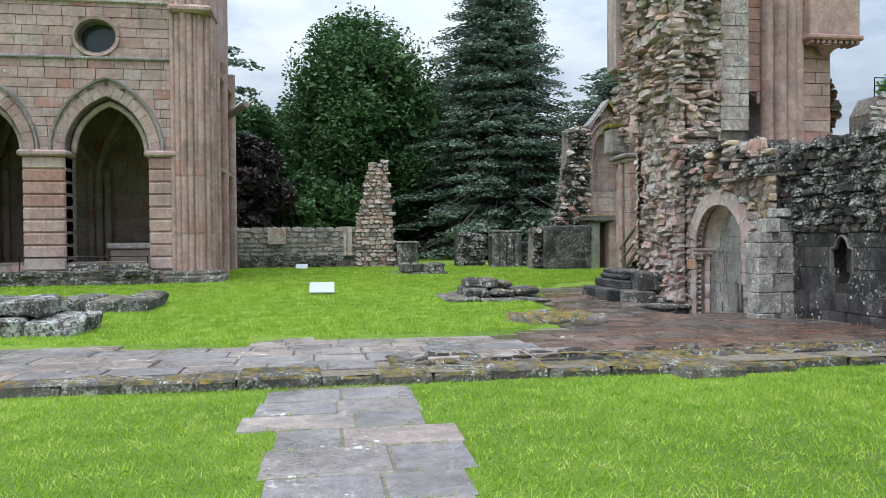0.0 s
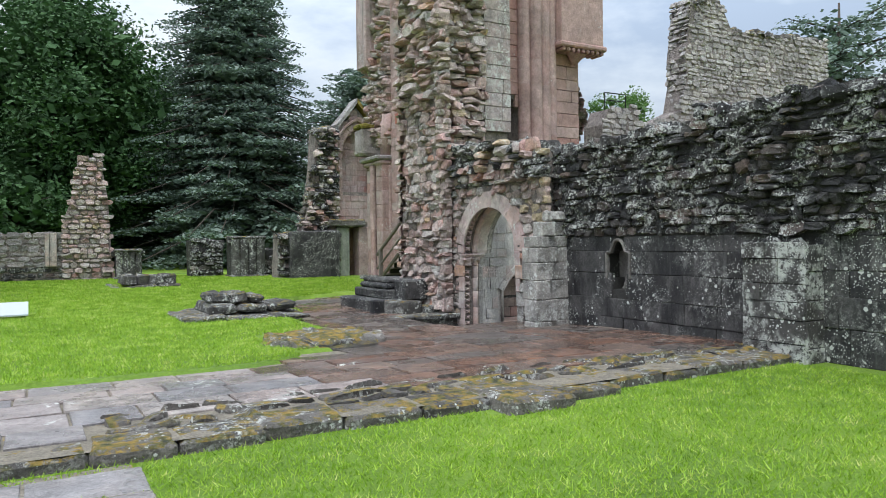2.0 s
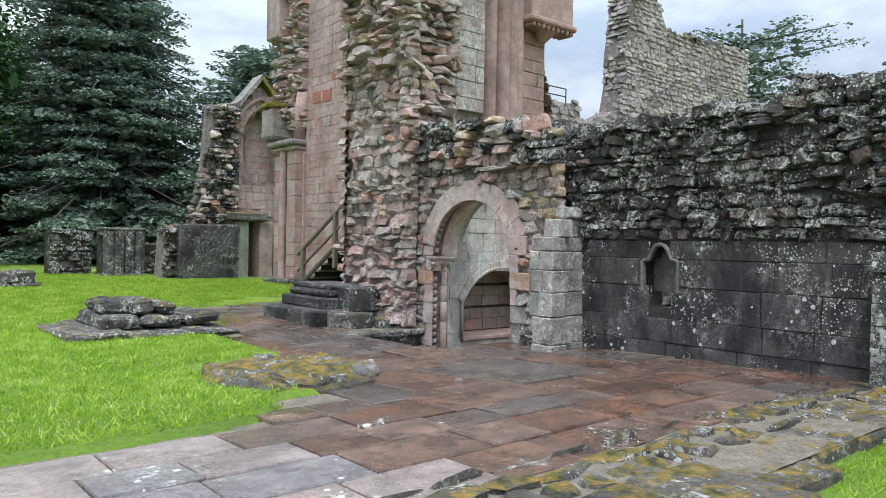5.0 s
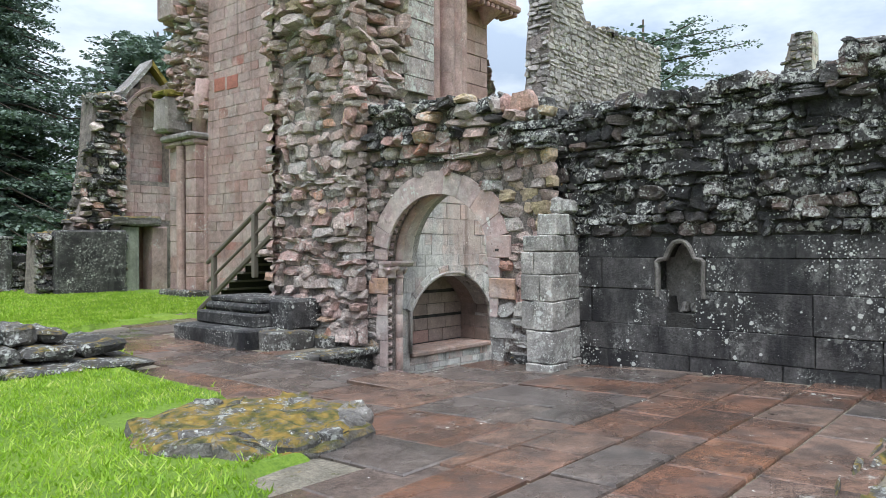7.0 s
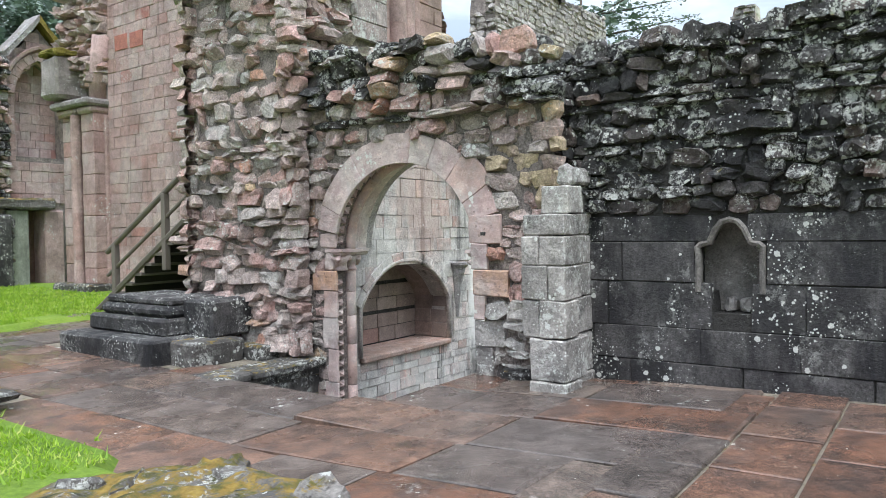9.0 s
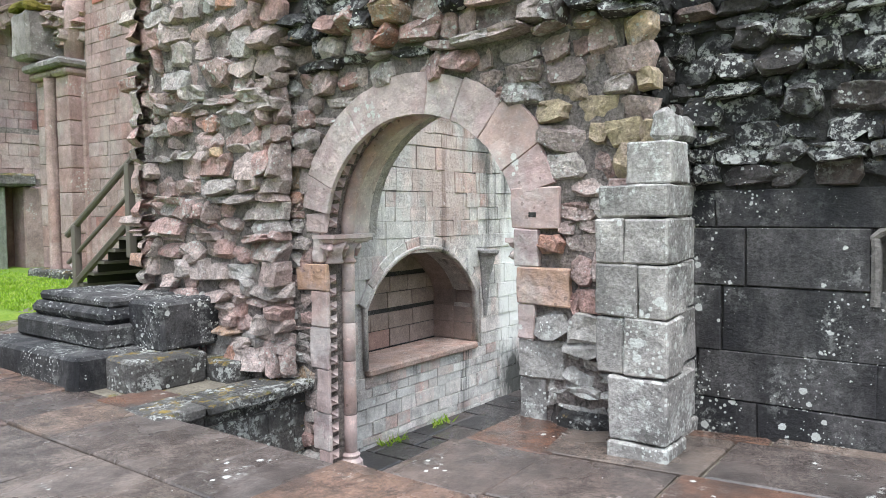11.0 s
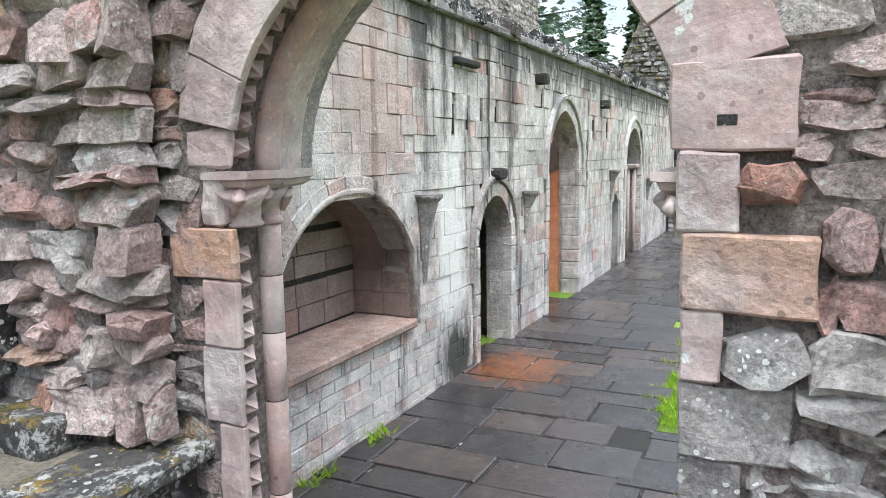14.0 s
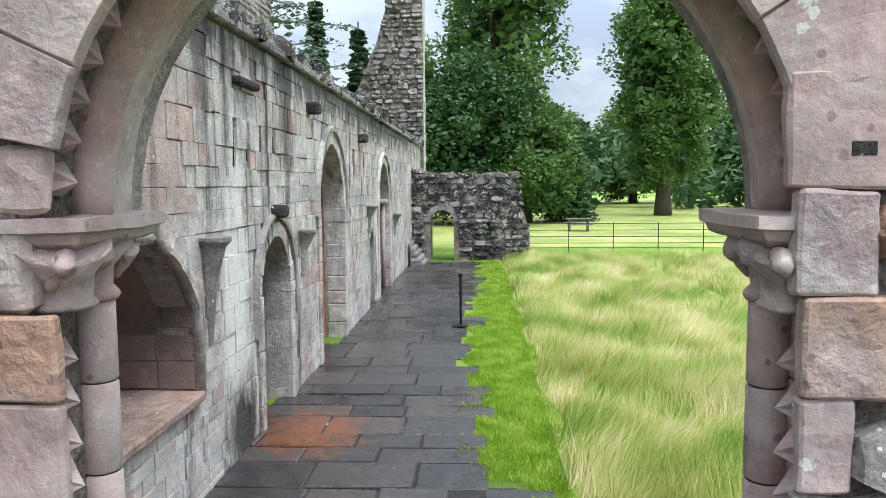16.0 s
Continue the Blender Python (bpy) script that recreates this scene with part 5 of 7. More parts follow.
def platform():
    rng = random.Random(41)
    pv = tagged(new("pavement_church"), "wet reddish-brown flagstone paving with mossy joints", "pavement", kind="structure")
    poly = [(-9, 7.4), (8.25, 7.4), (8.25, 12.95), (6.5, 12.95), (6.5, 15.15), (8.0, 15.15)] + PAVING[2:]
    bed(poly, lambda y: pave_z(y) - 0.022, M_JOINT, "joints", pv)
    mt = lambda x, y: M_FLAG if x > 2.6 + 0.5 * math.sin(y * 3) and y > 8.4 else M_FLAGG
    ok = lambda x, y: in_paving(x, y) and not pit(x, y) and not (x > 5.84 and 12.4 < y < 15.3) and not (x > 6.3 and y > 15.6 and y < 18.9) and not (y < 8.25 and x > 0.6)
    near = lambda x, y: ok(x, y) and y < 10.6
    lay(pv, rng, -9, 8.2, 7.75, 10.9, (0.38, 0.62), (0.45, 0.95), pave_z, mt, near)
    for x0, x1 in ((2.9, 4.3), (4.3, 5.84), (5.84, 8.2)):
        lay(pv, rng, x0, x1, 10.6, 21.5, (0.68, 0.86), (0.8, 1.5), pave_z, mt, lambda x, y: ok(x, y) and y >= 10.6, along="y")
    # slabs along the edge of the steps
    y = 12.42
    for h in (0.9, 0.62, 0.8, 0.56):
        ob = adopt(new("flagstone", flag_mesh(rng.randrange(10), M_FLAG)), pv)
        ob.matrix_basis = Matrix.Translation((6.2, y + h / 2, pave_z(y) + 0.004)) @ Matrix.Diagonal((0.72, h - 0.012, 0.1, 1))
        y += h
    for x0, x1, y0, y1 in ((6.57, 7.3, 12.4, 12.98), (7.31, 8.15, 12.4, 12.98), (5.84, 6.5, 15.31, 15.9), (5.84, 6.5, 15.91, 16.6), (6.51, 7.0, 15.5, 15.95), (5.04, 5.78, 10.62, 10.91)):
        ob = adopt(new("flagstone", flag_mesh(rng.randrange(10), M_FLAG)), pv)
        ob.matrix_basis = Matrix.Translation(((x0 + x1) / 2, (y0 + y1) / 2, pave_z(y0) + 0.004)) @ Matrix.Diagonal((x1 - x0, y1 - y0, 0.1, 1))
    # path across the lawn
    pa = tagged(new("pavement_path"), "grey flagstone garden path with grassy edges", "pavement", kind="structure")
    y = 7.2
    while y > -6:
        h = rng.uniform(0.42, 0.62)
        c = 0.17 + rng.uniform(-0.25, 0.25)
        a, b = -0.55 - rng.uniform(-0.12, 0.24), 0.86 + rng.uniform(-0.12, 0.14)
        LAID.append((a, b, y - h, y))
        for u, v in ((a, c), (c, b)):
            ob = adopt(new("flagstone", flag_mesh(rng.randrange(10), M_FLAGG)), pa)
            ob.matrix_basis = Matrix.Translation(((u + v) / 2, y - h / 2, 0.012)) @ Matrix.Diagonal((v - u - 0.014, h - 0.014, 0.08, 1))
        y -= h
    Geo().raw([(-0.42, -6, 0.006), (0.72, -6, 0.006), (0.72, 7.3, 0.006), (-0.42, 7.3, 0.006)], [(0, 1, 2, 3)]).obj("joints", M_JOINT, pa)
    # kerb along the front
    kb = tagged(new("kerb"), "low mossy broken stone kerb at the edge of paving", "kerb", kind="structure")
    u = -9.0
    while u < 8.2:
        wd = rng.uniform(0.35, 0.85)
        bow = (u + wd / 2 - 4.05) / 0.75
        out = 0.34 * math.sqrt(1 - bow * bow) if abs(bow) < 0.98 else rng.uniform(-0.04, 0.04)
        dz = pave_z(7.4) + rng.uniform(-0.02, 0.012)
        g = Geo().box(u, u + wd, 7.36 - out, 7.85, -0.1, dz, 0.03, 0.015)
        rough_up(g.obj("kerb_stone", M_KERB, kb), 3, 0.013, 4.0, u)
        u += wd
    # broken mossy stones behind the kerb
    st = courses(0.6, 8.2, 7.8, 8.4, (0.16, 0.34), (0.2, 0.6), rng, 0.012, jit=0.2)
    masonry(st, "rubble", lambda u, d, z: (u, z, 0.075 + d), (0.03, 0.07), M_KERB, kb, rng, (4, 8), 120, "kerb_stone", tilt=0.1)
    # cloister walk
    cw = tagged(new("pavement_cloister"), "dark wet slate-grey flagstones of the cloister walk", "pavement", kind="structure")
    g = Geo().raw([(8.36, 14.2, -1.352), (30.5, 14.2, -1.352), (30.5, 16.1, -1.352), (8.36, 16.1, -1.352), (8.36, 13.4, -1.352), (12.25, 13.4, -1.352), (12.25, 14.2, -1.352)], [(0, 1, 2, 3), (4, 5, 6, 0)])
    g.obj("joints", M_MORTD, cw)
    lay(cw, rng, 8.4, 12.2, 13.3, 14.1, (0.38, 0.62), (0.5, 0.8), lambda y: -1.337, lambda x, y: M_FLAGC, lambda x, y: y < 13.9, along="y", most=60)
    lay(cw, rng, 8.5, 30.4, 14.1, 16.05, (0.38, 0.62), (0.6, 1.1), lambda y: -1.335, lambda x, y: M_FLAGC, lambda x, y: True, along="y", most=300)


platform()


# ---------------------------------------------------------------- stones on the lawn
def mossy_slab():
    rng = random.Random(51)
    cx, cy = 3.8, 12.06
    t = thing("stone_slab", "low broken stone slab covered in yellow-brown moss on lawn", "stone slab", (cx, cy, 0.05))
    n = 40
    ring = []
    for k in range(n):
        a = 2 * math.pi * k / n
        ca, sa = math.cos(a), math.sin(a)
        r = (abs(ca) ** 1.8 + abs(sa) ** 1.8) ** (-1 / 1.8) * (1 + 0.16 * noise.noise(Vector((ca * 2.2, sa * 2.2, 4))) + rng.uniform(-0.03, 0.03))
        ring.append((0.86 * r * ca, 0.94 * r * sa))
    hill = lambda x, y, q: 0.1 + 0.09 * (1 - q) ** 0.7 + 0.07 * noise.noise(Vector((x * 2.6, y * 2.6, 2))) + 0.05 * noise.noise(Vector((x * 6, y * 6, 5)))
    v = [(cx + x, cy + y, -0.02) for x, y in ring]
    f = []
    qs = [1.0, 0.97, 0.9, 0.8, 0.7, 0.6, 0.5, 0.4, 0.3, 0.2, 0.1]
    for s, q in enumerate(qs):
        v += [(cx + x * q, cy + y * q, 0.07 if s == 0 else hill(cx + x * q, cy + y * q, q)) for x, y in ring]
        f += [(s * n + k, s * n + (k + 1) % n, (s + 1) * n + (k + 1) % n, (s + 1) * n + k) for k in range(n)]
    f.append(tuple(range(len(qs) * n, (len(qs) + 1) * n)))
    Geo().raw(v, f).obj("slab", M_SLAB, t)
    # bare stones breaking through
    for k in range(22):
        a = rng.uniform(-2.6, 0.6) if k < 14 else rng.uniform(0, 6.3)
        r = rng.uniform(0.55, 0.92)
        x, y = cx + 0.84 * r * math.cos(a), cy + 0.9 * r * math.sin(a)
        masonry([(x, y, rng.uniform(0.14, 0.42), rng.uniform(0.12, 0.3))], "rubble", lambda u, d, z: (u, z, 0.08 + d), (0.05, 0.1), M_BARE if k % 3 else M_SLAB, t, rng, most=1, name="stone", tilt=0.5)


def column_base(name, label, tiers, mat=None):
    """A broken pier base: tiers of (x0, x1, y0, y1, z0, z1, blocks)."""
    rng = random.Random(len(tiers) * 7 + int(tiers[0][0] * 10))
    x0, x1, y0, y1 = tiers[0][:4]
    t = thing(name, label, "column base", ((x0 + x1) / 2, (y0 + y1) / 2, tiers[0][4]), "pier bases on the lawn")
    for a, b, c, d, e, f, k in tiers:
        for i in range(k):
            for j in range(max(1, k // 2)):
                m = max(1, k // 2)
                u0, u1 = a + (b - a) * i / k, a + (b - a) * (i + 1) / k
                v0, v1 = c + (d - c) * j / m, c + (d - c) * (j + 1) / m
                Geo().box(u0, u1 - 0.015, v0, v1 - 0.015, e, f + rng.uniform(-0.05, 0.03), 0.05, 0.035).obj("block", mat or M_BLOCK, t)
                rough_up(t.children[-1], 3, 0.03, 4.0, i + 3 * j)
    return t


mossy_slab()
column_base("column_base", "stepped ruined column base of mossy weathered blocks on lawn", [(2.5, 4.9, 15.6, 17.6, 0.0, 0.14, 3), (3.0, 4.75, 15.95, 17.4, 0.14, 0.32, 3), (3.1, 4.2, 16.3, 17.3, 0.32, 0.52, 3)])
column_base("column_base", "round ruined column base of pale spotted blocks on lawn", [(2.2, 4.3, 26.4, 28.6, 0.05, 0.2, 3), (2.6, 4.2, 26.6, 28.2, 0.2, 0.52, 4)])
column_base("column_base", "flat dark mossy column base on lawn", [(-5.5, -3.6, 15.1, 16.9, 0.0, 0.34, 3)])
column_base("column_base", "low pale lichen-covered column base in two courses beside lawn", [(-6.8, -3.75, 11.4, 12.7, 0.0, 0.34, 4), (-6.6, -4.3, 11.6, 12.6, 0.34, 0.6, 3)], M_SPOT)


def info_panel(name, x, y, w_, d_, label, mat):
    t = thing(name, label, "sign", (x, y, 0.05))
    Geo().raw([(x - w_ / 2, y - d_ / 2, 0.16), (x + w_ / 2, y - d_ / 2, 0.16), (x + w_ / 2, y + d_ / 2, 0.38), (x - w_ / 2, y + d_ / 2, 0.38), (x - w_ / 2, y - d_ / 2, 0.13), (x + w_ / 2, y - d_ / 2, 0.13), (x + w_ / 2, y + d_ / 2, 0.35), (x - w_ / 2, y + d_ / 2, 0.35)], [(0, 1, 2, 3), (4, 5, 6, 7), (0, 1, 5, 4), (1, 2, 6, 5), (2, 3, 7, 6), (3, 0, 4, 7)]).obj("panel", mat, t)
    for sx in (-1, 1):
        Geo().box(x + sx * w_ * 0.35 - 0.03, x + sx * w_ * 0.35 + 0.03, y - 0.03, y + 0.03, 0.0, 0.25, 0.004).obj("leg", M_IRON, t)


info_panel("lawn_sign", -0.25, 18.5, 0.62, 0.42, "pale slanted information panel low on the lawn", M_WHITE)
info_panel("grave_marker", -1.3, 32.2, 0.5, 0.3, "small pale flat marker in the grass", M_WHITE)


# ---------------------------------------------------------------- plinth and wooden stairs by the pier
def plinth():
    t = tagged(new("wall_plinth"), "black moulded column plinth spotted white with lichen", "wall", kind="structure")
    Geo().box(6.55, 7.9, 16.35, 18.3, -0.1, 0.22, 0.03, 0.012).obj("lower_block", M_DARK, t)
    Geo().box(6.78, 7.5, 15.9, 16.34, -0.1, 0.2, 0.03, 0.012).obj("lower_block", M_BLOCK, t)
    Geo().box(7.5, 7.95, 15.62, 16.2, -0.1, 0.1, 0.03, 0.012).obj("lower_block", M_BLOCK, t)
    Geo().box(6.86, 7.9, 16.55, 18.15, 0.22, 0.42, 0.03, 0.008).obj("upper_block", M_DARK, t)
    Geo().box(6.95, 7.9, 16.6, 18.05, 0.42, 0.56, 0.05, 0.008).obj("upper_block", M_DARK, t)
    Geo().box(7.02, 7.9, 16.65, 18.0, 0.56, 0.65, 0.03, 0.008).obj("moulding", M_DARK, t)
    Geo().box(7.18, 7.8, 16.1, 16.64, 0.19, 0.64, 0.03, 0.012).obj("side_block", M_DARK, t)


def wooden_stairs():
    t = thing("stairs", "weathered grey timber stairs with handrail up to the night stair", "stairs", (9.0, 21.2, 0.05))
    for k in range(9):
        y, z = 21.15 - 0.29 * k, 0.1 + 0.17 * (k + 1)
        Geo().box(8.75, 11.15, y - 0.29, y + 0.02, z - 0.045, z, 0.006).obj("tread", M_WOOD, t)
        Geo().box(8.8, 11.1, y - 0.03, y - 0.01, z - 0.17, z - 0.045, 0.003).obj("riser", M_DOOR, t)
    for x in (8.76,):
        Geo().tube([(x, 21.35, 0.1), (x, 18.6, 1.75)], 0.055, 6).obj("stringer", M_WOOD, t)
        for y, z in ((20.75, 0.45), (19.3, 1.25)):
            Geo().box(x - 0.05, x + 0.05, y - 0.05, y + 0.05, z - 0.4, z + 0.82, 0.008).obj("post", M_WOOD, t)
        Geo().tube([(x, 21.0, 1.12), (x, 18.7, 2.42)], 0.045, 8).obj("handrail", M_WOOD, t)
        Geo().tube([(x, 21.0, 0.72), (x, 18.7, 2.02)], 0.03, 8).obj("lower_rail", M_WOOD, t)


plinth()
wooden_stairs()


# ---------------------------------------------------------------- church remains behind
def on_y(y):
    return lambda u, d, z: (u, y - d, z)


def on_x(x):
    return lambda u, d, z: (x - d, u, z)


def shaft_row(parent, pts, z0, z1, mat, drum=0.5, r=0.1):
    for x, y in pts:
        z = z0
        while z < z1 - 0.05:
            h = min(drum, z1 - z)
            Geo().tube([(x, y, z), (x, y, z + h - 0.004)], r, 12, False).obj("shaft", mat, parent, smooth=True)
            z += h


def pink_pier():
    rng = random.Random(61)
    p = tagged(new("wall_transept_pier"), "tall red sandstone transept pier with clustered shafts and carved corbel", "wall", kind="structure")
    hole = [(10.6, 3.6)] + arc(10.27, 4.55, 0.33, 0.45, 10) + [(9.94, 3.6)]
    plate("core", [(9.5, 2.4), (12.45, 2.4), (12.3, 6.1), (12.95, 6.3), (12.95, 12), (9.5, 12)], [hole], on_y(16.52), 0.5, M_MORT, p)
    st = courses(9.5, 10.6, 2.9, 12, (0.26, 0.34), (0.4, 0.7), rng, 0.01, [span(hole)])
    st += courses(11.6, 12.45, 2.9, 6.2, (0.26, 0.34), (0.4, 0.7), rng, 0.01)
    st += courses(11.6, 12.95, 6.3, 12, (0.3, 0.36), (0.5, 0.8), rng, 0.01)
    masonry(st, "ashlar", on_y(16.5), (0.02, 0.04), M_ASHRED, p, rng, (10, 5), 200, "block")
    shaft_row(p, [(10.68, 16.42), (10.95, 16.3), (11.25, 16.36), (11.5, 16.44)], 2.9, 12, M_SHAFT, 0.6, 0.16)
    Geo().box(11.62, 12.98, 16.1, 16.5, 6.42, 12, 0.02).obj("block", M_ASHRED, p)
    Geo().box(11.55, 13.05, 16.02, 16.5, 6.28, 6.42, 0.04).obj("corbel_table", M_ASHRED, p)
    for k in range(9):
        Geo().box(11.62 + 0.155 * k, 11.72 + 0.155 * k, 16.06, 16.5, 6.18, 6.28, 0.025).obj("dentil", M_ASHRED, p)
    Geo().tube([(12.15, 16.3, 5.9), (12.15, 16.25, 6.05), (12.15, 16.2, 6.2)], [0.05, 0.16, 0.28], 10).obj("corbel", M_ASHRED, p)
    # ragged end against the sky
    ends = [(12.4 + 0.15 * math.sin(z * 3), 16.55, z) for z in [3.0 + 0.14 * k for k in range(22)]]
    g = Geo()
    for x, y, z in ends:
        v, f = rng.choice(UNITS["rubble"])
        m = Matrix.Translation((x, y, z)) @ Matrix.Diagonal((rng.uniform(0.3, 0.6), 0.25, rng.uniform(0.15, 0.3), 1))
        g.raw([m @ Vector(q) for q in v], f)
    g.obj("masonry", M_RUB, p)["kind"] = "stuff"


def aisle_wall():
    rng = random.Random(62)
    w_ = tagged(new("wall_transept"), "high pinkish ashlar wall of the south transept with shafts", "wall", kind="structure")
    X = 11.2
    Geo().box(X, X + 0.8, 18.3, 26.2, -0.2, 12).obj("core", M_MORT, w_)
    st = courses(18.3, 25.05, 0.1, 12, (0.2, 0.32), (0.3, 0.62), rng, 0.004, jit=0.02)
    masonry(st, "ashlar", on_x(X), (0.004, 0.016), M_ASH, w_, rng, (23, 2.5), 300, "block", tilt=0.006)
    for y, z in ((24.2, 5.6), (23.6, 5.58)):
        Geo().box(X - 0.022, X + 0.02, y, y + 0.5, z, z + 0.34, 0.006).obj("block", M_REDBLOCK, w_)
    st = courses(25.0, 26.7, 4.9, 12, (0.1, 0.24), (0.14, 0.4), rng, -0.01, jit=0.3)
    masonry(st, "rubble", on_x(X - 0.05), (0.05, 0.4), M_RUB, w_, rng, tilt=0.08)
    # respond: two flat pilasters with a slim shaft between them
    Geo().box(X - 0.1, X + 0.8, 25.04, 26.6, -0.1, 4.2, 0.03).obj("core", M_ASH, w_)
    for y0, y1, d in ((25.08, 25.6, 0.36), (26.05, 26.55, 0.3)):
        z = 0.3
        while z < 4.2:
            h = min(rng.uniform(0.34, 0.5), 4.22 - z)
            Geo().box(X - d, X, y0, y1, z, z + h - 0.006, 0.015, 0.004).obj("block", M_ASH if rng.random() < 0.75 else M_ASHRED, w_)
            z += h
    shaft_row(w_, [(X - 0.36, 25.82)], 0.3, 4.22, M_SHAFT, 0.55, 0.13)
    Geo().box(X - 0.6, X + 0.3, 25.0, 26.65, 0.0, 0.3, 0.05).obj("base", M_BLOCK, w_)
    for y0, y1, z in ((25.0, 25.68, 4.22), (25.66, 26.62, 4.22)):
        Geo().box(X - 0.46, X + 0.3, y0 + 0.05, y1 - 0.05, z, z + 0.16, 0.05).obj("capital", M_ASH, w_)
        Geo().box(X - 0.58, X + 0.3, y0, y1, z + 0.16, z + 0.33, 0.05).obj("capital", M_GREY, w_)
    # springing of the lost vault above the respond
    sweep([(25.3, 4.55), (25.25, 5.3), (25.1, 6.0)], round_section(0.2, 0.1, 10), on_x(X), M_SHAFT, "vault_rib", w_)
    rough_up(Geo().box(X - 0.75, X + 0.1, 25.9, 26.7, 4.6, 5.6, 0.08, 0.03).obj("springer", M_GREY, w_), 3, 0.03, 3.0, 1)
    rough_up(Geo().box(X - 0.8, X + 0.1, 25.85, 26.75, 5.6, 5.76, 0.05, 0.03).obj("moss_cushion", M_MOSS, w_), 4, 0.05, 4.0, 2)
    Geo().box(X - 0.55, X + 0.2, 26.0, 26.8, 7.8, 12, 0.05).obj("block", M_ASH, w_)
    # chapel wall with its arched window and door beyond
    Y, C = 28.9, 11.5
    hole = [(C + 0.62, 3.5)] + arc(C, 5.1, 0.62, 0.95, 12) + [(C - 0.62, 3.5)]
    top = lambda u: lerp_table([(8.2, 1.8), (9.2, 1.95), (9.5, 3.0), (9.7, 4.4), (9.75, 5.9), (10.3, 6.05), (10.7, 6.0), (11.5, 7.0), (12.3, 6.1), (12.9, 5.9)], u)
    ed = [(u, top(u) - 0.1) for u in [12.9 - 0.1 * k for k in range(47)]]
    plate("core", [(8.2, -0.1), (10.75, -0.1), (10.75, 2.1), (11.6, 2.1), (11.6, -0.1), (12.9, -0.1)] + ed, [hole], on_y(Y), 0.8, M_MORT, w_)
    st = courses(8.2, 10.72, 0.1, 6.4, (0.1, 0.24), (0.14, 0.42), rng, -0.004, top=top, jit=0.3)
    masonry(st, "rubble", on_y(Y), (0.05, 0.3), M_RUBDARK, w_, rng, tilt=0.07, mats=lambda u, z, r: M_RUBDARK if z < 2 or r.random() < 0.5 else M_RUB)
    st = courses(10.72, 12.9, 2.3, 7.0, (0.2, 0.32), (0.25, 0.55), rng, 0.005, [span(hole)], top=top)
    masonry(st, "ashlar", on_y(Y), (0.01, 0.03), M_ASH, w_, rng, (11.4, 4), 100, "block")
    voussoirs(arc(C, 5.1, 0.62, 0.95, 20), 0.22, on_y(Y), -0.2, 0.06, M_ASH, w_, 11)
    sweep(arc(C, 5.1, 0.62, 0.95, 24, 0.5), round_section(0.07, -0.12), on_y(Y), M_SHAFT, "window_roll", w_)
    sweep(arc(C, 5.1, 0.86, 1.25, 24), [(0, 0.0), (0, 0.14), (0.07, 0.16), (0.1, 0.0)], on_y(Y), M_ASH, "hood_mould", w_, "", False)
    # steep gable hood with moss on one slope
    for s_, m in ((-1, M_GREY), (1, M_MOSS)):
        a_, b_ = (C, 7.05), (C + s_ * 0.82, 6.0)
        g = Geo().prism([(a_[0], Y - 0.2, a_[1]), (b_[0], Y - 0.2, b_[1]), (b_[0] + s_ * 0.06, Y - 0.2, b_[1] + 0.16), (a_[0], Y - 0.2, a_[1] + 0.2)], [(a_[0], Y + 0.6, a_[1]), (b_[0], Y + 0.6, b_[1]), (b_[0] + s_ * 0.06, Y + 0.6, b_[1] + 0.16), (a_[0], Y + 0.6, a_[1] + 0.2)])
        rough_up(g.obj("gable_coping", m, w_), 3, 0.03, 4.0, s_)
    st = courses(C - 0.7, C + 0.7, 3.5, 6.1, (0.2, 0.3), (0.25, 0.5), rng, 0.004)
    masonry(st, "ashlar", on_y(Y + 0.45), (0.01, 0.03), M_ASH, w_, rng, (11.4, 4), 40, "block")
    Geo().box(C - 0.8, C + 0.8, Y + 0.45, Y + 0.6, 3.3, 6.2).obj("window_blocking", M_MORT, w_)
    # doorway under a mossy lintel
    rough_up(Geo().box(10.2, 11.75, Y - 0.32, Y + 0.3, 2.12, 2.42, 0.05, 0.02).obj("lintel", M_SLAB, w_), 4, 0.03, 4.0, 5)
    Geo().box(10.55, 11.1, Y - 0.14, Y + 0.5, 0.1, 2.1, 0.03).obj("jamb", M_PLASTER, w_, "pale green-stained slab jamb")
    Geo().box(11.5, 12.0, Y - 0.14, Y + 0.5, 0.1, 2.1, 0.03).obj("jamb", M_ASH, w_)
    Geo().box(10.7, 11.9, Y + 0.6, Y + 0.75, 0.0, 2.2).obj("blocking", M_INT, w_)
    rough_up(Geo().box(8.6, 10.53, Y - 0.5, Y, 0.1, 1.95, 0.05, 0.03).obj("black_block", M_DARK, w_), 4, 0.02, 3.0, 8)
    crest([(u, Y + rng.uniform(0, 0.6), top(u) - 0.15) for u in [rng.uniform(8.3, 10.6) for _ in range(60)]], M_KERB, w_, rng)


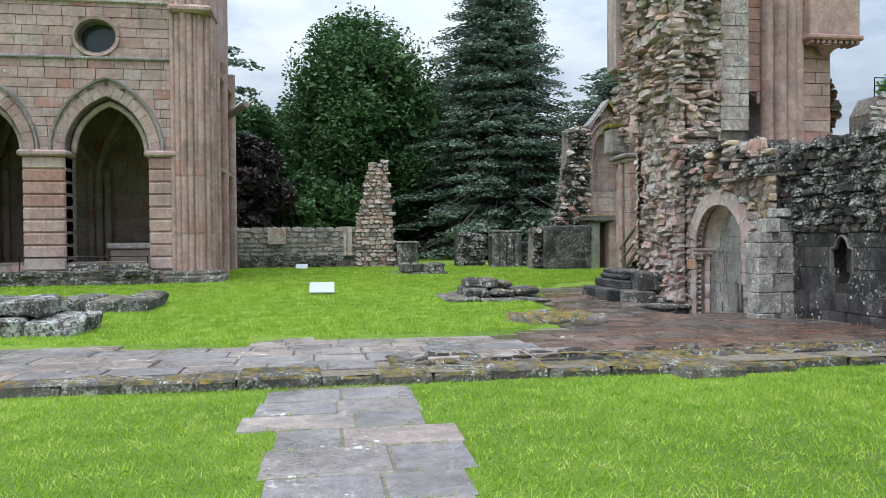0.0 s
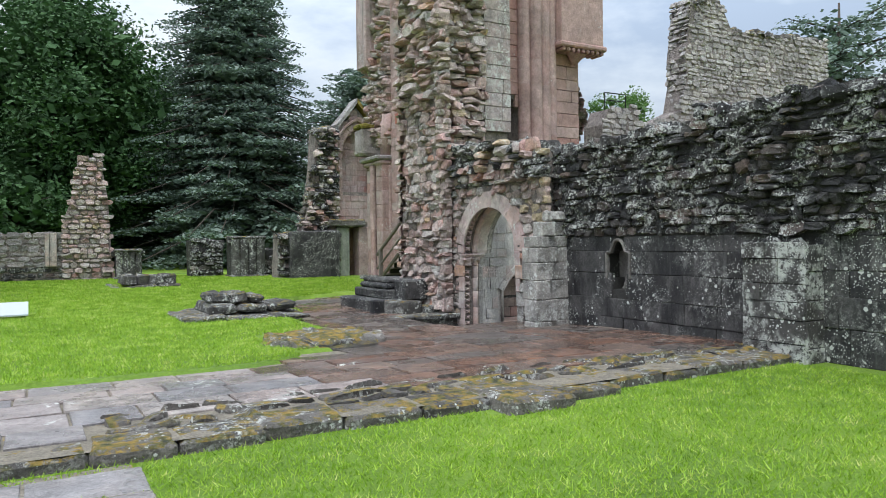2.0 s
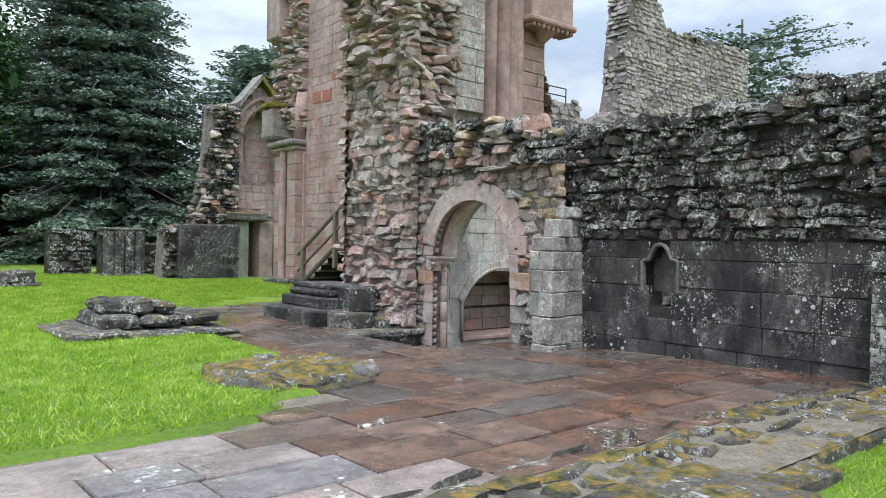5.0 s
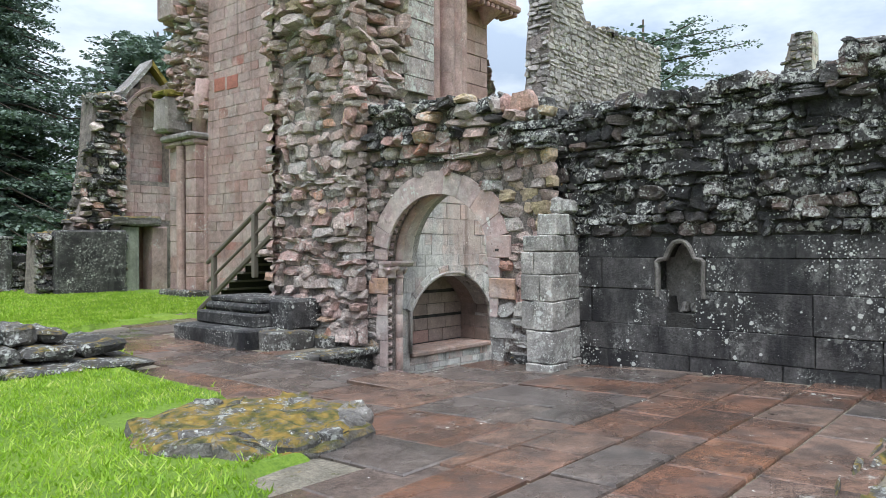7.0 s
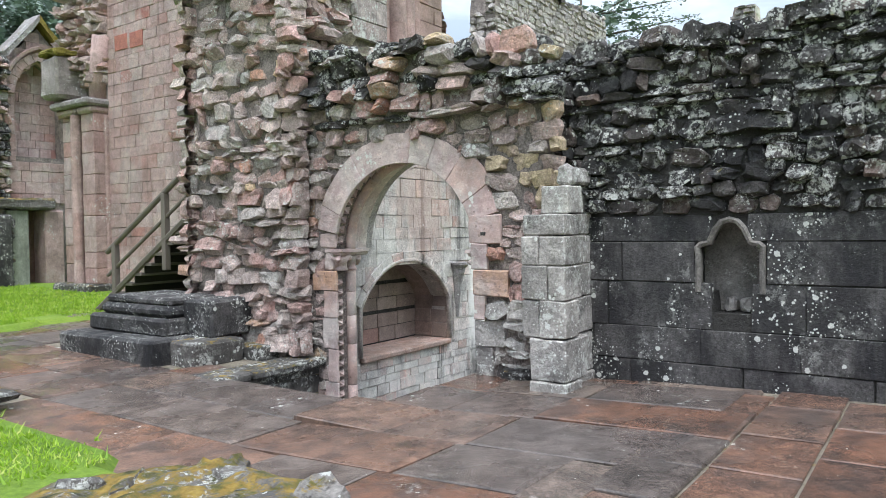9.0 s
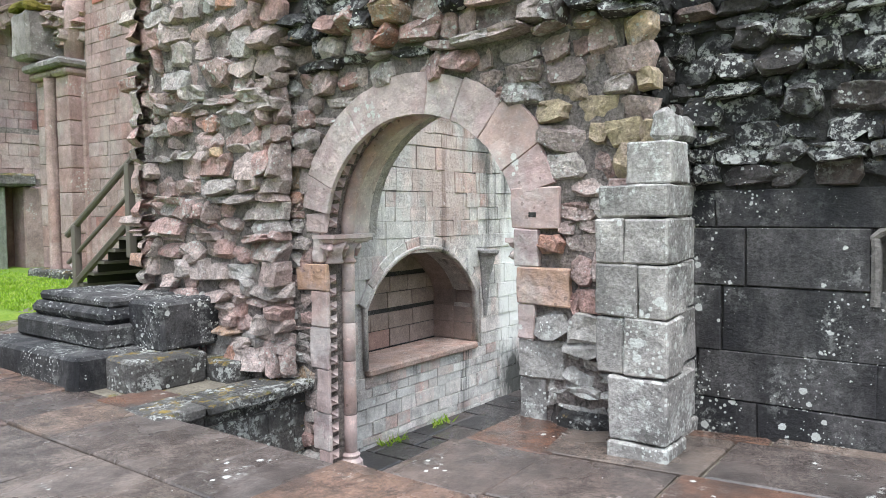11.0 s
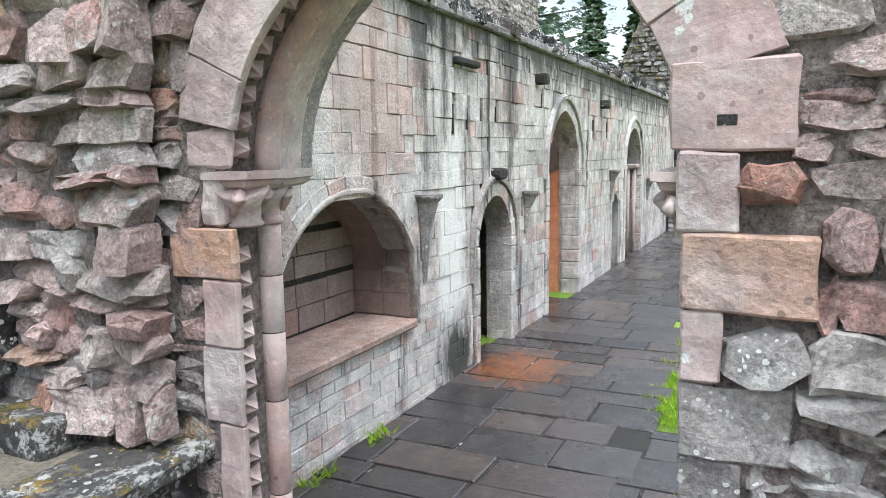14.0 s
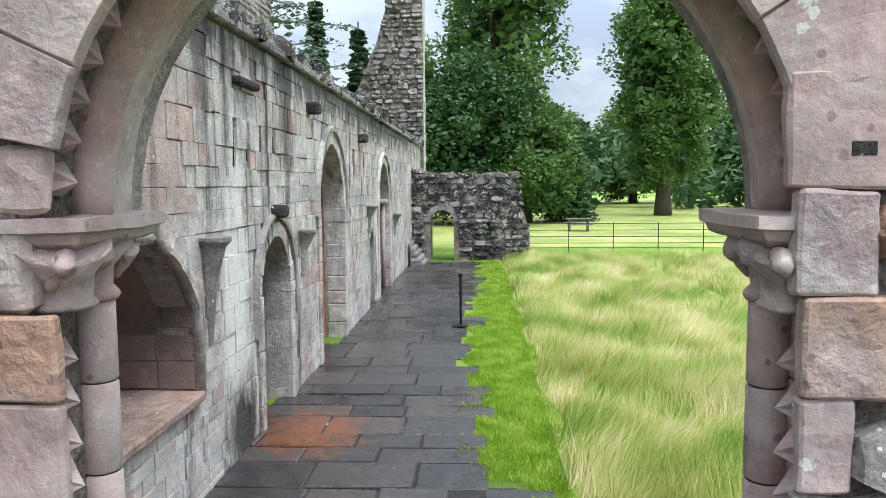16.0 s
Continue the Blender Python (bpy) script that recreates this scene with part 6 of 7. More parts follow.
def gable_ruin():
    rng = random.Random(63)
    t = tagged(new("wall_gable"), "distant tall broken grey gable wall behind the cloister", "wall", kind="structure")
    prof = [(16.7, 3), (16.7, 5.3), (17.0, 5.85), (18.3, 6.0), (18.45, 5.3), (18.95, 5.45), (20.5, 6.1), (20.8, 7.4), (20.7, 8.0), (21.0, 9.9), (21.6, 10.3), (22.6, 10.2), (23.2, 9.3), (26.0, 9.4), (29.1, 9.6), (29.1, 8.0), (29.1, 3)]
    top = lambda u: lerp_table([(16.7, 5.4), (17.0, 5.95), (18.3, 6.1), (18.5, 5.4), (18.95, 5.55), (20.2, 6.0), (20.8, 7.5), (21.1, 10.0), (21.8, 10.35), (22.7, 10.2), (23.1, 9.3), (26, 9.45), (29.1, 9.7)], u)
    plate("core", prof, [], on_y(20.3), 0.9, M_MORT, t)
    st = courses(16.7, 29.2, 3.0, 10.5, (0.12, 0.22), (0.16, 0.5), rng, -0.004, top=top, jit=0.25)
    masonry(st, "rubble", on_y(20.3), (0.01, 0.06), M_GABLE, t, rng, (22, 8), 250, "rubble_stone")
    st = courses(20.3, 21.2, 6.0, 10.2, (0.12, 0.24), (0.2, 0.5), rng, 0.0, jit=0.25)
    masonry(st, "rubble", lambda u, d, z: (20.8 - d + 0.07 * (z - 8), u, z), (0.02, 0.16), M_GABLE, t, rng)
    crest([(u, 20.3 + rng.uniform(0.0, 0.7), top(u) - 0.1) for u in [rng.uniform(21.2, 29) for _ in range(70)]], M_KERB, t, rng, 0.3)


def cloister_end():
    """The high wall end and the low ruined wall with its round arch that close the cloister walk."""
    rng = random.Random(64)
    t = tagged(new("wall_cloister_end"), "ruined rubble wall with a small round arch closing the cloister", "wall", kind="structure")
    Z = -1.4
    top = lambda u: lerp_table([(11.9, -0.6), (12.2, 0.3), (12.5, 1.45), (15.4, 1.75), (16.2, 1.9)], u)
    ed = [(u, top(u) - 0.05) for u in (16.2, 15, 14, 13, 12.55, 12.25, 12.0)]
    plate("core", [(12.0, Z), (14.62, Z)] + arc(15.02, 0.0, 0.4, 0.4, 14)[::-1] + [(15.42, Z), (16.2, Z)] + ed, [], on_x(31.0), 1.0, M_MORT, t)
    ringo = [(15.6, Z)] + arc(15.02, 0.0, 0.58, 0.58, 14) + [(14.44, Z)]
    st = courses(12.0, 16.2, Z, 2.0, (0.14, 0.24), (0.2, 0.45), rng, 0.006, [span(ringo)], top=top, jit=0.2)
    masonry(st, "rubble", on_x(31.0), (0.03, 0.14), M_RUBDARK, t, rng, (14, 0), 150, "rubble_stone", mats=lambda u, z, r: M_GREY if r.random() < 0.25 else M_RUBDARK)
    voussoirs(arc(15.02, 0.0, 0.4, 0.4, 18), 0.2, on_x(31.0), -0.1, 0.06, M_GREY, t, 11)
    crest([(rng.uniform(31, 32), rng.uniform(12.5, 16), 1.5) for _ in range(70)], M_KERB, t, rng)
    for k in range(5):
        Geo().box(29.4, 30.9, 15.5 + 0.12 * k, 16.0, Z + 0.16 * k, Z + 0.16 * (k + 1), 0.03, 0.01).obj("step", M_GREY, t)
    # tall end of the range
    e = tagged(new("wall_range_end"), "tall narrow broken gable end of the cloister range, moss on its edge", "wall", kind="structure")
    prof = [(15.95, -1.4), (19.2, -1.4), (19.2, 3.8), (18.5, 5.2), (17.8, 6.8), (17.3, 8.5), (16.8, 10.9), (15.95, 10.9)]
    plate("core", prof, [], on_x(35.02), 1.0, M_MORT, e)
    t2 = lambda u: lerp_table([(15.9, 11.0), (16.8, 10.9), (17.3, 8.5), (17.8, 6.8), (18.5, 5.2), (19.2, 3.8)], u)
    st = courses(15.95, 19.2, 2.6, 11.1, (0.13, 0.24), (0.18, 0.45), rng, 0.006, top=t2, jit=0.25)
    masonry(st, "rubble", on_x(35.02), (0.02, 0.22), M_GREY, e, rng, mats=lambda u, z, r: M_SLAB if r.random() < (0.6 if u > t_edge(z) else 0.2) else M_GREY)
    st = courses(35.02, 36.0, -1.3, 10.9, (0.26, 0.34), (0.3, 0.5), rng, 0.006)
    masonry(st, "ashlar", on_y(15.95), (0.01, 0.03), M_CLOI, e, rng)


def t_edge(z):
    return lerp_table([(3.8, 18.5), (5.2, 17.9), (6.8, 17.2), (8.5, 16.8), (10.9, 16.4)], z)


def north_transept():
    rng = random.Random(65)
    t = tagged(new("wall_north_transept"), "roofless red sandstone north transept with pointed arches and oculus", "wall", kind="structure")
    Y = 24.3
    a1 = [(-5.75, 0.8)] + arc(-7.0, 4.3, 1.25, 1.75, 16) + [(-8.25, 0.8)]
    a0 = [(-9.5, 0.8)] + arc(-10.75, 4.3, 1.25, 1.75, 16) + [(-12.0, 0.8)]
    ocu = [(-7.3 + 0.58 * math.cos(2 * math.pi * k / 18), 7.95 + 0.5 * math.sin(2 * math.pi * k / 18)) for k in range(18)]
    plate("core", [(-15, -0.1), (-4.9, -0.1), (-4.9, 13), (-15, 13)], [a1, a0, ocu], on_y(Y), 0.9, M_MORT, t)
    big = lambda lp, c, k: span([(c + (u - c) * k, z + (0.42 if z > 4.4 else 0)) for u, z in lp])
    sp = [big(a1, -7.0, 1.0), big(a0, -10.75, 1.0), span([(-7.3 + (u + 7.3) * 1.25, 7.95 + (z - 7.95) * 1.25) for u, z in ocu])]
    st = courses(-13, -4.9, 0.1, 11, (0.28, 0.36), (0.5, 0.95), rng, 0.014, sp)
    masonry(st, "ashlar", on_y(Y), (0.02, 0.04), M_ASH, t, rng, (-7, 4), 250, "block")
    for c in (-7.0, -10.75):
        voussoirs(arc(c, 4.3, 1.27, 1.77, 24), 0.34, on_y(Y), -0.3, 0.06, M_ASH, t, 17)
        sweep(arc(c, 4.3, 1.66, 2.3, 24), [(0, 0.0), (0, 0.12), (0.07, 0.14), (0.1, 0.0)], on_y(Y), M_GREY, "hood_mould", t, "", False)
        sweep(arc(c, 4.3, 1.12, 1.6, 24), round_section(0.1, -0.35), on_y(Y), M_ASH, "arch_roll", t)
    for x0, x1 in ((-9.5, -8.25), (-5.75, -4.95)):
        for zz in range(9):
            Geo().box(x0, x1, Y - 0.12, Y + 0.6, 0.55 + 0.4 * zz, 0.944 + 0.4 * zz, 0.05).obj("pier_block", M_ASHRED if zz in (6, 7) or rng.random() < 0.3 else M_ASH, t)
        Geo().box(x0 - 0.12, x1 + 0.12, Y - 0.24, Y + 0.6, 4.14, 4.34, 0.06).obj("capital", M_ASH, t)
    for z in (7.2, 9.0):
        Geo().box(-13, -4.9, Y - 0.1, Y + 0.1, z, z + 0.12, 0.04).obj("string_course", M_GREY, t)
    sweep([(-7.3 + 0.62 * math.cos(2 * math.pi * k / 24), 7.95 + 0.54 * math.sin(2 * math.pi * k / 24)) for k in range(25)], [(0, 0), (0, 0.07), (0.1, 0.09), (0.14, 0.0)], on_y(Y), M_ASH, "oculus_frame", t, "", False)
    # corner pier of shafts
    pts = [(-4.95, Y - 0.1), (-4.78, Y - 0.22), (-4.6, Y - 0.3), (-4.42, Y - 0.26), (-4.26, Y - 0.16), (-4.1, Y - 0.2), (-3.95, Y - 0.06), (-3.86, Y + 0.15), (-3.82, Y + 0.4), (-3.88, Y + 0.8)]
    Geo().box(-4.9, -4.0, Y - 0.05, Y + 1.6, -0.1, 13).obj("core", M_ASH, t)
    shaft_row(t, pts, 0.5, 8.7, M_SHAFT, 0.6, 0.105)
    shaft_row(t, pts, 8.95, 12.0, M_SHAFT, 0.6, 0.105)
    Geo().box(-5.05, -3.7, Y - 0.5, Y + 1.0, 8.7, 8.95, 0.08).obj("capital", M_ASH, t)
    for z0, z1 in ((3.55, 4.05), (1.7, 2.1)):
        shaft_row(t, [(x, y - 0.012) for x, y in pts[1:6]], z0, z1, M_ASHRED, 0.5, 0.11)
    for z0, z1, e in ((0.1, 0.35, 0.3), (0.35, 0.5, 0.18)):
        Geo().box(-5.1 - e, -3.75 + e, Y - 0.35 - e, Y + 1.2, z0 - 0.1, z1, 0.06).obj("base", M_BLOCK, t)
    # side wall running back with lancets
    X = -4.0
    l1 = [(27.2, 1.0)] + arc(26.5, 5.0, 0.7, 1.6, 12) + [(25.8, 1.0)]
    l2 = [(29.3, 1.0)] + arc(28.7, 5.0, 0.6, 1.4, 12) + [(28.1, 1.0)]
    rightside = lambda u, d, z: (X + d, u, z)
    plate("core", [(25.0, -0.1), (29.8, -0.1), (29.8, 11), (25, 13)], [l1, l2], rightside, 0.8, M_ASH, t)
    shaft_row(t, [(X + 0.1, 27.6), (X + 0.12, 25.6), (X + 0.12, 29.6)], 0.3, 8, M_SHAFT, 0.6, 0.17)
    for z in (3.9, 7.2):
        Geo().box(X - 0.1, X + 0.2, 25.2, 29.8, z, z + 0.16, 0.04).obj("string_course", M_ASH, t)
    # vaulted chapel inside
    Geo().box(-15, -4.3, 30.0, 30.6, -0.1, 11).obj("inner_wall", M_INT, t)
    masonry(courses(-13, -4.4, 0.2, 6, (0.28, 0.36), (0.4, 0.8), rng, 0.012), "ashlar", on_y(30.0), (0.02, 0.05), M_INT, t, rng)
    for x in (-8.9, -5.2, -12.6):
        shaft_row(t, [(x, 29.7), (x + 0.3, 29.8), (x - 0.3, 29.8)], 0.3, 4.2, M_INT, 0.5, 0.15)
        for s in (-1, 1):
            Geo().tube([(x, 29.6, 4.2), (x + s * 0.6, 29.0, 5.3), (x + s * 1.4, 28.0, 6.1), (x + s * 2.2, 27.0, 6.4)], 0.13, 8).obj("vault_rib", M_INT, t)
    Geo().box(-15, -4.2, 25.2, 30.2, 6.6, 6.9).obj("vault", M_INT, t)
    Geo().box(-15, -14.7, 24.3, 30.2, -0.1, 11).obj("inner_wall", M_INT, t)
    # unseen slab added above the vault so that the oculus looks dark
    Geo().box(-15, -4.2, 25.2, 30.2, 8.75, 8.95).obj("vault", M_INT, t)
    Geo().box(-7.95, -6.65, 24.75, 24.8, 7.4, 8.5).obj("oculus_glazing", M_LEAD, t)
    Geo().box(-8.25, -5.75, 24.1, 24.6, 0.1, 0.75, 0.04).obj("sill_wall", M_BLOCK, t)
    tb = thing("tomb_chest", "low grey stone tomb chest under the vaulted arch", "tomb", (-6.6, 26.2, 0.2))
    chest = Geo().box(-7.4, -5.4, 25.8, 26.7, 0.1, 1.2, 0.03).obj("chest", M_INT, tb)
    Geo().box(-7.5, -5.3, 25.7, 26.8, 1.2, 1.4, 0.04).obj("lid", M_MORTP, chest)
    rp = thing("red_banner", "dark red upright panel leaning in the chapel", "panel", (-5.9, 28.6, 0.2))
    Geo().box(-6.2, -5.6, 28.6, 28.66, 0.2, 3.2, 0.01).obj("panel", M_RED, rp)
    wn = tagged(new("window_1"), "tall leaded lancet window in shaded chapel wall", "window", kind="structure")
    Geo().box(-10.6, -9.9, 29.9, 29.95, 2.2, 5.2).obj("pane", M_LEAD, wn)
    # low wall and rail in front
    lw = tagged(new("wall_low_front"), "low rough rubble wall before the north transept", "wall", kind="structure")
    Geo().box(-14, -5.4, 23.3, 23.9, -0.1, 0.5).obj("core", M_MORT, lw)
    masonry(courses(-14, -5.4, 0.0, 0.58, (0.12, 0.2), (0.2, 0.45), rng, 0.008, jit=0.2), "rubble", on_y(23.3), (0.02, 0.08), M_BLOCK, lw, rng, (-7, 0.3), 120, "rubble_stone")
    crest([(rng.uniform(-14, -5.4), rng.uniform(23.3, 23.9), 0.42) for _ in range(90)], M_BLOCK, lw, rng, 0.16)
    rl = thing("barrier_rail", "thin black metal barrier rail before the chapel", "railing", (-7, 24.1, 0.7))
    for x in (-9.6, -8.2, -7.0, -5.8):
        Geo().tube([(x, 24.15, 0.5), (x, 24.15, 1.0)], 0.018, 6).obj("post", M_IRON, rl)
    Geo().tube([(-9.6, 24.15, 0.98), (-5.8, 24.15, 0.98)], 0.014, 6).obj("rail", M_IRON, rl)


def east_end():
    rng = random.Random(66)
    t = tagged(new("wall_east"), "low ruined grey presbytery wall across the lawn", "wall", kind="structure")
    top = lambda u: 2.05 + wobble(u, 0.1, 2.0, 5)
    ed = [(u, top(u) - 0.08) for u in (2.3, 1.5, 0.5, -0.5, -1.5, -2.5, -3.6)]
    plate("core", [(-4.6, -0.1), (2.3, -0.1)] + ed + [(-4.6, 1.9)], [], on_y(33.5), 0.8, M_MORT, t)
    st = courses(-4.6, 2.3, 0.1, 2.3, (0.16, 0.28), (0.25, 0.6), rng, 0.01, top=top, jit=0.15)
    masonry(st, "rubble", on_y(33.5), (0.02, 0.06), M_GREY, t, rng, (0, 1), 200, "rubble_stone", mats=lambda u, z, r: M_RUBDARK if z < 0.7 else M_GREY)
    Geo().box(-2.85, -2.05, 33.36, 33.5, 1.25, 2.0, 0.02).obj("memorial_slab", M_CLOI, t)
    Geo().box(0.55, 0.95, 33.36, 33.5, 0.7, 2.0, 0.02).obj("memorial_slab", M_CLOI, t)
    s = tagged(new("wall_stump"), "tall tapering broken stump of rubble wall", "wall", kind="structure")
    top2 = lambda u: lerp_table([(1.2, 2.6), (1.5, 3.4), (1.7, 5.0), (2.5, 5.1), (2.75, 3.4), (2.9, 0.8)], u)
    plate("core", [(1.2, -0.1), (2.9, -0.1), (2.75, 3.3), (2.5, 4.95), (1.75, 4.9), (1.5, 3.3), (1.2, 2.5)], [], on_y(33.2), 0.9, M_MORT, s)
    st = courses(1.1, 2.95, 0.1, 5.2, (0.13, 0.22), (0.2, 0.45), rng, 0.008, top=top2, jit=0.2)
    masonry(st, "rubble", on_y(33.2), (0.02, 0.14), M_RUB, s, rng, (2, 2), 200, "rubble_stone")
    for nm, lab, x0, x1, y, z in (("wall_remnant_1", "short square remnant of a dark clustered pier", 2.95, 3.85, 32.4, 1.35), ("wall_remnant_2", "broken dark remnant of chapel wall", 5.7, 7.0, 32.5, 1.75), ("wall_remnant_3", "square pale-edged remnant of a pier", 7.0, 8.3, 31.0, 1.8), ("wall_remnant_4", "low dark ruined wall joining the transept", 8.3, 9.6, 31.2, 1.35)):
        r = tagged(new(nm), lab, "wall", kind="structure")
        Geo().box(x0, x1, y, y + 0.9, 0.0, z - 0.1, 0.03).obj("core", M_MORTD, r)
        if "4" in nm or "2" in nm:
            tp = lambda u: z - 0.5 + 0.55 * (u - x0) / (x1 - x0) if "4" in nm else z - 0.25 * abs(u - x0 - 0.4)
            masonry(courses(x0, x1, 0.05, z + 0.2, (0.16, 0.26), (0.2, 0.5), rng, 0.008, top=tp, jit=0.2), "rubble", on_y(y), (0.02, 0.1), M_RUBDARK, r, rng, (x0, 0), 80, "rubble_stone")
        else:
            for k in range(4):
                xx = x0 + (x1 - x0) * (k + 0.5) / 4
                Geo().tube([(xx, y, 0.05), (xx, y, z - 0.12)], (x1 - x0) / 7, 10).obj("shaft", M_BLOCK, r)
            Geo().box(x0 - 0.05, x1 + 0.05, y - 0.15, y + 0.9, z - 0.12, z, 0.04).obj("cap_stone", M_BLOCK, r)
            Geo().box(x0 - 0.1, x1 + 0.1, y - 0.25, y + 0.9, 0.0, 0.25, 0.05).obj("base", M_BLOCK, r)
        crest([(rng.uniform(x0, x1), y + rng.uniform(0, 0.8), z - 0.25) for _ in range(14)], M_RUBDARK, r, rng)


def roof_rail():
    t = thing("railing", "small grey metal guard rail on top of ruined wall", "railing", (17.7, 20.7, 6.05))
    for x in (17.2, 18.15):
        Geo().tube([(x, 20.7, 5.9), (x, 20.7, 6.5)], 0.02, 6).obj("post", M_IRON, t)
    for z in (6.25, 6.5):
        Geo().tube([(17.2, 20.7, z), (18.15, 20.7, z)], 0.018, 6).obj("rail", M_IRON, t)


pink_pier()
roof_rail()
aisle_wall()
gable_ruin()
cloister_end()
north_transept()
east_end()


def information_board():
    t = thing("information_board", "slanted visitor information board with red and white panel", "sign", (-10.6, 22.6, 0.1))
    Geo().box(-10.75, -10.7, 22.55, 22.6, 0.05, 0.85, 0.005).obj("leg", M_IRON, t)
    Geo().box(-9.95, -9.9, 22.55, 22.6, 0.05, 0.85, 0.005).obj("leg", M_IRON, t)
    face = Geo().raw([(-10.9, 22.3, 0.72), (-9.7, 22.3, 0.72), (-9.7, 22.8, 1.0), (-10.9, 22.8, 1.0), (-10.9, 22.3, 0.69), (-9.7, 22.3, 0.69), (-9.7, 22.8, 0.97), (-10.9, 22.8, 0.97)], [(0, 1, 2, 3), (4, 5, 6, 7), (0, 1, 5, 4), (1, 2, 6, 5), (2, 3, 7, 6), (3, 0, 4, 7)]).obj("panel", M_WHITE, t)
    Geo().raw([(-10.9, 22.3, 0.724), (-9.7, 22.3, 0.724), (-9.7, 22.45, 0.808), (-10.9, 22.45, 0.808)], [(0, 1, 2, 3)]).obj("red_band", M_RED, face)


information_board()


# ---------------------------------------------------------------- trees
def leaf_mesh(rng, centres, per, spread, size, flat=1.0, droop=0.0, axis=None):
    """Many small leaves in clumps round the centres; centres are (x, y, z, radius)."""
    n = len(centres) * per
    c = np.repeat(np.array(centres), per, axis=0)
    d = rng.normal(size=(n, 3))
    d /= np.linalg.norm(d, axis=1)[:, None] + 1e-9
    r = rng.random(n) ** 0.45
    p = c[:, :3] + d * (r * c[:, 3] * spread)[:, None] * np.array([1, 1, flat])
    if axis is not None:
        out = np.linalg.norm(c[:, :2] - axis, axis=1)
        p[:, 2] -= droop * np.linalg.norm(p[:, :2] - c[:, :2], axis=1)
    a = rng.normal(size=(n, 3))
    a[:, 2] *= 0.55 if flat > 0.5 else 0.25
    a /= np.linalg.norm(a, axis=1)[:, None]
    b = np.cross(a, rng.normal(size=(n, 3)) + np.array([0, 0, 0.8]))
    b /= np.linalg.norm(b, axis=1)[:, None] + 1e-9
    s = (size * (0.6 + 0.8 * rng.random(n)))[:, None]
    v = np.empty((n, 4, 3))
    v[:, 0], v[:, 1], v[:, 2], v[:, 3] = p - a * s, p - b * s * 0.5, p + a * s, p + b * s * 0.5
    return v.reshape(-1, 3)


def quads_object(name, v, mat, parent=None, corners=4):
    n = len(v) // corners
    me = bpy.data.meshes.new(name)
    me.vertices.add(len(v))
    me.vertices.foreach_set("co", v.astype(np.float32).ravel())
    me.loops.add(len(v))
    me.loops.foreach_set("vertex_index", np.arange(len(v), dtype=np.int32))
    me.polygons.add(n)
    me.polygons.foreach_set("loop_start", np.arange(0, len(v), corners, dtype=np.int32))
    me.update(calc_edges=True)
    me.validate()
    me.materials.append(mat)
    return adopt(new(name, me), parent)


def broadleaf(label, x, y, z0, height, radius, mat, seed, trunk=0.4, first=0.25, clumps=70, per=170, size=0.17, squash=1.0):
    r = random.Random(seed)
    nr = np.random.default_rng(seed)
    t = thing("tree", label, "tree", (x, y, z0), "trees round the abbey")
    lean = (r.uniform(-0.03, 0.03), r.uniform(-0.03, 0.03))
    tr = [(x + lean[0] * h * height, y + lean[1] * h * height, z0 - 0.2 + h * height) for h in (0, 0.1, 0.3, 0.5, 0.7, 0.85)]
    g = Geo().tube(tr, [trunk * q for q in (1.25, 1.0, 0.8, 0.6, 0.35, 0.12)], 10)
    centres, limbs = [], []
    cz, hz = z0 + height * (first + 1) / 2, height * (1 - first) / 2
    for k in range(clumps):
        a = r.uniform(0, 2 * math.pi)
        q = r.uniform(-0.95, 1.0)
        rr = math.sqrt(max(0.05, 1 - abs(q) ** 2.2)) * radius * r.uniform(0.45, 1.0)
        cx, cy, czz = x + rr * math.cos(a), y + rr * math.sin(a) * squash, cz + q * hz * 0.92
        centres.append((cx, cy, czz, radius * r.uniform(0.16, 0.34)))
        if k % 3 == 0:
            s = tr[r.choice((2, 3, 4))]
            m = ((s[0] + cx) / 2, (s[1] + cy) / 2, (s[2] + czz) / 2 + 0.4)
            limbs.append(Geo().tube([s, m, (cx, cy, czz)], [trunk * 0.28, trunk * 0.16, trunk * 0.05], 6))
    wood = g.obj("trunk", M_BARK, t, smooth=True)
    for q in limbs:
        q.obj("limb", M_BARK, wood, smooth=True)
    inner = [(x + (a - x) * 0.72, y + (b - y) * 0.72, cz + (c - cz) * 0.8, d * 1.2) for a, b, c, d in centres]
    quads_object("crown", np.vstack([leaf_mesh(nr, centres, per, 1.15, size), leaf_mesh(nr, inner, max(20, per // 5), 1.2, size * 2.6)]), mat, t)
    return t


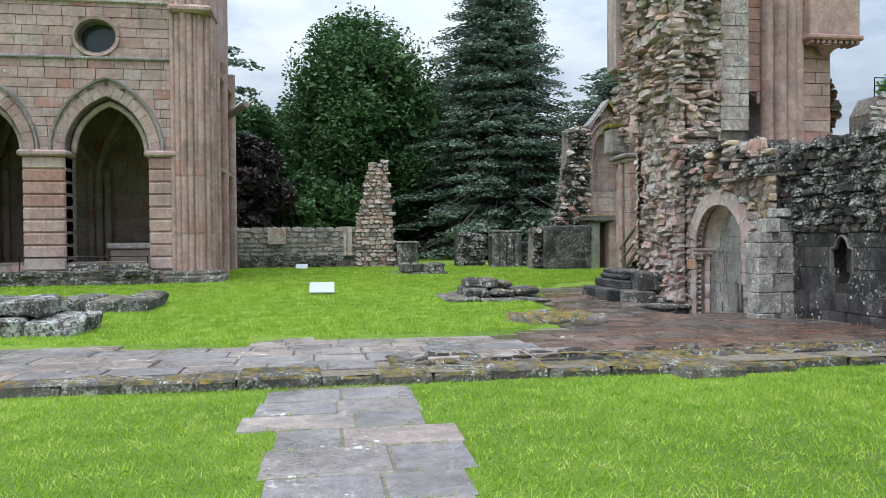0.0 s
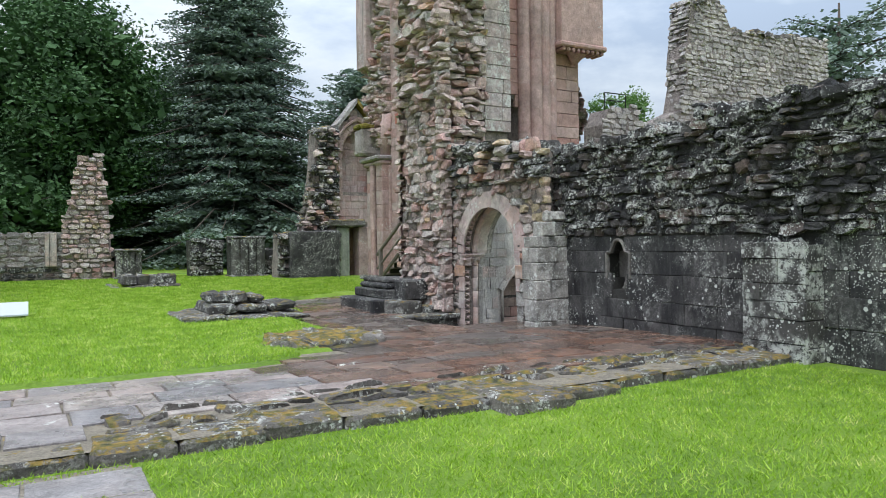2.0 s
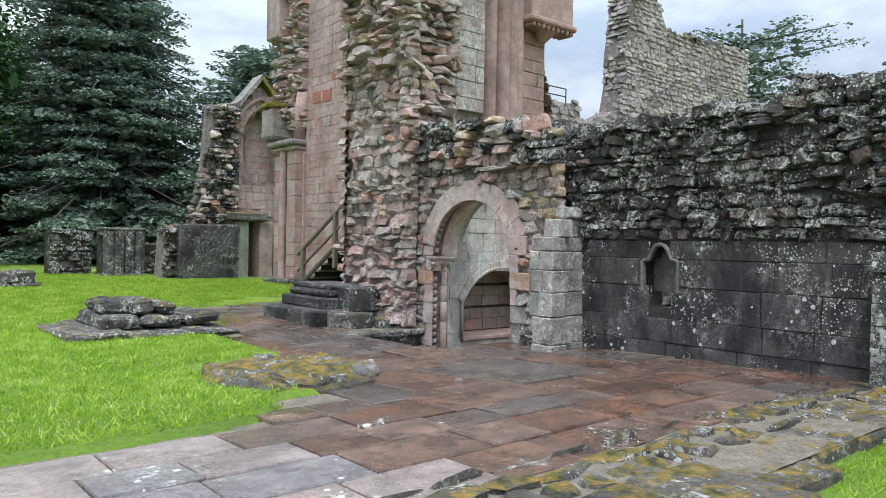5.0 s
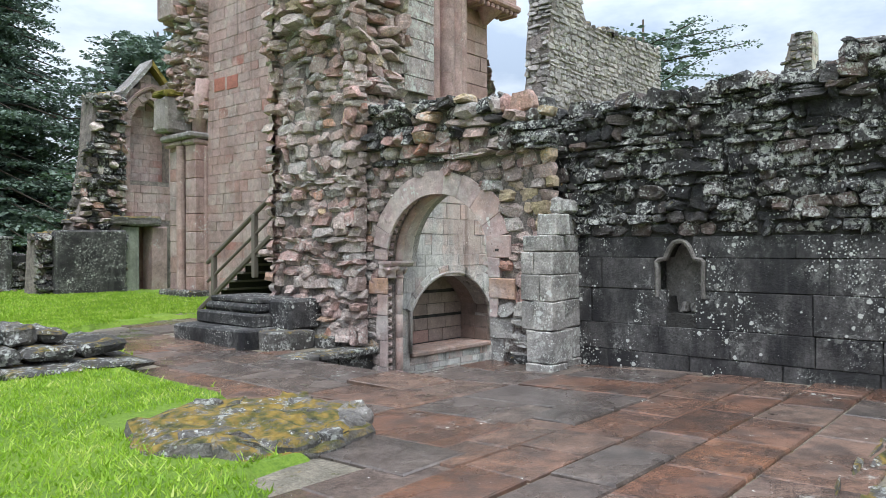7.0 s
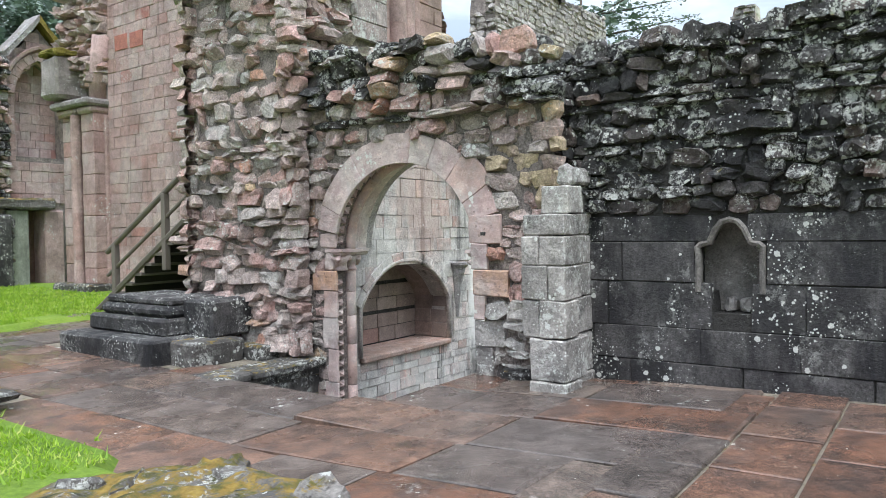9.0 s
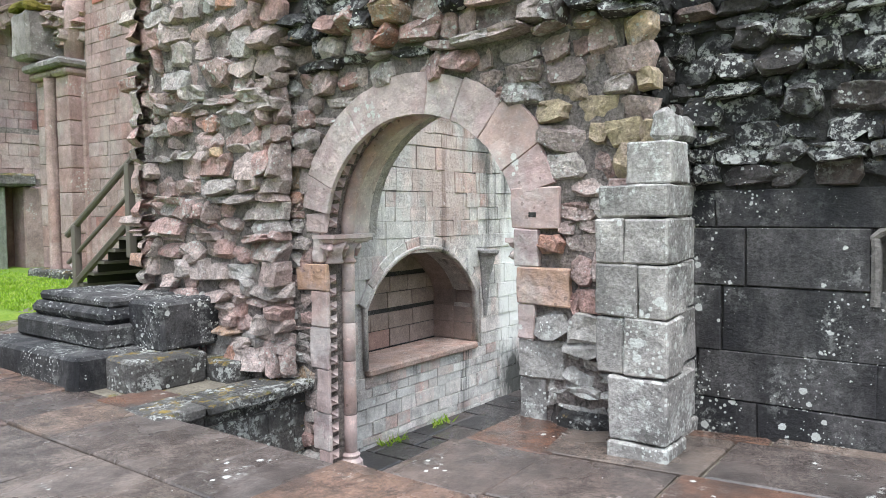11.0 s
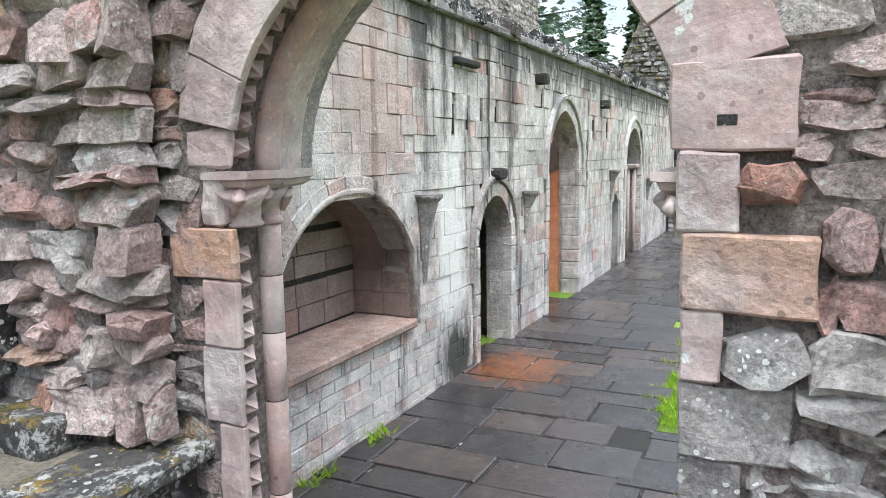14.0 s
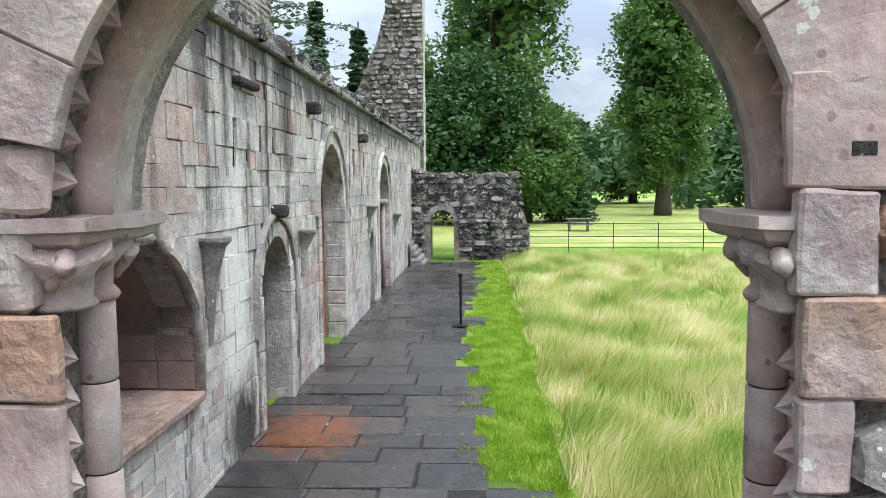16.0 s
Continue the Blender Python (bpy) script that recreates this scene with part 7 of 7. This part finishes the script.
def conifer(label, x, y, z0, height, radius, mat, seed, tiers=16, arms=8, per=70, trunk=0.5, droop=0.12, size=0.16, narrow=False, taper=0.5):
    r = random.Random(seed)
    nr = np.random.default_rng(seed)
    t = thing("tree", label, "tree", (x, y, z0), "trees round the abbey")
    g = Geo().tube([(x, y, z0 - 0.2), (x, y, z0 + height * 0.5), (x, y, z0 + height)], [trunk, trunk * 0.6, 0.05], 10)
    centres = []
    for k in range(tiers):
        h = 0.08 + 0.9 * k / tiers
        reach = radius * ((1 - h) ** (1.0 if narrow else taper)) * r.uniform(0.8, 1.1)
        for j in range(arms):
            a = 2 * math.pi * (j + r.uniform(-0.4, 0.4)) / arms
            rr = reach * r.uniform(0.6, 1.1)
            z = z0 + h * height + r.uniform(-0.3, 0.3)
            tip = (x + rr * math.cos(a), y + rr * math.sin(a), z - rr * droop)
            g.tube([(x, y, z), ((x + tip[0]) / 2, (y + tip[1]) / 2, z + 0.02 * rr), tip], [0.07, 0.05, 0.015], 5)
            n = max(2, int(rr / 0.9))
            for i in range(n):
                f = (i + 0.8) / n
                wd = 0.9 if not narrow else 0.5
                centres.append((x + (tip[0] - x) * f, y + (tip[1] - y) * f, z + (tip[2] - z) * f, wd * r.uniform(0.7, 1.3) * (0.6 + 0.4 * radius / 7)))
    g.obj("trunk", M_BARK, t, smooth=True)
    v = leaf_mesh(nr, centres, per, 1.0, size, 0.16, 0.18, np.array([x, y]))
    if not narrow:
        inner = [(x + (a - x) * 0.6, y + (b - y) * 0.6, c, d * 1.3) for a, b, c, d in centres]
        v = np.vstack([v, leaf_mesh(nr, inner, max(8, per // 6), 1.0, size * 2.4, 0.5)])
    quads_object("crown", v, mat, t)
    return t


broadleaf("large dark green oak with a rounded full crown", 1.9, 46.2, 0.1, 15.3, 4.9, M_OAK, 1, 0.6, 0.04, 190, 260, 0.13)
broadleaf("dark green broadleaf tree at the edge of wood", -5.2, 51, 0.1, 10.5, 3.4, M_OAK, 2, 0.5, 0.03, 90, 220, 0.14)
broadleaf("dark purple copper beech beside the transept", -4.7, 41, 0.1, 7.0, 2.4, M_BEECH, 3, 0.4, 0.03, 60, 200, 0.13)
broadleaf("dark green broadleaf tree filling the gap", -1.6, 56, 0.1, 11, 5, M_OAK, 4, 0.5, 0.02, 90, 180, 0.18)
conifer("large spreading blue-green cedar with layered boughs", 10.6, 45, 0.1, 20.0, 7.8, M_CEDAR, 5, 26, 14, 110, 0.7, 0.16, 0.1, taper=0.6)
conifer("dark spreading cedar behind the transept wall", 17.5, 40, 0.1, 11.6, 7.0, M_CEDAR, 6, 13, 11, 90, 0.5, 0.0, 0.11, taper=0.3)
broadleaf("dark green trees closing the view behind cedar", 7.5, 60, 0.1, 14, 7, M_OAK, 7, 0.5, 0.02, 100, 170, 0.2)
broadleaf("dense dark undergrowth tree beyond the ruined wall", 7.5, 51, 0.1, 6, 4.5, M_OAK, 8, 0.3, 0.0, 70, 170, 0.15)
broadleaf("dense green shrub tree beyond the lawn", -1.0, 43, 0.1, 5, 3.2, M_OAK, 9, 0.3, 0.0, 60, 170, 0.13)
conifer("tall cedar with open hanging boughs beside the transept", -8.8, 41, 0.1, 19, 6.2, M_CEDAR, 10, 16, 8, 50, 0.5, 0.1, 0.18)
conifer("cedar with long level boughs behind the gable", 38.5, 25.5, 0.0, 14.2, 8.5, M_CEDAR, 11, 10, 8, 44, 0.4, -0.05, 0.1, taper=0.22)
broadleaf("fresh green treetop between the ruined walls", 36, 40, 0, 12.6, 2.6, M_LIGHTLEAF, 33, 0.3, 0.3, 40, 200, 0.11)
broadleaf("fresh green tree seen over the wall", 25, 40, 0, 11.5, 3, M_LIGHTLEAF, 12, 0.3, 0.3, 40, 180, 0.13)
# beyond the cloister garth
broadleaf("tall green lime with open crown beyond the cloister", 57, 12.6, -1.4, 20, 5.2, M_LIGHTLEAF, 20, 0.5, 0.35, 55, 230, 0.17)
broadleaf("dense dark green beech beyond the cloister wall", 54, 14.6, -1.4, 10.5, 4.4, M_OAK, 21, 0.5, 0.04, 110, 240, 0.15)
broadleaf("dense green beech with low skirts beside the park", 55, 10.6, -1.4, 8.5, 3.6, M_LIGHTLEAF, 31, 0.4, 0.06, 80, 220, 0.15)
broadleaf("tall lime in the parkland beyond the fence", 65, -1.0, -1.4, 19.5, 4.2, M_LIGHTLEAF, 22, 0.6, 0.08, 120, 230, 0.17)
conifer("small dark yew at the edge of park", 57, 7.6, -1.4, 6.2, 2.2, M_OAK, 23, 16, 8, 60, 0.3, 0.2, 0.14, taper=0.8)
broadleaf("distant parkland tree beyond the meadow", 97, 3, -1.4, 10, 6, M_OAK, 24, 0.5, 0.12, 60, 160, 0.24)
broadleaf("distant parkland tree in a soft green row", 100, -6, -1.4, 12, 7, M_LIGHTLEAF, 25, 0.5, 0.1, 60, 160, 0.24)
broadleaf("distant parkland tree at the far hedge", 105, -20, -1.4, 13, 8, M_OAK, 26, 0.5, 0.1, 60, 160, 0.24)
conifer("tall dark spruce behind the cloister range", 50.7, 23.7, -1.4, 14.2, 2.3, M_SPRUCE, 27, 34, 9, 90, 0.3, 0.3, 0.13, True)
conifer("dark pointed spruce behind the cloister range", 50.8, 21.1, -1.4, 12.6, 2.2, M_SPRUCE, 28, 32, 9, 90, 0.3, 0.3, 0.13, True)
broadleaf("green tree behind the tall range end", 62, 19.5, -1.4, 14, 4, M_LIGHTLEAF, 29, 0.4, 0.1, 60, 200, 0.17)


def far_wood():
    nr = np.random.default_rng(77)
    r = random.Random(77)
    c = []
    for k in range(420):
        a = r.uniform(-0.6, 1.25) if k < 300 else r.uniform(1.25, 2.3)
        d = r.uniform(75, 110)
        c.append((d * math.sin(a), d * math.cos(a), r.uniform(0, 9) if a < 1.1 else r.uniform(-1, 6.5), r.uniform(2.2, 3.6)))
    ob = quads_object("far_woods", leaf_mesh(nr, c, 130, 1.1, 0.55), M_OAK)
    tagged(ob, "far dark green woodland round the park", "woodland", kind="stuff")


far_wood()


# ---------------------------------------------------------------- grass
def blades(name, label, n, region, ok, zf, height, width, lean, mat, seed, clear=True, fade=0.0):
    """Grass as single blades, thin triangles that bend a little."""
    rng = np.random.default_rng(seed)
    x0, x1, y0, y1 = region
    p = np.column_stack([rng.uniform(x0, x1, n), rng.uniform(y0, y1, n)])
    keep = np.ones(n, bool)
    if fade:
        edge = np.minimum(np.minimum(p[:, 0] - x0, x1 - p[:, 0]), np.minimum(p[:, 1] - y0, y1 - p[:, 1]))
        keep &= rng.random(n) < np.clip(edge / fade, 0, 1)
    for a, b, c, d in LAID if clear else ():
        if c < y1 and d > y0 and a < x1 and b > x0:
            keep &= ~((p[:, 0] > a + 0.01) & (p[:, 0] < b - 0.01) & (p[:, 1] > c + 0.01) & (p[:, 1] < d - 0.01))
    p = p[keep]
    p = p[np.array([ok(a, b) for a, b in p])]
    n = len(p)
    z = np.array([zf(a, b) for a, b in p])
    h = height(p, rng)
    az = rng.uniform(0, 2 * math.pi, n)
    dx = np.column_stack([np.cos(az), np.sin(az)]) * (width * (0.6 + 0.8 * rng.random(n)))[:, None]
    ln = lean(p, rng) * h[:, None]
    v = np.empty((n, 3, 3))
    v[:, 0, :2], v[:, 1, :2], v[:, 2, :2] = p - dx, p + dx, p + ln
    v[:, 0, 2] = v[:, 1, 2] = z
    v[:, 2, 2] = z + h
    ob = quads_object(name, v.reshape(-1, 3), mat, None, 3)
    return tagged(ob, label, "grass", kind="stuff")


def lawn_ok(x, y):
    if y < 7.33:
        return x < 7.9 and not (3.5 < x < 4.7 and y > 7.1)
    return x < 8 and not in_paving(x - 0.04, y - 0.12) and not (3.1 < x < 4.55 and 11.35 < y < 13.25)


rnd_lean = lambda k: (lambda p, rng: rng.normal(size=(len(p), 2)) * k)
blades("lawn_grass", "short mown bright green lawn grass", 420000, (-9, 11, -1.5, 10.4), lambda x, y: y < 7.35 and lawn_ok(x, y), lambda x, y: 0.0, lambda p, r: 0.018 + 0.034 * r.random(len(p)) ** 2, 0.005, rnd_lean(0.7), M_BLADE, 1, fade=3.0)
blades("lawn_grass", "short mown bright green lawn grass", 290000, (-9, 8.5, 8.5, 22.5), lawn_ok, lawn_z, lambda p, r: 0.022 + 0.045 * r.random(len(p)) ** 2, 0.007, rnd_lean(0.7), M_BLADE, 2, fade=1.5)
blades("lawn_grass", "short mown bright green lawn grass", 170000, (-11, 11, 20, 35), lambda x, y: True, lawn_z, lambda p, r: 0.03 + 0.04 * r.random(len(p)) ** 2, 0.012, rnd_lean(0.5), M_BLADE, 6, fade=1.5)


def mown(x, y):
    strip = 12.9 + 0.08 * math.sin(x * 2.1)
    return y > strip or abs(x - 16.4 - 0.1 * math.sin(y * 3)) < 0.14 or (abs(y - 8.5 - 0.12 * math.sin(x)) < 0.28 and x > 19) or x > 31


blades("mown_grass", "short mown green strip beside the cloister walk", 150000, (9, 31, 12.8, 14.25), lambda x, y: mown(x, y) and x > 8.6 and not (x < 12.4 and y > 13.3) and y < 13.9 + 0.1 * math.sin(x * 5.3), lambda x, y: -1.36, lambda p, r: 0.03 + 0.05 * r.random(len(p)) ** 2, 0.007, rnd_lean(0.5), M_BLADE, 3)


def wind(p, rng):
    a = np.array([noise.noise(Vector((x * 1.1, y * 1.1, 0))) for x, y in p])
    b = np.array([noise.noise(Vector((x * 1.3, y * 1.3, 9))) for x, y in p])
    return np.column_stack([0.35 + a * 1.3, -0.5 + b * 1.2]) + rng.normal(size=(len(p), 2)) * 0.35


blades("long_grass", "long pale seeding meadow grass bent by wind in the cloister garth", 430000, (8.9, 31, -2, 12.95), lambda x, y: not mown(x, y), lambda x, y: -1.36, lambda p, r: (0.16 + 0.26 * r.random(len(p))) * (1 + 0.3 * np.sin(p[:, 0] * 1.7 + 2 * np.sin(p[:, 1] * 1.3))), 0.007, wind, M_LONG, 4)


blades("weeds", "small green weeds along the foot of the cloister wall", 260, (9.3, 11.6, 15.9, 16.06), lambda x, y: math.sin(x * 7) > 0.2, lambda x, y: -1.34, lambda p, r: 0.04 + 0.09 * r.random(len(p)), 0.012, rnd_lean(0.7), M_BLADE, 8, clear=False)


def meadow():
    g = Geo()
    g.raw([(8.6, -12, -1.345), (31, -12, -1.345), (31, 12.95, -1.345), (8.6, 12.95, -1.345)], [(0, 1, 2, 3)])
    g.raw([(36, -60, -1.34), (140, -60, -1.34), (140, 60, -1.34), (36, 60, -1.34)], [(0, 1, 2, 3)])
    tagged(g.obj("meadow_ground", M_FIELD), "pale dry meadow ground in the park", "ground", kind="structure")


meadow()


# ---------------------------------------------------------------- small things in the cloister
def rope_post():
    t = thing("barrier_post", "thin black metal barrier post on a round foot", "post", (19.4, 14.05, -1.335))
    Geo().tube([(19.4, 14.08, -1.335), (19.4, 14.08, -1.315), (19.4, 14.08, -1.3)], [0.17, 0.17, 0.05], 20).obj("foot", M_IRON, t)
    Geo().tube([(19.4, 14.08, -1.3), (19.4, 14.08, -0.42)], 0.022, 10).obj("stem", M_IRON, t)
    Geo().tube([(19.4, 14.08, -0.42), (19.4, 14.08, -0.36)], 0.04, 10).obj("head", M_IRON, t)


def park_fence():
    t = thing("fence", "thin dark estate fence of horizontal metal bars across park", "fence", (34, 6, -1.36))
    for k in range(15):
        y = 12.0 - 1.7 * k
        Geo().box(33.98, 34.03, y - 0.012, y + 0.012, -1.36, -0.2, 0.004).obj("post", M_IRON, t)
    for z in (-1.0, -0.75, -0.5, -0.25):
        Geo().tube([(34, 12.0, z), (34, -12, z)], 0.013, 5).obj("bar", M_IRON, t)


def park_bench():
    t = thing("bench", "plain weathered wooden picnic bench in the far park", "bench", (46, 8.3, -1.36))
    Geo().box(45.7, 46.3, 7.6, 9.0, -0.68, -0.62, 0.01).obj("top", M_WOOD, t)
    for y in (7.8, 8.8):
        Geo().box(45.8, 46.2, y - 0.05, y + 0.05, -1.36, -0.68, 0.01).obj("leg", M_WOOD, t)
    for x in (45.3, 46.7):
        Geo().box(x - 0.13, x + 0.13, 7.6, 9.0, -0.95, -0.9, 0.01).obj("seat", M_WOOD, t)


rope_post()
park_fence()
park_bench()
